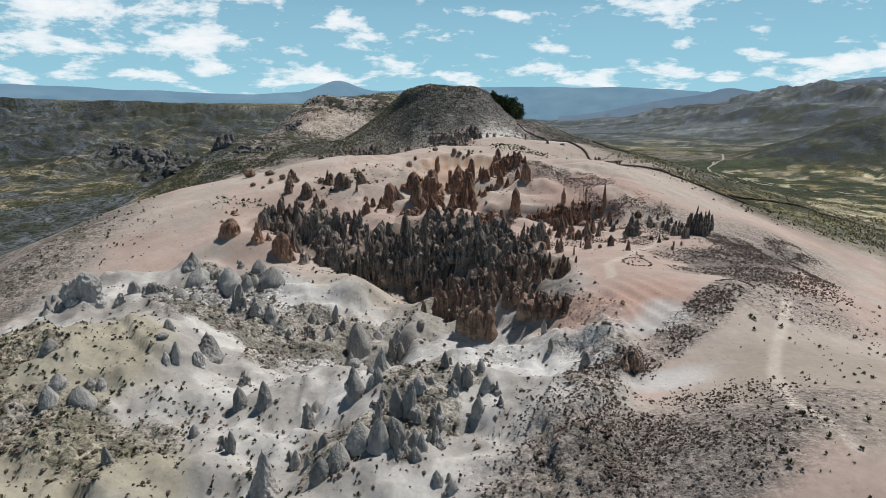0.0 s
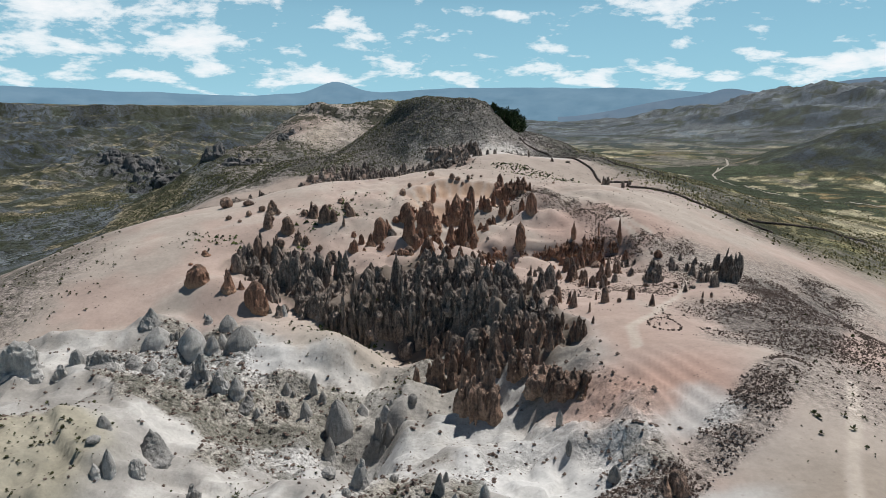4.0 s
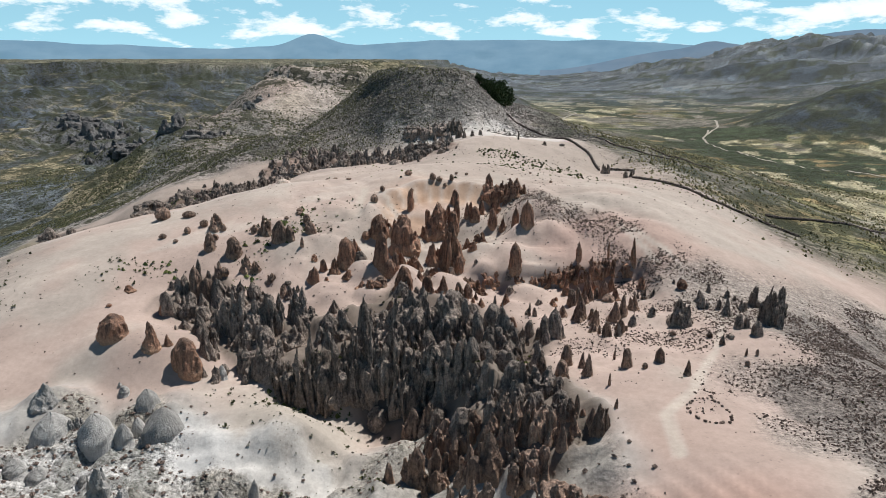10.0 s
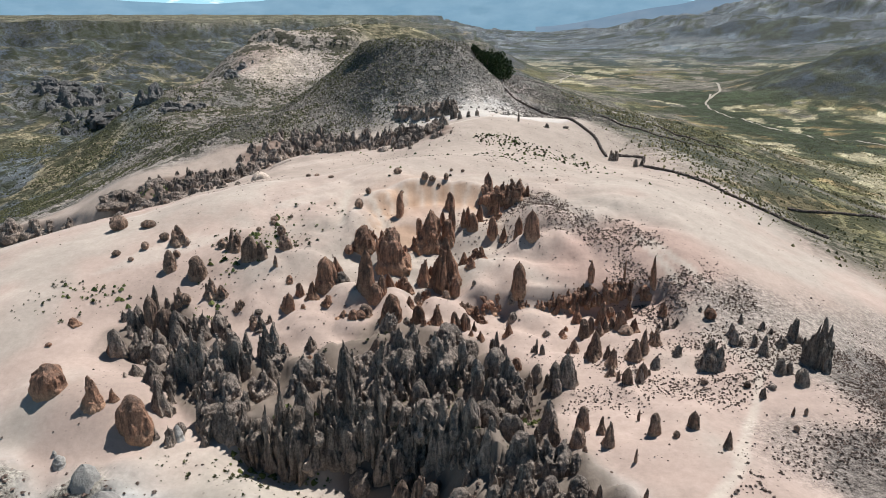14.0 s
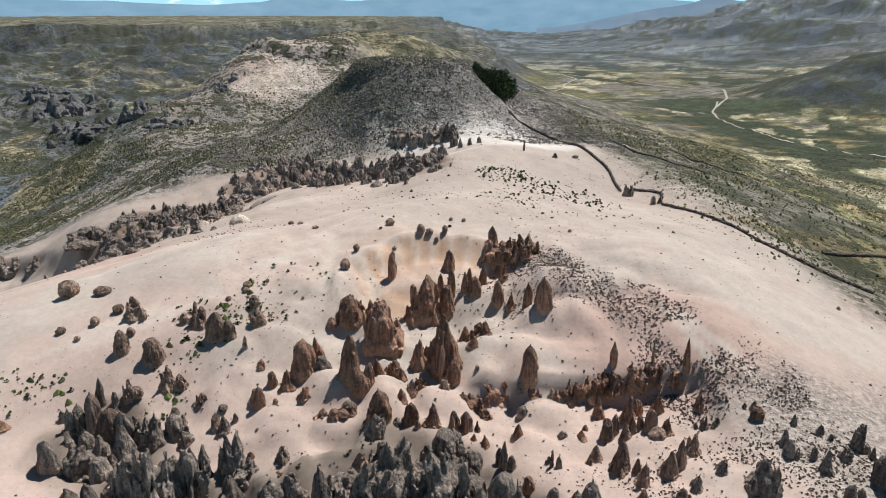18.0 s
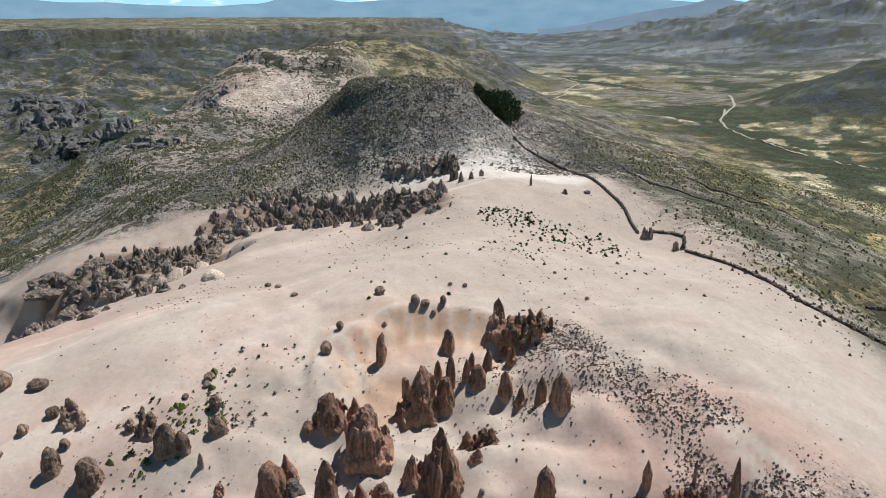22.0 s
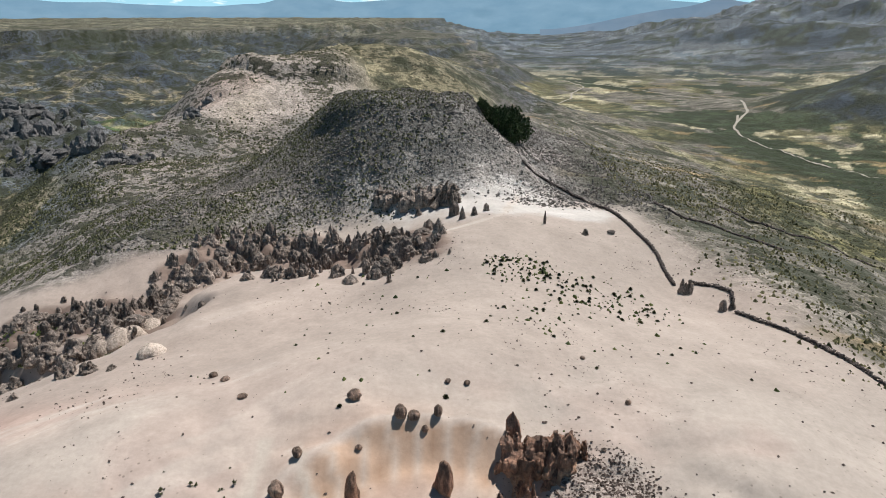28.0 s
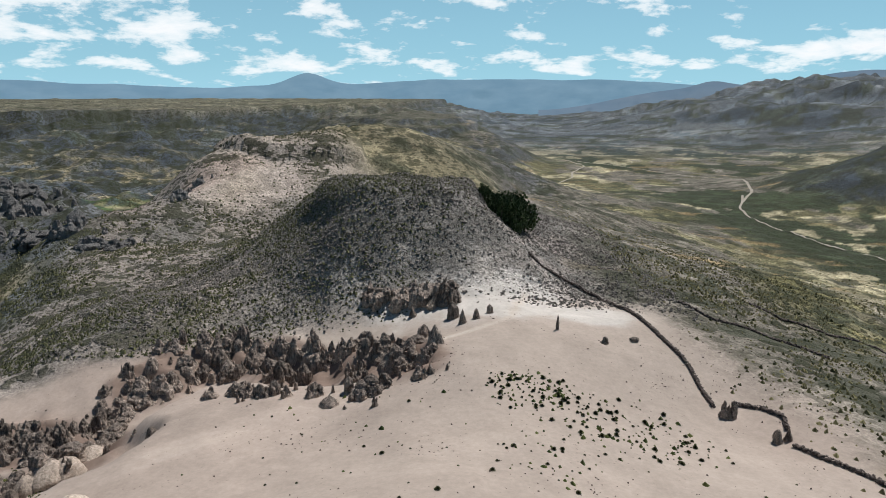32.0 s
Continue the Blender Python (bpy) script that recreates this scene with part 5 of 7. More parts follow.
EAST_CONES = [
    ("s", 9.9, 181.3, 5.2, 1.7), ("s", 16.8, 181.0, 3.2, 1.1), ("c", 10.7, 168.7, 10.2, 5.0), ("c", 9.0, 171.7, 8.0, 3.0), ("c", 12.9, 165.1, 5.8, 3.4),
    ("c", 16.0, 160.5, 4.7, 3.3), ("c", 20.0, 170.9, 6.0, 2.6), ("c", 16.1, 174.1, 3.2, 2.0), ("c", 14.4, 172.4, 4.0, 2.2), ("c", 18.3, 170.4, 4.4, 2.4),
    ("c", 6.4, 154.5, 5.5, 2.2), ("c", 10.5, 157.2, 4.6, 2.7), ("c", 13.8, 156.4, 3.7, 2.1), ("k", 6.5, 169.6, 6.3, 3.8), ("k", 5.4, 176.5, 5.5, 4.1),
    ("k", 7.5, 164.7, 5.1, 2.8), ("k", 12.0, 152.0, 5.9, 3.1), ("k", 3.7, 159.6, 5.9, 3.6), ("k", 5.3, 155.9, 5.0, 3.5), ("w", 1.1, 160.5, 10.0, 5.7),
]
EAST_CONES_MORE = [
    ("w", 8.3, 151.6, 4.7, 3.0),
]
EAST_BROWN = [
    ("b", 20.1, 158.6, 3.9, 2.4), ("b", 18.7, 154.6, 2.5, 2.0), ("b", 26.8, 197.7, 2.2, 2.2), ("b", 3.1, 188.5, 3.4, 1.8), ("b", 5.0, 188.9, 3.0, 2.0),
    ("c", 15.5, 154.4, 5.2, 4.0), ("c", 22.7, 154.4, 3.8, 2.3), ("c", 22.5, 157.3, 2.7, 1.4), ("c", 16.3, 152.2, 3.2, 1.7), ("c", 28.2, 174.4, 1.7, 2.1),
    ("c", 29.8, 170.8, 2.8, 1.8), ("c", 32.7, 173.2, 2.6, 1.9), ("c", 26.8, 181.5, 4.8, 3.5), ("c", 24.0, 184.8, 2.4, 2.7), ("c", 29.1, 178.0, 3.9, 2.6),
    ("c", 33.4, 180.0, 3.8, 3.0), ("c", 35.2, 181.2, 4.2, 2.0), ("c", 26.6, 188.7, 3.5, 2.3), ("c", 28.0, 189.4, 3.1, 1.8), ("c", 29.3, 187.6, 2.9, 2.0),
]
EAST_BROWN_MORE = [
    ("c", 30.6, 188.8, 2.7, 1.6), ("c", 31.8, 189.5, 2.0, 1.6), ("k", 38.0, 183.7, 3.7, 2.6), ("d", 33.8, 186.9, 1.4, 2.6),
]
FRONT_WALL = [
    ("k", -5.1, 156.9, 6.6, 4.9), ("k", -2.5, 155.3, 6.0, 3.2), ("k", 0.3, 150.0, 5.2, 4.5), ("k", 4.1, 147.2, 6.0, 4.3), ("k", 7.0, 144.1, 4.9, 3.4),
    ("k", 15.2, 140.4, 4.5, 2.4), ("k", 17.9, 142.9, 3.2, 2.4), ("k", -4.5, 144.1, 5.7, 4.0), ("k", -0.7, 143.4, 6.4, 4.4), ("k", 3.1, 140.7, 6.2, 4.2),
    ("k", -1.5, 148.4, 5.0, 3.4), ("k", 5.4, 141.2, 4.7, 3.2), ("k", 1.7, 145.4, 4.9, 3.4), ("k", 8.1, 140.8, 3.7, 2.3), ("k", 21.6, 140.1, 4.8, 2.7),
    ("w", 9.3, 142.4, 5.2, 3.3), ("w", 13.4, 140.3, 5.0, 2.9), ("c", 11.5, 141.2, 4.4, 2.8), ("c", 16.0, 138.0, 3.6, 2.1), ("c", 18.3, 141.1, 2.3, 1.6),
]
FRONT_WALL_MORE = [
    ("c", 6.5, 138.2, 5.5, 4.6), ("s", 19.0, 143.3, 2.7, 1.1), ("s", 9.4, 139.9, 3.6, 1.6), ("s", 25.3, 150.4, 2.3, 0.7), ("s", 24.7, 143.7, 1.7, 0.8),
]
FAR_EAST = [
    ("c", 35.8, 175.7, 2.8, 2.0), ("c", 32.1, 171.7, 2.7, 1.7), ("c", 40.1, 178.1, 2.4, 2.1), ("c", 43.5, 189.4, 1.6, 1.4), ("c", 49.3, 189.8, 1.6, 1.7),
    ("c", 50.7, 182.6, 2.7, 2.0), ("c", 54.0, 186.9, 2.0, 1.2), ("c", 57.2, 185.3, 2.0, 1.7), ("c", 53.6, 180.1, 2.5, 1.4), ("c", 54.1, 177.5, 3.4, 2.2),
    ("c", 56.0, 168.4, 2.8, 2.1), ("c", 48.7, 165.5, 1.9, 0.8), ("k", 41.9, 189.6, 2.2, 1.4), ("k", 44.5, 175.2, 5.6, 4.9), ("k", 58.2, 180.2, 2.2, 2.2),
    ("k", 61.9, 183.0, 4.4, 2.9), ("b", 50.3, 180.5, 2.6, 1.7), ("b", 54.0, 171.6, 2.8, 1.9), ("b", 55.4, 171.7, 2.1, 1.3), ("w", 61.1, 175.0, 7.2, 3.1),
]
FAR_EAST_MORE = [
    ("w", 63.4, 176.9, 6.9, 2.5), ("s", 68.3, 185.1, 4.5, 2.1), ("o", 51.0, 167.7, 0.9, 1.3),
]
FAR_EAST_B = [
    ("c", 29.4, 156.3, 3.5, 1.8), ("c", 34.9, 156.6, 2.5, 1.7), ("c", 37.8, 152.2, 2.5, 1.4), ("s", 28.5, 160.3, 1.9, 0.7), ("s", 50.7, 160.6, 1.5, 0.6),
    ("o", 52.5, 160.5, 1.3, 0.6), ("o", 49.3, 156.9, 1.1, 0.8), ("o", 41.3, 169.7, 1.0, 0.9), ("o", 47.5, 168.5, 1.1, 1.1), ("o", 32.0, 154.8, 1.0, 0.9),
]
SADDLE_LOW = [
    ("k", -108.9, 303.0, 5.2, 9.1), ("k", -104.9, 303.0, 4.7, 5.3), ("k", -101.2, 304.7, 3.6, 5.4), ("k", -96.4, 306.6, 3.6, 6.0), ("k", -90.5, 305.9, 3.9, 5.2),
    ("k", -85.4, 303.7, 4.6, 5.8), ("k", -80.0, 302.4, 4.1, 5.1), ("k", -72.3, 297.1, 3.9, 5.5), ("k", -69.0, 300.2, 3.7, 5.4), ("k", -67.1, 302.9, 4.0, 3.9),
    ("k", -64.4, 307.7, 3.0, 5.6), ("k", -97.5, 296.6, 6.0, 6.2), ("k", -91.1, 294.6, 6.9, 5.7), ("k", -84.1, 294.7, 4.7, 4.6), ("k", -78.6, 292.0, 5.9, 6.4),
    ("k", -75.0, 292.6, 3.9, 4.4), ("k", -85.2, 291.6, 4.3, 4.8), ("k", -80.6, 259.3, 3.4, 3.8), ("k", -88.0, 259.6, 3.5, 4.2), ("k", -97.3, 291.2, 5.0, 6.7),
]
SADDLE_LOW_MORE = [
    ("k", -90.4, 288.0, 4.1, 5.9), ("k", -80.2, 290.1, 3.3, 4.1), ("k", -65.0, 265.5, 2.8, 3.2), ("c", -77.1, 292.2, 2.1, 2.2), ("c", -73.6, 255.9, 2.8, 3.1),
    ("c", -71.0, 258.9, 1.8, 1.6), ("c", -60.5, 264.9, 2.6, 2.6), ("c", -74.1, 291.4, 3.4, 2.8), ("c", -55.9, 264.0, 1.3, 1.5), ("c", -81.7, 255.4, 2.1, 3.3),
    ("b", -82.7, 265.7, 3.0, 3.7),
]
SADDLE_WEST = [
    ("k", -154.4, 314.0, 6.8, 9.8), ("k", -145.7, 313.5, 6.2, 9.6), ("k", -138.5, 311.4, 5.1, 9.3), ("k", -128.8, 305.6, 4.1, 6.8),
]
SADDLE_TAN = [
    ("d", -69.7, 295.1, 4.0, 8.8), ("d", -65.3, 301.4, 3.3, 7.7), ("d", -50.7, 268.4, 2.2, 5.7), ("d", -67.3, 296.5, 3.3, 6.9), ("d", -72.9, 292.2, 2.9, 5.4),
]
SADDLE_MID = [
    ("b", -51.7, 297.9, 3.4, 2.9), ("k", -63.3, 319.8, 6.4, 5.3), ("k", -58.9, 320.4, 7.9, 5.6), ("k", -68.0, 312.1, 5.4, 4.0), ("k", -53.2, 334.3, 5.6, 3.8),
    ("k", -49.6, 334.3, 5.9, 4.4), ("k", -43.1, 307.7, 2.9, 2.6), ("k", -47.3, 330.6, 4.9, 4.8), ("k", -55.6, 327.8, 4.3, 3.9), ("k", -64.1, 314.1, 3.6, 4.3),
    ("k", -60.9, 318.0, 3.0, 3.8), ("c", -56.6, 321.4, 5.1, 3.7), ("c", -70.1, 318.9, 2.8, 2.1), ("c", -69.7, 315.4, 2.4, 2.3), ("c", -66.4, 317.3, 2.4, 2.3),
    ("c", -71.4, 311.1, 3.0, 2.0), ("c", -53.5, 324.9, 3.6, 2.7), ("c", -59.7, 332.1, 3.3, 3.0), ("c", -63.3, 331.9, 3.6, 2.5), ("c", -51.4, 327.1, 4.6, 3.0),
]
SADDLE_UP = [
    ("k", -45.2, 327.8, 4.4, 3.7), ("k", -44.0, 335.5, 6.6, 3.8), ("k", -36.1, 328.4, 5.4, 4.0), ("k", -30.8, 331.3, 6.3, 3.7), ("k", -26.2, 330.1, 7.7, 5.5),
    ("k", -40.6, 333.2, 6.1, 4.5), ("k", -34.9, 334.3, 6.2, 4.5), ("k", -48.3, 334.9, 5.6, 4.0), ("k", -35.4, 307.2, 3.3, 2.9), ("k", -32.5, 324.8, 5.0, 3.4),
    ("k", -38.2, 308.3, 3.8, 3.1), ("c", -32.6, 305.7, 3.4, 2.1), ("c", -27.1, 322.1, 6.3, 3.5), ("c", -31.8, 304.7, 2.9, 2.5), ("c", -26.8, 304.4, 3.0, 1.5),
    ("c", -21.2, 303.2, 3.7, 2.4), ("s", -22.6, 325.4, 4.6, 2.3), ("s", -19.0, 325.0, 3.6, 2.0), ("b", -29.6, 305.7, 3.0, 2.8),
]
SADDLE_WALL = [
    ("c", -11.1, 300.8, 3.7, 3.9), ("c", -9.5, 300.7, 4.1, 3.2), ("c", -7.5, 302.4, 3.0, 2.7), ("c", -0.6, 303.1, 3.3, 2.5), ("c", 1.5, 303.6, 2.4, 1.5),
    ("s", -14.5, 302.7, 4.0, 2.0), ("d", -17.4, 297.9, 1.8, 3.8), ("b", -14.2, 321.3, 2.1, 2.3), ("k", -9.7, 321.3, 5.8, 5.7), ("k", -5.7, 314.7, 6.5, 5.5),
    ("k", -3.1, 314.4, 5.6, 4.2), ("k", -14.0, 330.8, 4.1, 5.5), ("k", -2.9, 320.7, 4.7, 5.4),
]
HILL_CLIFF = [
    ("w", -12.4, 349.3, 5.3, 6.6), ("w", -6.1, 346.7, 4.7, 6.5), ("w", 0.1, 345.3, 5.4, 6.4), ("w", 5.5, 343.9, 6.0, 5.8), ("w", 59.5, 299.8, 3.3, 1.8),
    ("b", 6.5, 332.3, 4.1, 3.1), ("b", 11.8, 329.5, 2.5, 2.0), ("b", 15.2, 333.3, 2.2, 1.7), ("c", 8.6, 327.3, 3.3, 2.2), ("c", -3.4, 339.3, 3.5, 2.4),
    ("c", 63.6, 290.1, 2.7, 1.7), ("s", 29.6, 323.7, 3.6, 1.2), ("k", 58.1, 299.9, 4.3, 2.3), ("k", 65.5, 290.4, 2.6, 1.3), ("k", 39.2, 319.3, 1.7, 2.2),
    ("o", 46.7, 322.6, 1.1, 2.0),
]
CRAGS = [
    ("k", -350.4, 731.6, 19.9, 33.2), ("k", -332.6, 733.5, 16.5, 27.3), ("k", -324.2, 748.2, 18.3, 27.7), ("k", -284.4, 631.3, 13.8, 27.2), ("k", -173.1, 499.9, 11.2, 15.5),
    ("k", -255.2, 631.2, 13.4, 17.6), ("k", -157.1, 484.4, 5.2, 11.7), ("k", -152.5, 485.5, 4.0, 8.7), ("k", -419.8, 836.3, 15.3, 26.3), ("k", -405.8, 845.3, 11.4, 26.3),
    ("k", -379.4, 832.4, 14.8, 25.5), ("k", -151.0, 562.1, 7.8, 16.0), ("k", -135.8, 540.8, 5.1, 9.8), ("k", -137.6, 580.6, 4.1, 8.6), ("k", -142.7, 478.8, 3.9, 9.6),
    ("w", -263.5, 625.3, 9.7, 22.0), ("c", -259.2, 673.8, 7.8, 14.2), ("c", -139.3, 485.8, 3.2, 8.6),
]

HOLLOW = [
    ("s", -8.4, 224.9, 5.6, 3.1), ("b", 2.9, 228.2, 4.4, 2.9), ("s", 6.8, 224.3, 3.3, 1.9), ("s", 9.6, 224.5, 4.0, 2.3), ("s", 1.2, 222.1, 3.5, 1.8),
    ("s", 3.2, 220.5, 5.9, 2.5), ("s", 5.8, 221.1, 4.3, 2.0), ("b", 7.8, 220.6, 3.6, 3.0), ("b", 2.4, 218.0, 5.8, 3.1), ("k", -2.3, 217.4, 7.6, 7.4),
    ("s", 12.1, 219.0, 5.3, 3.1), ("c", 14.5, 217.8, 3.9, 1.6), ("b", 17.4, 215.5, 4.6, 2.3), ("c", 19.7, 212.7, 6.0, 3.5), ("b", 12.1, 234.1, 3.6, 2.5),
    ("w", 12.4, 231.2, 5.0, 4.8), ("w", 15.3, 231.1, 4.8, 5.0), ("w", 17.8, 230.5, 4.2, 4.4), ("w", 19.9, 231.7, 2.9, 3.0), ("k", 13.9, 226.1, 3.5, 2.1),
]
HOLLOW_MORE = [
    ("k", -15.3, 212.5, 4.9, 5.2), ("s", -11.5, 213.6, 3.9, 2.1), ("b", -9.8, 214.6, 2.9, 2.1), ("k", -4.2, 215.6, 3.7, 3.2), ("c", 0.0, 215.4, 3.3, 2.4),
    ("k", 16.0, 227.9, 1.3, 1.7), ("k", 19.6, 216.4, 2.0, 1.5), ("k", 12.8, 229.0, 1.9, 2.1),
]
HOLLOW_STONES = [
    ("o", -3.0, 236.4, 2.2, 1.8), ("o", -1.1, 236.5, 1.5, 1.8), ("o", 0.4, 235.3, 1.1, 0.9), ("o", 2.2, 237.2, 1.9, 1.3), ("o", -9.6, 240.0, 1.6, 1.9),
    ("o", -15.9, 230.3, 1.6, 1.3), ("o", -17.5, 225.2, 2.3, 1.9), ("o", 6.5, 245.2, 0.7, 1.0), ("o", 3.6, 245.4, 0.7, 0.9), ("o", 29.9, 242.4, 0.7, 0.9),
    ("o", -33.8, 252.9, 0.9, 1.5), ("o", -26.5, 243.4, 0.6, 1.4), ("o", -31.1, 250.2, 0.7, 1.3), ("o", -31.9, 220.5, 0.7, 0.7), ("o", -35.1, 218.3, 1.2, 1.7),
    ("o", -35.0, 216.6, 0.9, 1.4), ("o", -37.5, 213.9, 0.8, 1.0), ("o", -32.4, 211.9, 2.5, 1.8), ("o", -8.3, 232.4, 0.7, 0.9), ("o", 25.7, 255.2, 0.5, 0.9),
]
UPPER = [
    ("k", -9.2, 206.8, 8.4, 8.5), ("b", -15.2, 212.2, 4.6, 5.0), ("c", -12.1, 214.0, 3.3, 2.0), ("o", -18.3, 210.7, 2.1, 2.1), ("c", -21.6, 198.5, 6.6, 4.3),
    ("c", -19.6, 202.1, 4.0, 3.1), ("c", -13.7, 196.2, 9.0, 5.0), ("c", -11.8, 195.2, 3.6, 3.6), ("c", -2.7, 203.3, 5.5, 3.8), ("k", 2.0, 202.1, 10.9, 5.9),
    ("c", 5.6, 209.9, 3.2, 3.0), ("k", 8.7, 208.0, 3.3, 4.1), ("k", -0.5, 204.7, 4.1, 3.7), ("k", -6.5, 200.1, 3.5, 3.5), ("c", -9.3, 198.2, 3.7, 2.8),
    ("b", -8.2, 189.0, 5.2, 3.9), ("o", -14.0, 188.8, 1.5, 2.2), ("c", -9.5, 187.0, 3.3, 2.6), ("k", -2.1, 197.5, 2.1, 2.5), ("c", -3.5, 188.5, 3.4, 2.6),
]
UPPER_MORE = [
    ("c", -0.3, 188.2, 3.4, 2.6), ("s", 2.7, 187.4, 3.4, 1.6), ("s", 4.8, 187.9, 3.2, 1.5), ("c", -23.6, 195.8, 3.4, 2.6), ("c", -26.1, 195.9, 2.8, 1.8),
    ("c", -27.3, 192.2, 3.5, 1.9), ("c", -17.1, 189.5, 1.6, 2.2), ("c", -5.2, 193.0, 2.3, 2.2), ("k", -7.0, 208.8, 3.3, 2.8), ("c", 6.7, 205.2, 2.0, 2.2),
]
SLOPE_ROCKS = [
    ("b", -37.1, 204.2, 4.8, 3.6), ("b", -34.7, 204.0, 3.3, 2.8), ("k", -41.3, 207.9, 4.3, 3.7), ("b", -30.7, 206.9, 2.7, 2.8), ("o", -32.4, 212.1, 2.4, 1.8),
    ("c", -46.6, 200.2, 4.4, 4.0), ("c", -52.1, 201.4, 4.2, 2.6), ("k", -53.0, 209.9, 4.1, 3.7), ("o", -56.1, 210.7, 1.7, 1.9), ("o", -62.2, 217.7, 1.7, 3.3),
    ("o", -69.2, 219.1, 3.6, 3.7), ("o", -59.0, 207.5, 1.7, 1.5), ("o", -64.1, 205.7, 1.2, 1.7), ("o", -52.1, 205.3, 1.5, 1.4), ("k", -42.8, 195.4, 3.6, 3.0),
    ("k", -40.5, 195.8, 2.4, 2.8), ("k", -47.7, 192.8, 3.6, 2.4), ("o", -46.5, 192.7, 2.2, 1.9), ("c", -51.0, 188.2, 5.7, 3.3), ("c", -48.8, 187.9, 4.3, 3.8),
]
SLOPE_ROCKS_MORE = [
    ("c", -33.2, 189.0, 3.0, 2.3), ("s", -31.6, 201.7, 2.3, 1.1), ("k", -43.7, 208.2, 2.1, 2.4), ("o", -51.1, 208.7, 1.6, 1.2), ("o", -60.5, 203.8, 0.8, 1.0),
]
LEDGE = [
    ("w", 5.8, 195.2, 2.4, 3.8), ("w", 9.9, 198.5, 3.0, 3.9), ("w", 13.1, 198.4, 1.2, 2.3), ("w", 16.7, 198.4, 1.7, 2.7), ("w", 20.0, 198.5, 2.5, 3.1),
    ("w", 22.4, 198.5, 3.5, 3.1), ("w", 25.4, 198.7, 3.3, 3.1), ("w", 28.2, 199.0, 3.7, 3.1), ("s", 30.0, 200.5, 4.6, 1.8), ("w", 30.9, 199.0, 2.5, 3.1),
    ("w", 34.1, 199.4, 3.8, 3.7), ("w", 36.4, 199.0, 3.0, 2.2), ("s", 36.6, 200.5, 4.1, 0.9), ("w", 39.7, 199.6, 3.4, 3.8), ("s", 41.9, 199.3, 6.6, 1.7),
    ("c", 15.9, 199.1, 5.7, 2.7), ("c", 26.4, 193.7, 3.3, 2.3), ("c", 30.3, 191.5, 4.9, 3.5), ("c", 35.9, 193.8, 4.2, 2.9), ("c", 33.1, 188.6, 3.6, 2.2),
]
LEDGE_MORE = [
    ("c", 32.7, 194.2, 3.0, 2.2), ("k", 42.3, 193.4, 3.0, 2.0), ("o", 49.0, 188.1, 2.2, 2.2), ("c", 35.3, 187.6, 2.9, 2.2),
]

rock_rng = np.random.default_rng(4)
for rows, color, group in (
    (ASH_WEST, "grey", "ash cones of the lower west slope"),
    (ASH_WEST_MORE, "grey", "ash cones of the lower west slope"),
    (ASH_MID, "grey", "ash cones along the wash"),
    (ASH_MID_MORE, "grey", "ash cones along the wash"),
    (ASH_MID_REST, "grey", "ash cones along the wash"),
    (ASH_FRONT, "grey", "ash cones at the near edge"),
    (COLUMN, "brown", "pillars below the canyon"),
    (WEST_CONES, "dark", "west cluster of hoodoos"),
    (WEST_CONES_MORE, "dark", "west cluster of hoodoos"),
    (WEST_RED, "red", "red cones by the ash"),
    (MAIN_WALL, "dark", "columns of the canyon wall"),
    (EAST_CONES, "dark", "east cluster of hoodoos"),
    (EAST_CONES_MORE, "dark", "east cluster of hoodoos"),
    (EAST_BROWN, "brown", "cones east of the canyon"),
    (EAST_BROWN_MORE, "brown", "cones east of the canyon"),
    (FRONT_WALL, "brown", "columns before the canyon"),
    (FRONT_WALL_MORE, "brown", "columns before the canyon"),
    (HOLLOW, "red", "rocks of the scooped hollow"),
    (HOLLOW_MORE, "red", "rocks of the scooped hollow"),
    (HOLLOW_STONES, "brown", "boulders on the dome"),
    (UPPER, "red", "upper hoodoos"),
    (UPPER_MORE, "red", "upper hoodoos"),
    (SLOPE_ROCKS, "brown", "rocks on the upper west slope"),
    (SLOPE_ROCKS_MORE, "brown", "rocks on the upper west slope"),
    (LEDGE, "red", "ledge rocks"),
    (LEDGE_MORE, "red", "ledge rocks"),
    (FAR_EAST, "dark", "east slope hoodoos"),
    (FAR_EAST_MORE, "dark", "east slope hoodoos"),
    (FAR_EAST_B, "brown", "scattered east rocks"),
    (SADDLE_LOW, "dark", "lower saddle hoodoos"),
    (SADDLE_LOW_MORE, "dark", "lower saddle hoodoos"),
    (SADDLE_WEST, "dark", "far gully hoodoos"),
    (SADDLE_TAN, "tan", "lower saddle domes"),
    (SADDLE_MID, "dark", "middle saddle hoodoos"),
    (SADDLE_UP, "dark", "upper saddle hoodoos"),
    (SADDLE_WALL, "dark", "saddle wall columns"),
    (HILL_CLIFF, "dark", "rocks at the hill's foot"),
    (CRAGS, "slate", "distant valley crags"),
):
    for kind, x, y, tall, wide in rows:
        if "saddle" in group and kind in "kcs":
            kind, tall, wide = "k" if wide > 2 else kind, tall * 0.85, wide * 1.45
        stand_rock(kind, x, y, tall, wide, color, group, rock_rng)

# lesser rocks crowding the feet of the larger ones
FILL = np.random.default_rng(9)
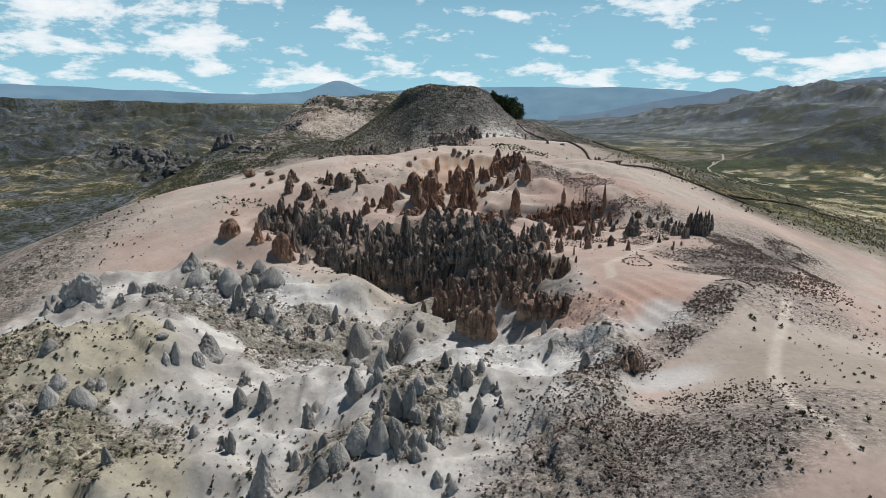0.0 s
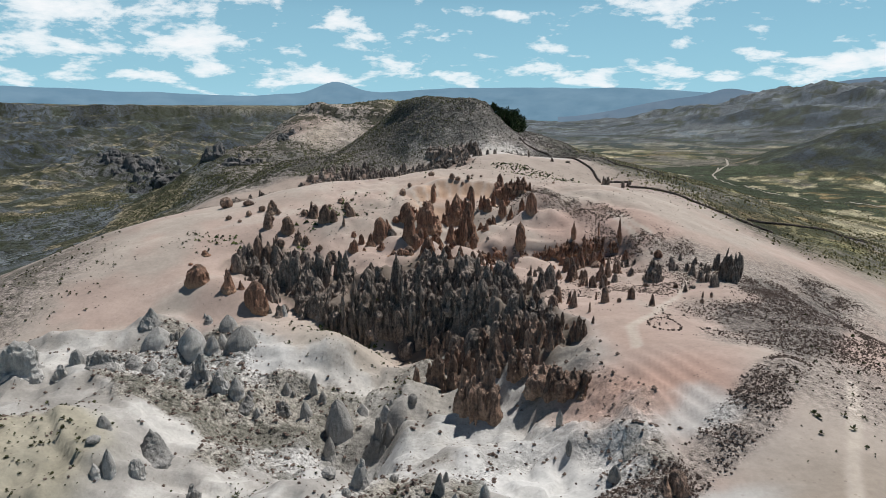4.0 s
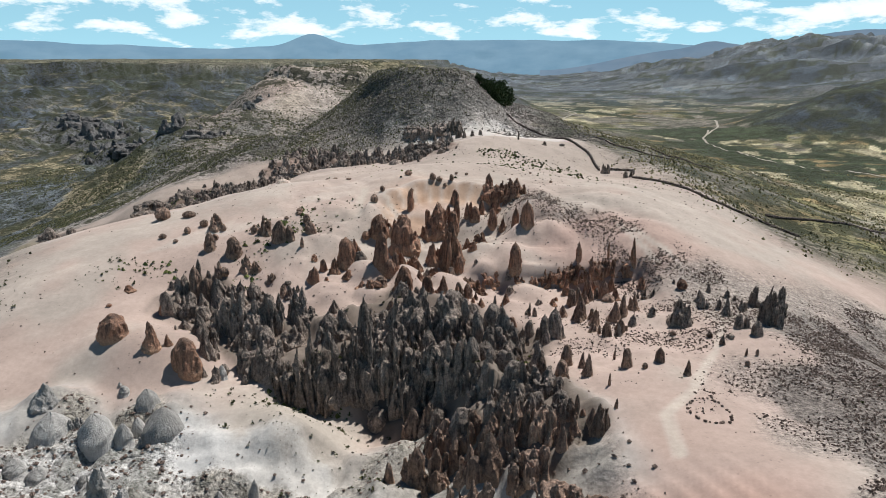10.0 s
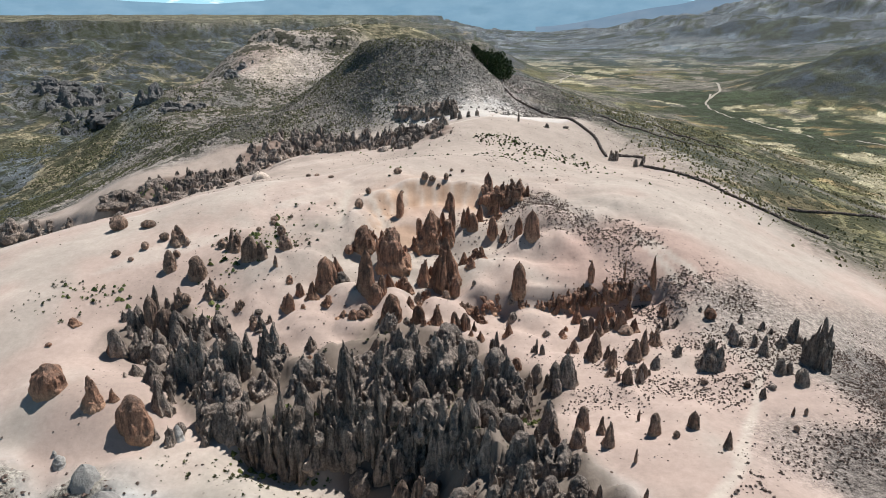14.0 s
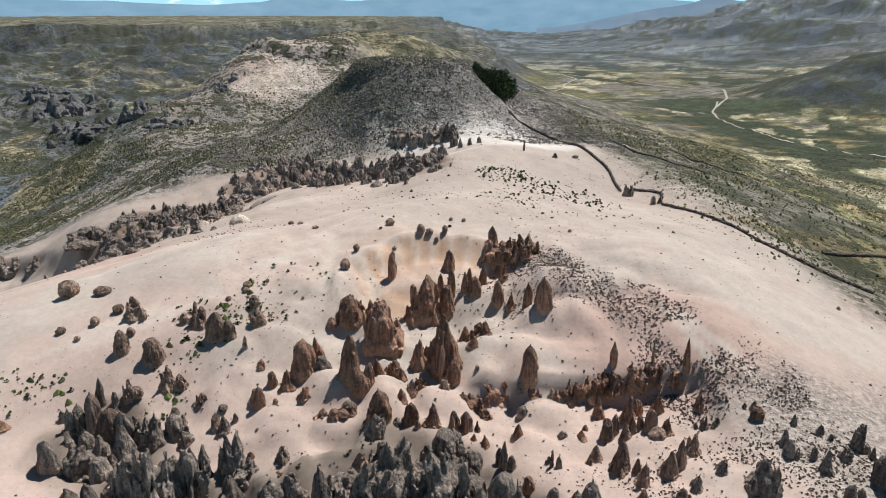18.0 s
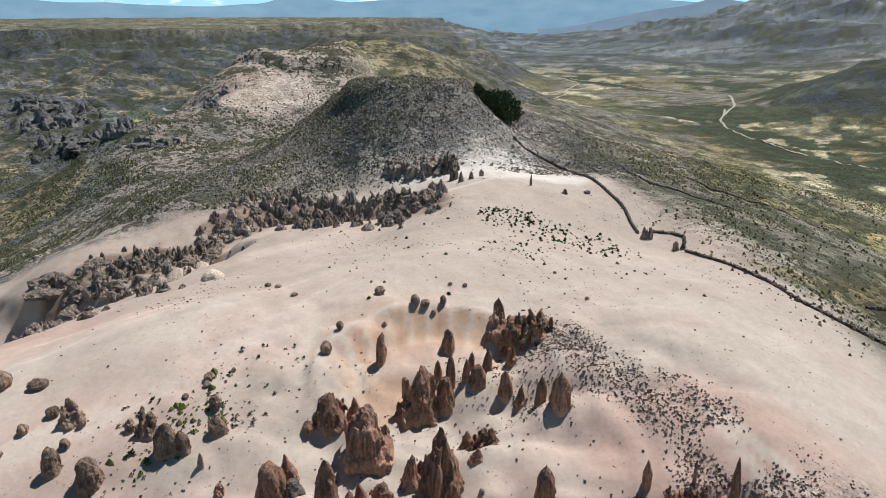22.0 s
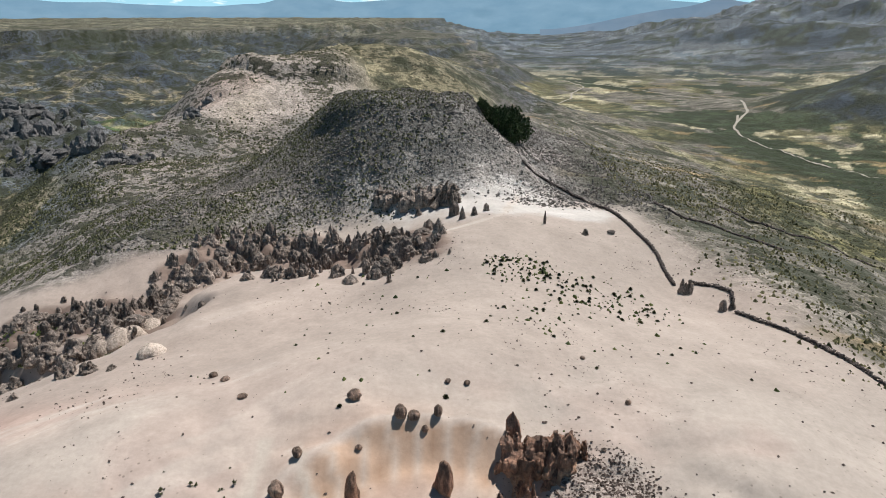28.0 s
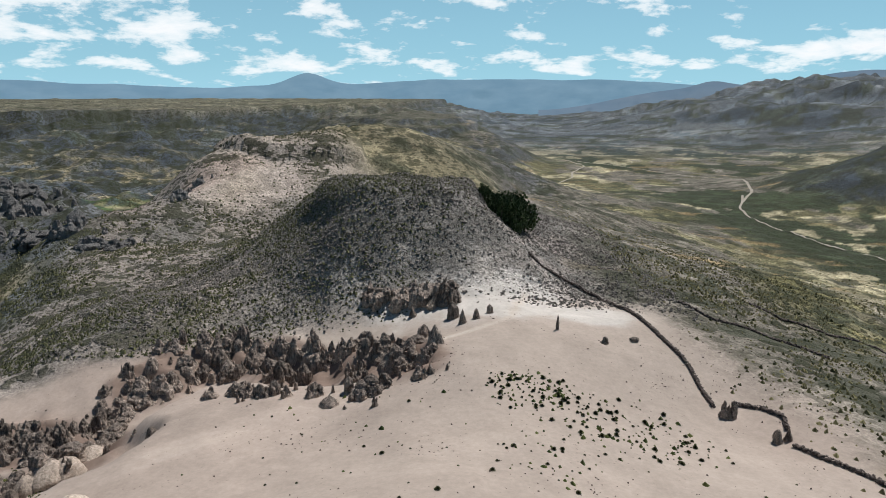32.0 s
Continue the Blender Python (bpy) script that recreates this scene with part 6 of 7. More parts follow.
for rows, color, group, share in ((EAST_CONES, "dark", "east cluster of hoodoos", 1.6), (FRONT_WALL, "brown", "columns before the canyon", 0.8), (MAIN_WALL, "dark", "columns of the canyon wall", 0.3), (WEST_CONES, "dark", "west cluster of hoodoos", 0.8), (UPPER, "red", "upper hoodoos", 0.8),
                                  (SADDLE_UP, "dark", "upper saddle hoodoos", 1.3), (SADDLE_MID, "dark", "middle saddle hoodoos", 0.8), (SADDLE_LOW, "dark", "lower saddle hoodoos", 1.2), (SADDLE_WALL, "dark", "saddle wall columns", 1.2), (CRAGS, "slate", "crags in the west valley", 2.5), (ASH_FRONT, "grey", "ash cones before the slope", 0.8), (ASH_WEST, "grey", "ash cones of the west mounds", 0.5), (EAST_BROWN, "brown", "cones east of the canyon", 0.5), (FAR_EAST, "dark", "east slope hoodoos", 0.5), (ASH_MID, "grey", "ash cones along the wash", 0.6)):
    for kind, x, y, tall, wide in rows:
        for _ in range(int(share + FILL.uniform())):
            if kind == "o":
                continue
            a, d = FILL.uniform(0, 6.28), wide * FILL.uniform(0.55, 2.3 if "saddle" in group else 1.0)
            size = FILL.uniform(0.3, 0.62)
            stand_rock(FILL.choice(["c", "k", "k", "b", "b"]), x + d * math.cos(a), y + d * math.sin(a), max(0.7, tall * size), max(0.7, min(wide, tall) * size * FILL.uniform(0.7, 1.1)), color, group, FILL)

# broken rock crowding the canyon
CROWD = np.random.default_rng(31)
for (line, wide), color, group, count in zip(ROCK_BEDS, ("dark", "dark", "dark", "dark"), ("hoodoos of the canyon", "hoodoos of the canyon", "crowded saddle hoodoos", "lower saddle crags"), (95, 34, 46, 30)):
    for _ in range(count):
        at = CROWD.uniform(0, len(line) - 1)
        k = int(at)
        x = line[k][0] + (line[k + 1][0] - line[k][0]) * (at - k) + CROWD.uniform(-0.85, 0.85) * wide
        y = line[k][1] + (line[k + 1][1] - line[k][1]) * (at - k) + CROWD.uniform(-0.85, 0.85) * wide
        tall = CROWD.uniform(2.2, 5.2) * (0.8 if y > 250 else 1.0)
        stand_rock(CROWD.choice(["k", "k", "c", "w", "b"]), x, y, tall, tall * CROWD.uniform(0.7, 1.15), color, group, CROWD)

# small cones between the west cluster and the hollow
MOUND = np.random.default_rng(23)
for k in range(46):
    x, y = MOUND.uniform(-40, 24), MOUND.uniform(174, 200)
    tall = 0.8 + 1.9 * MOUND.uniform() ** 2
    stand_rock(MOUND.choice(["c", "b", "k", "c"]), x, y, tall, tall * MOUND.uniform(0.85, 1.3), MOUND.choice(["brown", "red", "dark"]), "small cones among the rocks", MOUND)


# ---------- loose stones and plants ----------
def icosa(seed, rough=0.25):
    """A stone of twenty faces."""
    rng = np.random.default_rng(seed)
    g = (1 + 5**0.5) / 2
    v = np.array([(-1, g, 0), (1, g, 0), (-1, -g, 0), (1, -g, 0), (0, -1, g), (0, 1, g), (0, -1, -g), (0, 1, -g), (g, 0, -1), (g, 0, 1), (-g, 0, -1), (-g, 0, 1)], float)
    v = v / np.linalg.norm(v[0]) * 0.5 * (1 + rough * rng.uniform(-1, 1, (12, 1)))
    f = np.array([(0, 11, 5), (0, 5, 1), (0, 1, 7), (0, 7, 10), (0, 10, 11), (1, 5, 9), (5, 11, 4), (11, 10, 2), (10, 7, 6), (7, 1, 8), (3, 9, 4), (3, 4, 2), (3, 2, 6), (3, 6, 8), (3, 8, 9), (4, 9, 5), (2, 4, 11), (6, 2, 10), (8, 6, 7), (9, 8, 1)])
    return v, f


def tuft(seed, blades=26, upright=0.5):
    """A low bush: many small pointed leaves fanned out from its foot."""
    rng = np.random.default_rng(seed)
    verts, faces = [], []
    for i in range(blades):
        a, e = rng.uniform(0, 6.28), rng.uniform(0.05, 1.45)
        way = np.array([math.cos(a) * math.cos(e), math.sin(a) * math.cos(e), math.sin(e) * (0.6 + upright)])
        mid, end = way * rng.uniform(0.22, 0.36), way * rng.uniform(0.42, 0.56)
        side = np.cross(way, (0, 0, 1.0)) + rng.uniform(-0.3, 0.3, 3)
        side = side / (np.linalg.norm(side) + 1e-6) * rng.uniform(0.10, 0.17)
        n = len(verts)
        verts += [mid - side, mid + side, end, way * 0.08]
        faces += [(n, n + 1, n + 2), (n + 3, n + 1, n)]
    return np.array(verts), np.array(faces)


def scatter(name, templates, xs, ys, sizes, mat, label, category, sink=0.15, flat=0.7, seed=1):
    """Many small pieces of one kind, as one object."""
    rng = np.random.default_rng(seed)
    zs = height(xs, ys)
    verts, faces, n = [], [], 0
    pick = rng.integers(0, len(templates), len(xs))
    for k, (tv, tf) in enumerate(templates):
        w = np.where(pick == k)[0]
        if not len(w):
            continue
        a = rng.uniform(0, 6.28, len(w))[:, None]
        s = sizes[w][:, None]
        sx, sy, sz = s * rng.uniform(0.75, 1.25, (len(w), 1)), s * rng.uniform(0.75, 1.25, (len(w), 1)), s * flat * rng.uniform(0.7, 1.3, (len(w), 1))
        px, py, pz = tv[:, 0][None] * sx, tv[:, 1][None] * sy, tv[:, 2][None] * sz
        v = np.stack([px * np.cos(a) - py * np.sin(a) + xs[w][:, None], px * np.sin(a) + py * np.cos(a) + ys[w][:, None], pz + zs[w][:, None] + s * (0.5 * flat - sink if tv[:, 2].min() < -0.2 else -0.03)], -1)
        verts.append(v.reshape(-1, 3))
        faces.append((tf[None] + (np.arange(len(w)) * len(tv))[:, None, None]).reshape(-1, 3) + n)
        n += len(w) * len(tv)
    me = mesh_from(name, np.concatenate(verts), np.concatenate(faces), mat, False)
    return tagged(new(name, me), label, category, kind="stuff")


STONES = [icosa(k, 0.3) for k in range(8)]
PEBBLES = [(np.array([(0.5, 0, 0), (-0.5, 0.05, 0), (0, 0.5, 0), (0.05, -0.5, 0), (0, 0.1, 0.5), (0, 0, -0.5)]) * np.random.default_rng(k).uniform(0.75, 1.2, (6, 1)), np.array([(0, 2, 4), (2, 1, 4), (1, 3, 4), (3, 0, 4), (2, 0, 5), (1, 2, 5), (3, 1, 5), (0, 3, 5)])) for k in range(6)]
CUSHIONS = [(np.vstack([np.stack([np.cos(a), np.sin(a), 0 * a], 1) * np.random.default_rng(k).uniform(0.32, 0.6, (6, 1)), [[0.1, 0.05, 0.55], [-0.1, 0, 0.42]]]), np.array([(0, 1, 6), (1, 2, 6), (2, 3, 7), (3, 4, 7), (4, 5, 7), (5, 0, 6), (2, 7, 6), (6, 7, 5)])) for k, a in enumerate([np.linspace(0, 6.28, 6, endpoint=False)] * 6)]
LOW_TUFTS = [tuft(20 + k, 12) for k in range(6)]


def strewn(count, box, weight, seed):
    """Random places in a box, kept by a weight of 0 to 1."""
    rng = np.random.default_rng(seed)
    x, y = rng.uniform(box[0], box[1], count), rng.uniform(box[2], box[3], count)
    keep = rng.uniform(0, 1, count) < weight(x, y)
    return x[keep], y[keep]


def sizes_of(n, small, large, seed, power=3.0):
    return small + (large - small) * np.random.default_rng(seed).uniform(0, 1, n) ** power


def spot(x, y, cx, cy, rx, ry, turn=0.0, soft=0.4):
    a = radians(turn)
    u, v = ((x - cx) * math.cos(a) + (y - cy) * math.sin(a)) / rx, (-(x - cx) * math.sin(a) + (y - cy) * math.cos(a)) / ry
    return smooth(1 + soft, 1 - soft, np.hypot(u, v) + 0.5 * fbm(x, y, 14, 3, 81))


def rubble_weight(x, y):
    d, _ = to_line(x, y, [(20, 229), (27, 221), (36, 213), (46, 205), (54, 197)])
    w = 0.7 * smooth(7.5, 1.5, d + 5 * fbm(x, y, 10, 3, 86))
    w = np.maximum(w, 0.9 * spot(x, y, 43, 198, 8, 9, -30))
    for cx, cy, rx, ry, turn, much in ((44, 176, 16, 10, 10, 0.45), (70, 156, 14, 32, -27, 0.5), (88, 186, 12, 6, 30, 0.9), (23, 73, 16, 10, 8, 0.5),
                                       (24, 83, 18, 6, 6, 0.4), (22, 170, 12, 10, 0, 0.25), (50, 148, 12, 8, 30, 0.25), (12, 218, 10, 10, 0, 0.15), (56, 140, 8, 10, -20, 0.3), (62, 118, 12, 12, 0, 0.08)):
        w = np.maximum(w, much * spot(x, y, cx, cy, rx, ry, turn))
    d, _ = to_line(x, y, RUBBLE_BAND)
    w = np.maximum(w, smooth(4.2, 1.8, d + 1.5 * fbm(x, y, 9, 3, 84)))
    return w * smooth(-0.25, 0.25, fbm(x, y, 6, 3, 83) + 0.15)


def hill_weight(x, y):
    return (1 - 0.75 * np.exp(-(((x - 16) / 20) ** 2) - ((y - 345) / 12) ** 2)) * smooth(338, 350, y + 0.30 * np.clip(-x - 30, 0, 80) + 5 * fbm(x, y, 26, 4, 60)) * smooth(560, 470, y)


x, y = strewn(760000, (-10, 100, 55, 240), rubble_weight, 31)
scatter("rubble_stones", PEBBLES, x, y, sizes_of(len(x), 0.08, 0.52, 32, 4.0), RUBBLE_ROCK, "dark angular stones strewn over the slope", "rubble", seed=33)
x, y = strewn(110000, (-130, 70, 330, 470), lambda x, y: hill_weight(x, y) * (0.25 + 0.75 * smooth(-0.2, 0.3, fbm(x, y, 18, 3, 85))) * smooth(-140, -60, x), 34)
scatter("hill_stones", PEBBLES, x, y, sizes_of(len(x), 0.25, 1.2, 35, 3.5), SCREE_ROCK, "grey scree stones covering the steep hill", "scree", seed=36)
x, y = strewn(70000, (-100, 60, 50, 170), lambda x, y: white_ground(x, y) * (1 - 0.85 * np.exp(-((x - 4) / 26) ** 4 - ((y - 126) / 22) ** 4)) * (0.05 + 0.6 * smooth(-0.05, 0.2, fbm(x, y, 26, 4, 60) + 0.4 * fbm(x, y, 9, 4, 61))), 37)
scatter("ash_stones", PEBBLES, x, y, sizes_of(len(x), 0.12, 0.9, 38, 4.5), RUBBLE_ROCK, "small grey stones on the pale ash", "stones", seed=39)
x, y = strewn(15000, (-90, 80, 150, 335), lambda x, y: 0.06 + 0.7 * smooth(0.1, 0.5, fbm(x, y, 22, 3, 88)) + 0.6 * np.exp(-((x - 10) / 40) ** 2 - ((y - 185) / 28) ** 2), 40)
scatter("sand_pebbles", PEBBLES, x, y, sizes_of(len(x), 0.15, 0.55, 41), RUBBLE_ROCK, "scattered small dark stones on pink sand", "stones", seed=42)


def bush_weight(x, y):
    w = 0.9 * spot(x, y, -24, 76, 14, 12)
    for cx, cy, rx, ry, much in ((-60, 108, 14, 10, 0.9), (-48, 84, 20, 12, 0.9), (-70, 90, 14, 14, 0.8), (-30, 100, 10, 8, 0.5), (-8, 90, 8, 6, 0.5), (-66, 192, 7, 5, 0.8), (-37, 211, 10, 5, 1.0), (-66, 192, 9, 6, 0.7), (-8, 178, 10, 6, 0.35), (-2, 168, 8, 4, 0.6), (10, 158, 6, 6, 0.5), (-16, 142, 8, 9, 0.6), (-24, 152, 9, 7, 0.9), (-16, 158, 9, 4, 1.0), (-34, 158, 8, 4, 0.6), (-20, 118, 10, 8, 0.5), (66, 98, 22, 20, 0.35), (38, 70, 16, 10, 0.4), (70, 128, 18, 18, 0.2), (-100, 180, 14, 30, 0.4), (-28, 225, 9, 6, 0.4)):
        w = np.maximum(w, much * spot(x, y, cx, cy, rx, ry))
    return w


x, y = strewn(19000, (-115, 95, 55, 235), bush_weight, 43)
scatter("low_shrubs", LOW_TUFTS, x, y, sizes_of(len(x), 0.35, 1.3, 44), SHRUB_LEAF, "low dark scrub on the gravel slopes", "scrub", flat=1.0, seed=45)
def flank_weight(x, y):
    """Bands of scrub on the hill's top and its long west flank."""
    top = smooth(366, 388, y + 6 * fbm(x, y, 12, 3, 91)) * smooth(60, 34, np.abs(x + 8))
    bands = smooth(0.08, 0.2, fbm((x * 0.8 + y * 0.6) * 0.4, (y * 0.8 - 0.6 * x) * 1.2, 26, 3, 92)) * smooth(-24, -60, x)
    return hill_weight(x, y) * (0.34 - 0.26 * smooth(-25, -60, x) + 0.66 * np.maximum(top, bands)) * smooth(20, -10, x - 0.2 * (y - 380))


x, y = strewn(16000, (-200, 60, 330, 500), flank_weight, 46)
scatter("hill_shrubs", LOW_TUFTS, x, y, sizes_of(len(x), 0.6, 1.5, 47), SHRUB_LEAF, "dark green shrubs over the hill", "scrub", flat=0.65, seed=48)
x, y = strewn(170000, (-200, 60, 330, 500), flank_weight, 146)
scatter("hill_cushions", CUSHIONS, x, y, sizes_of(len(x), 0.35, 1.15, 147, 2.0), SHRUB_LEAF, "low dark cushion plants over the hill", "scrub", flat=1.0, seed=148)


def heath_weight(x, y):
    return smooth(58, 95, x + 12 * fbm(x, y, 30, 3, 73) - 0.25 * np.clip(300 - y, -90, 60)) * (0.15 + 0.85 * smooth(-0.15, 0.2, fbm(x, y * 1.4, 40, 4, 72))) * smooth(620, 300, y) * smooth(210, 250, y)


x, y = strewn(90000, (60, 340, 215, 620), heath_weight, 149)
scatter("heath_cushions", CUSHIONS, x, y, sizes_of(len(x), 0.4, 1.4, 150, 2.4), HEATH_LEAF, "olive and straw heath tussocks on the valley slope", "scrub", flat=1.1, seed=151)
x, y = strewn(9000, (60, 330, 250, 720), lambda x, y: smooth(78, 130, x) * smooth(-0.05, 0.3, fbm(x, y * 1.6, 34, 4, 72)), 49)
scatter("valley_shrubs", LOW_TUFTS, x, y, sizes_of(len(x), 0.6, 2.2, 50), GREEN_LEAF, "olive heath bushes on the valley slope", "scrub", flat=0.5, seed=51)
x, y = strewn(52000, (-330, -60, 420, 860), lambda x, y: (0.06 + 0.94 * smooth(0.0, 0.2, fbm(x, y, 40, 4, 93))) * (1 - 0.86 * np.exp(-((x + 108) / 42) ** 4 - ((y - 575) / 46) ** 4)) * (1 - 0.85 * np.exp(-((x + 158) / 30) ** 4 - ((y - 550) / 52) ** 4)), 152)
scatter("flank_cushions", CUSHIONS, x, y, sizes_of(len(x), 0.6, 1.9, 153, 2.0), SHRUB_LEAF, "dark low bushes on the west slopes", "scrub", flat=1.0, seed=154)
x, y = strewn(9000, (-260, -60, 420, 820), lambda x, y: smooth(-0.1, 0.3, fbm(x, y, 40, 4, 93)) * (1 - 0.9 * np.exp(-((x + 108) / 46) ** 4 - ((y - 575) / 46) ** 4)), 52)
scatter("butte_shrubs", LOW_TUFTS, x, y, sizes_of(len(x), 0.8, 1.8, 53), SHRUB_LEAF, "dark shrubs round the butte", "scrub", flat=0.8, seed=54)

x, y = strewn(2600, (-125, -50, 262, 312), lambda x, y: np.maximum(0.9 * spot(x, y, -100, 281, 10, 7), np.maximum(0.5 * spot(x, y, -70, 291, 8, 7), 0.12 * spot(x, y, -84, 283, 24, 12))), 155)
scatter("gully_shrubs", LOW_TUFTS, x, y, sizes_of(len(x), 0.6, 2.0, 156), GREEN_LEAF, "green shrubs on the gully floor", "scrub", flat=0.9, seed=157)

def green_weight(x, y):
    w = 0 * x
    for cx, cy, rx, ry, much in ((-35, 209.5, 5, 3.5, 0.9), (-41, 204, 5, 4, 0.5), (-42, 196, 4, 4, 0.3), (-30, 219, 7, 4, 0.12), (-45, 191, 4, 3, 0.4), (-27, 163, 4, 3, 0.9), (-20, 164, 6, 3, 0.9), (-4, 163, 5, 3, 0.6), (2, 170, 5, 3, 0.5), (12, 164, 4, 3, 0.5), (-62, 194, 6, 3, 0.5), (-95, 302, 9, 5, 0.9)):
        w = np.maximum(w, much * spot(x, y, cx, cy, rx, ry))
    return w


x, y = strewn(30000, (-110, 25, 150, 312), green_weight, 158)
scatter("green_shrubs", LOW_TUFTS + CUSHIONS, x, y, sizes_of(len(x), 0.5, 1.7, 159), GREEN_LEAF, "fresh green shrubs between the rocks", "scrub", flat=0.9, seed=160)

# single shrubs on the sand of the saddle, each one a thing
SHRUB_MESHES = [mesh_from("shrub", *tuft(60 + k, 90), SHRUB_LEAF, False) for k in range(6)]
rng = np.random.default_rng(12)


def saddle_weight(x, y):
    return np.maximum(np.maximum(0.5 * spot(x, y, 19, 296, 7, 6, 10), 0.17 * spot(x, y, 34, 288, 15, 8, -15)), np.maximum(0.06 * spot(x, y, 20, 274, 10, 9), 0.008 * spot(x, y, 8, 272, 44, 30)))


x, y = strewn(26000, (-45, 60, 235, 325), saddle_weight, 55)
z = height(x, y)
for k in range(min(len(x), 295)):
    ob = new("shrub", SHRUB_MESHES[k % 6])
    size = 0.42 + 0.85 * rng.uniform() ** 2.6
    ob.matrix_world = pose(x[k], y[k], z[k] - 0.04, 0, 0, rng.uniform(0, 360)) @ Matrix.Diagonal((size, size, size * 0.85, 1))
    tagged(ob, "small dark round shrub on bare pink sand", "shrub", "shrubs on the saddle")


scatter("saddle_scrub", CUSHIONS, x[295:], y[295:], sizes_of(len(x) - 295, 0.4, 1.2, 161), GREEN_LEAF, "small green cushion plants on the saddle", "scrub", flat=1.0, seed=162)


# ---------- trees ----------
def part(name, verts, faces, mat, parent, label="", smooth_shade=False):
    ob = new(name, mesh_from(name, verts, faces, mat, smooth_shade))
    ob.parent = parent
    return tagged(ob, label)


def limb(start, end, r0, r1, sides=7, rings=5, bend=0.06, seed=0):
    """A tapered, slightly bent branch."""
    rng = np.random.default_rng(seed)
    start, end = np.array(start, float), np.array(end, float)
    way = end - start
    side = np.cross(way, (0.3, 0.2, 1.0))
    side = side / np.linalg.norm(side)
    other = np.cross(way, side)
    other = other / np.linalg.norm(other)
    sway = rng.uniform(-1, 1, 2) * bend * np.linalg.norm(way)
    rows = []
    for s in np.linspace(0, 1, rings):
        mid = start + way * s + (side * sway[0] + other * sway[1]) * math.sin(math.pi * s)
        r = r0 + (r1 - r0) * s
        rows += [mid + r * (side * math.cos(a) + other * math.sin(a)) for a in np.linspace(0, 2 * math.pi, sides, endpoint=False)]
    rows.append(end)
    return np.array(rows), np.array(fan_faces(rings, sides))


def conifer(seed, tall, wide):
    """A full-crowned cypress: trunk, limbs and a crown of many small sprays."""
    rng = np.random.default_rng(seed)
    tree = new("cypress_tree")
    part("trunk", *limb((0, 0, -0.6), (rng.uniform(-0.3, 0.3), rng.uniform(-0.3, 0.3), tall * 0.8), 0.32, 0.06, 9, 8, 0.02, seed), BARK, tree)
    verts, faces, n = [], [], 0
    centres = []
    for k in range(9):
        a, h = rng.uniform(0, 6.28), tall * (0.16 + 0.09 * k)
        reach = wide * 0.5 * math.sin(math.pi * min(0.95, 0.25 + 0.08 * k)) * rng.uniform(0.75, 1.1)
        end = (reach * math.cos(a), reach * math.sin(a), h + 0.10 * tall)
        part("limb", *limb((0, 0, h), end, 0.10, 0.03, 6, 4, 0.08, seed + k), BARK, tree)
        centres.append((*end, rng.uniform(0.16, 0.24) * wide))
    for k in range(26):
        s = rng.uniform(0.08, 1.0)
        r = wide * 0.5 * (math.sin(math.pi * (0.16 + 0.80 * s)) ** 0.7) * rng.uniform(0.45, 1.0)
        a = rng.uniform(0, 6.28)
        centres.append((r * math.cos(a), r * math.sin(a), s * tall * 0.95, rng.uniform(0.14, 0.24) * wide))
    for cx, cy, cz, cr in centres:
        for _ in range(34):
            d = rng.normal(size=3)
            d = d / np.linalg.norm(d)
            at = np.array((cx, cy, cz)) + d * cr * rng.uniform(0.55, 1.05) * (1, 1, 1.25)
            up = d * 0.5 + np.array((0, 0, 0.9)) + rng.uniform(-0.4, 0.4, 3)
            up = up / np.linalg.norm(up) * rng.uniform(0.35, 0.7)
            side = np.cross(up, d + rng.uniform(-0.5, 0.5, 3))
            side = side / (np.linalg.norm(side) + 1e-6) * rng.uniform(0.14, 0.28)
            verts += [at - side, at + side, at + up + 0.4 * side, at + 0.8 * up - 0.8 * side]
            faces += [(n, n + 1, n + 2), (n, n + 2, n + 3)]
            n += 4
    part("crown", verts, faces, PINE_LEAF, tree, "dense dark green crown of fine sprays")
    return tagged(tree, "tall dark cypress in a clump on the hill's shoulder", "tree", "clump of cypresses")


trees = [conifer(3, 7.4, 5.8), conifer(8, 7.0, 5.5), conifer(14, 8.0, 6.0)]
for k, (x, y, size) in enumerate(((17, 391, 0.6), (18, 395, 0.75), (20.5, 389, 0.85), (23, 391, 1.15), (25.5, 392, 1.3), (28.5, 394, 1.35), (20.5, 398, 0.9), (23.5, 397, 1.15), (31, 397, 1.2), (27.5, 400, 1.3), (22.5, 387, 0.9), (27, 388.5, 1.15))):
    first = trees[k % 3]
    m = pose(x, y, ground_at(x, y) - 0.15, 0, 0, 67 * k)
    if k < 3:
        first.matrix_world = m @ Matrix.Diagonal((size, size, size, 1))
    else:
        other = copy_thing(first, m)
        other.scale = (size * 1.02, size * 0.97, size)


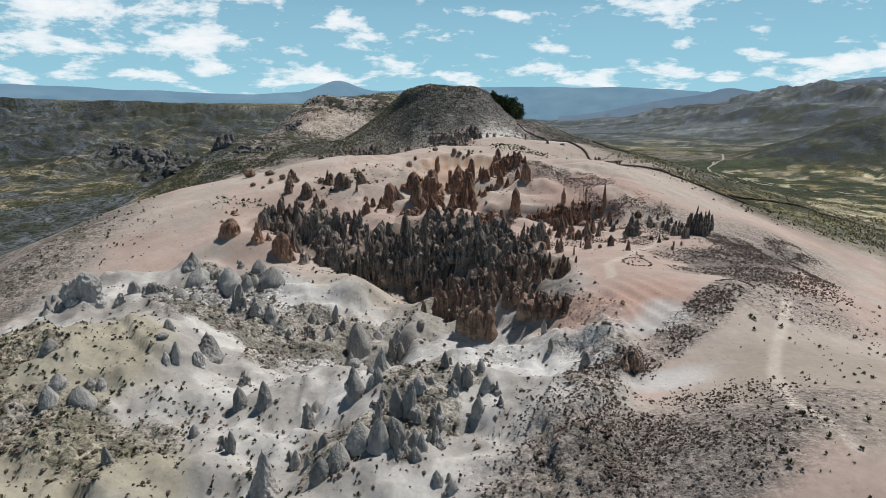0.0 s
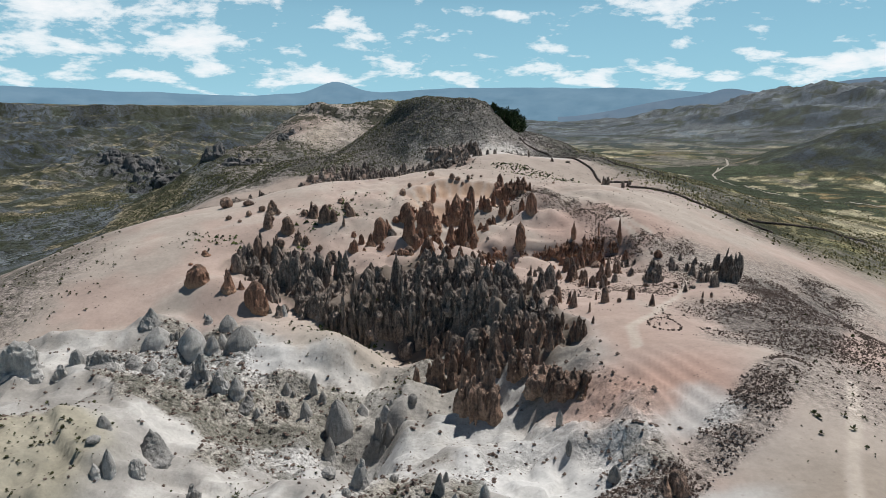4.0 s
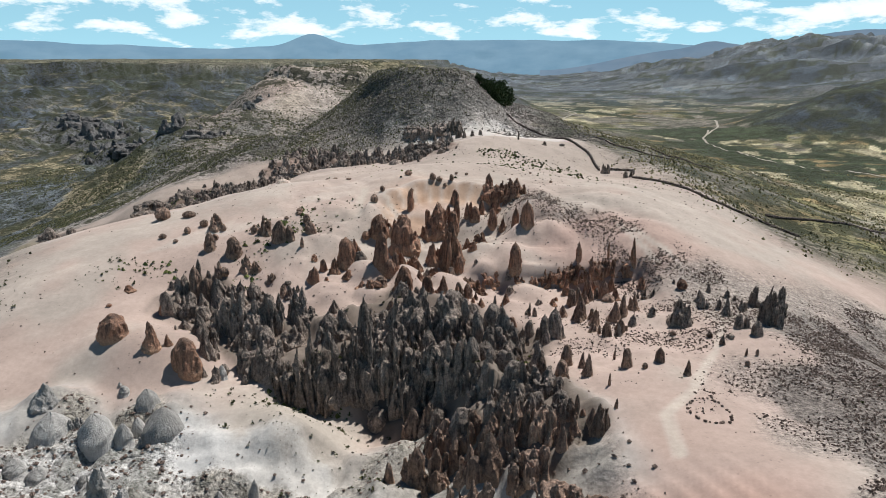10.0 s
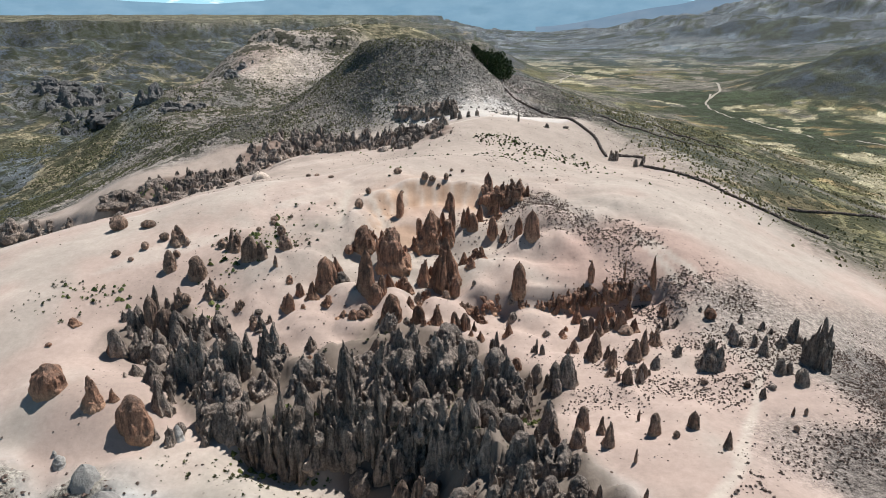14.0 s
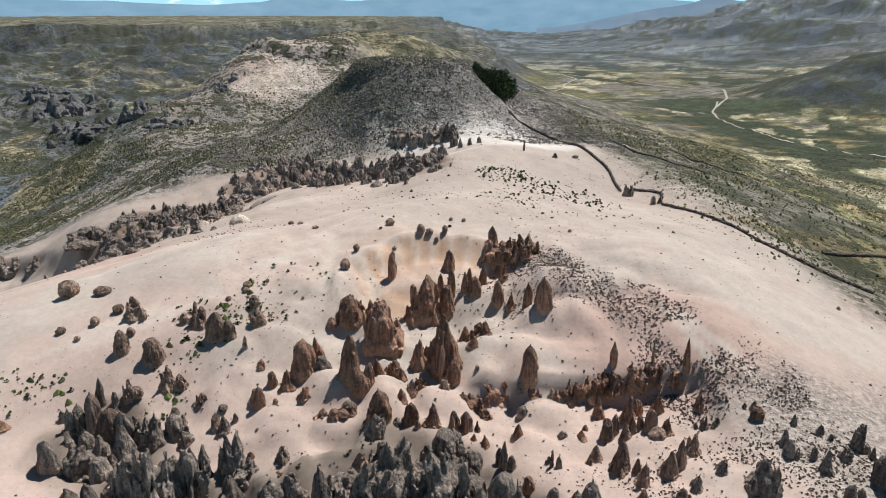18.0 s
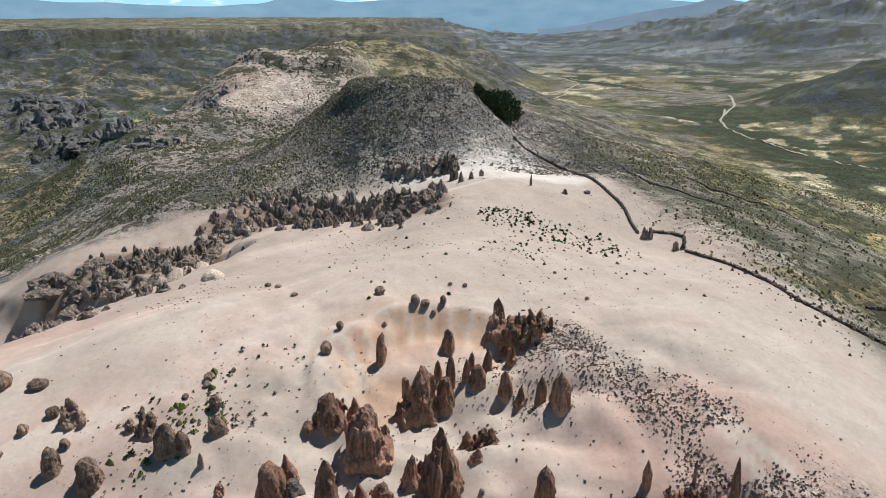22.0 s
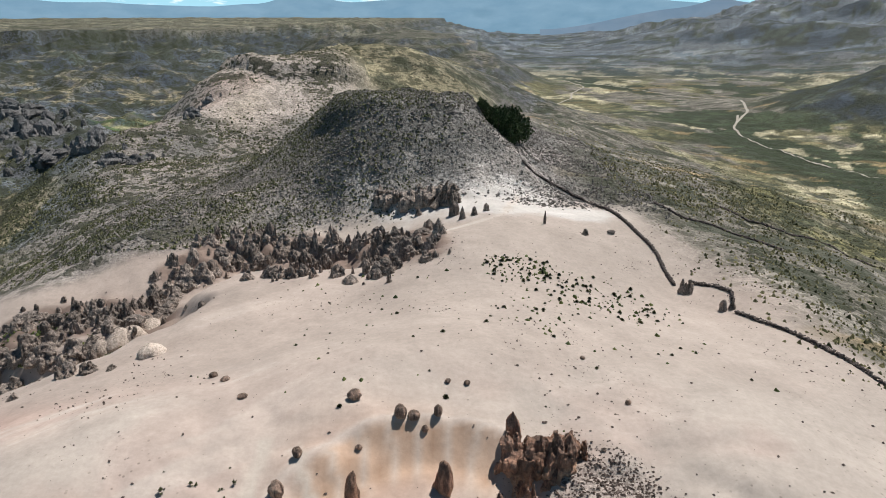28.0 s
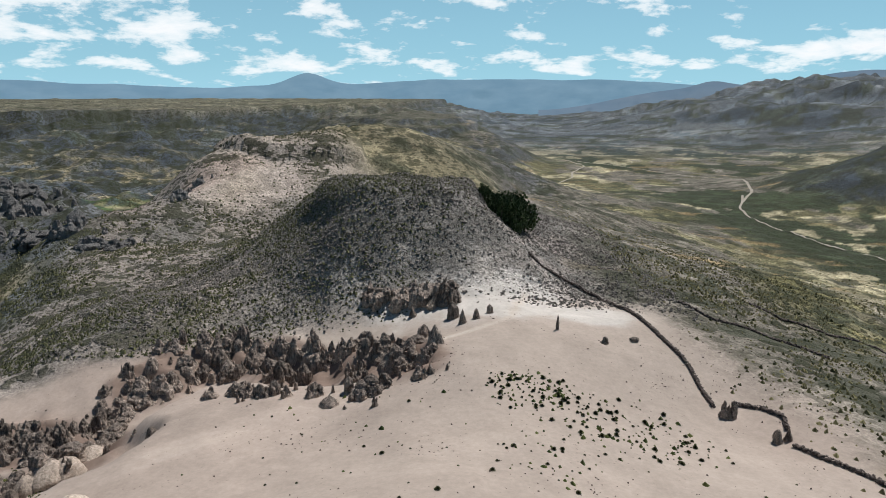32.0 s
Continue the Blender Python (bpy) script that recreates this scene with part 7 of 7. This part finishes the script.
# ---------- dry-stone walls ----------
def stone_wall(line, tall, thick, seed, label):
    """A field wall laid from rough stones along a bent line, following the ground."""
    rng = np.random.default_rng(seed)
    verts, faces, n = [], [], 0
    for (ax, ay), (bx, by) in zip(line, line[1:]):
        length = math.hypot(bx - ax, by - ay)
        steps = max(2, int(length / 0.34))
        along = (np.arange(steps) + rng.uniform(0.2, 0.8, steps)) / steps
        xs, ys = ax + (bx - ax) * along, ay + (by - ay) * along
        for x, y, z in zip(xs, ys, height(xs, ys)):
            for level in range(2):
                for across in (-0.5, 0.5):
                    v, f = STONES[int(rng.integers(0, 8))]
                    size = rng.uniform(0.28, 0.72) * np.array((1.15, 1.15, 0.8)) * (1 - 0.12 * level)
                    nx, ny = -(by - ay) / length, (bx - ax) / length
                    at = np.array((x + nx * across * thick * (1 - 0.2 * level) + rng.uniform(-0.08, 0.08), y + ny * across * thick * (1 - 0.2 * level) + rng.uniform(-0.08, 0.08), z + 0.15 + level * tall * rng.uniform(0.25, 0.55) + rng.uniform(-0.06, 0.1)))
                    verts.append(v * size + at)
                    faces.append(f + n)
                    n += len(v)
    me = mesh_from("dry_stone_wall", np.concatenate(verts), np.concatenate(faces), WALL_STONE, False)
    return tagged(new("dry_stone_wall", me), label, "stone wall", "field walls", kind="structure")


stone_wall([(29, 371), (34.5, 369), (38.5, 365.5), (46, 358), (50, 346), (52.5, 333), (54, 324), (56.5, 315), (56.7, 309), (57.2, 303)], 1.0, 0.4, 1, "long dark dry-stone wall curving down the saddle")
stone_wall([(61.6, 304), (66, 302), (68.3, 297.5), (66.8, 293)], 1.0, 0.4, 2, "short bent stretch of dark dry-stone wall")
stone_wall([(65.5, 288), (68, 283.5), (72.5, 277), (78, 267), (82, 258.5), (91.5, 250.5), (103, 246)], 0.9, 0.4, 3, "dark dry-stone wall along the sand ridge")
stone_wall([(107, 276), (119, 279.5), (134, 283), (171, 305)], 0.8, 0.35, 4, "low dark dry-stone wall across the heath")
stone_wall([(66, 352), (74, 345), (83, 343), (96, 331)], 0.6, 0.35, 5, "tumbled low stone bank on the heath slope")
stone_wall([(95, 372), (110, 362), (128, 365), (150, 352)], 0.6, 0.35, 6, "tumbled low stone bank on the heath slope")

# ---------- a ring of stones laid on the slope ----------
ring = new("stone_ring")
ring.matrix_world = pose(37.2, 141.4, ground_at(37.2, 141.4), 0, 0, 0)
ring_rng = np.random.default_rng(77)
ring_meshes = [mesh_from("stone", *icosa(40 + k, 0.3), RUBBLE_ROCK, False) for k in range(4)]
for k in range(26):
    a, r = 2 * math.pi * (k + ring_rng.uniform(-0.3, 0.3)) / 26, 2.9 + ring_rng.uniform(-0.2, 0.2)
    stone = new("stone", ring_meshes[k % 4])
    stone.parent = ring
    size = ring_rng.uniform(0.3, 0.6)
    stone.matrix_local = pose(r * math.cos(a), 1.1 * r * math.sin(a), ground_at(37.2 + r * math.cos(a), 141.4 + 1.1 * r * math.sin(a)) - ground_at(37.2, 141.4) + 0.1, 0, 0, 40 * k) @ Matrix.Diagonal((size, size, 0.7 * size, 1))
tagged(ring, "ring of dark stones laid out on pale sand", "stone circle")

# ---------- roads in the valley ----------
ROAD_DIRT = plain_material("road_dirt", (0.24, 0.215, 0.175), (0.33, 0.295, 0.24), 0.2)


def road_strip(name, line, wide, label):
    """A dirt road laid on the ground along a smooth line."""
    pts = np.array(line, float)
    t = np.arange(len(pts))
    s = np.linspace(0, len(pts) - 1, 24 * (len(pts) - 1))
    x, y = np.interp(s, t, pts[:, 0]), np.interp(s, t, pts[:, 1])
    for _ in range(10):
        x[1:-1], y[1:-1] = (x[:-2] + x[1:-1] + x[2:]) / 3, (y[:-2] + y[1:-1] + y[2:]) / 3
    dx, dy = np.gradient(x), np.gradient(y)
    n = np.hypot(dx, dy)
    rows = []
    for side in (-1, -0.33, 0.33, 1):
        px, py = x - dy / n * side * wide / 2, y + dx / n * side * wide / 2
        rows.append(np.stack([px, py, height(px, py) + 0.6], 1))
    me = mesh_from(name, np.concatenate(rows), grid_faces(4, len(s)), ROAD_DIRT)
    return tagged(new(name, me), label, "road", kind="structure")


road_strip("road_valley", [(330, 905), (316, 872), (300, 842), (284, 785), (286, 748), (287, 715), (290, 686), (297, 652), (318, 615), (360, 560)], 2.3, "pale dirt road winding through the valley")
road_strip("road_valley_branch", [(316, 872), (350, 925), (394, 1050), (390, 1120), (335, 1290), (250, 1420)], 2.8, "pale dirt road branching across the valley")
road_strip("road_west", [(-420, 890), (-366, 925), (-318, 912), (-280, 880)], 3.0, "pale dirt road beside the green fields")
road_strip("road_track", [(150, 1050), (190, 1130), (205, 1215), (250, 1330), (235, 1450)], 2.6, "faint pale track on the far slope")
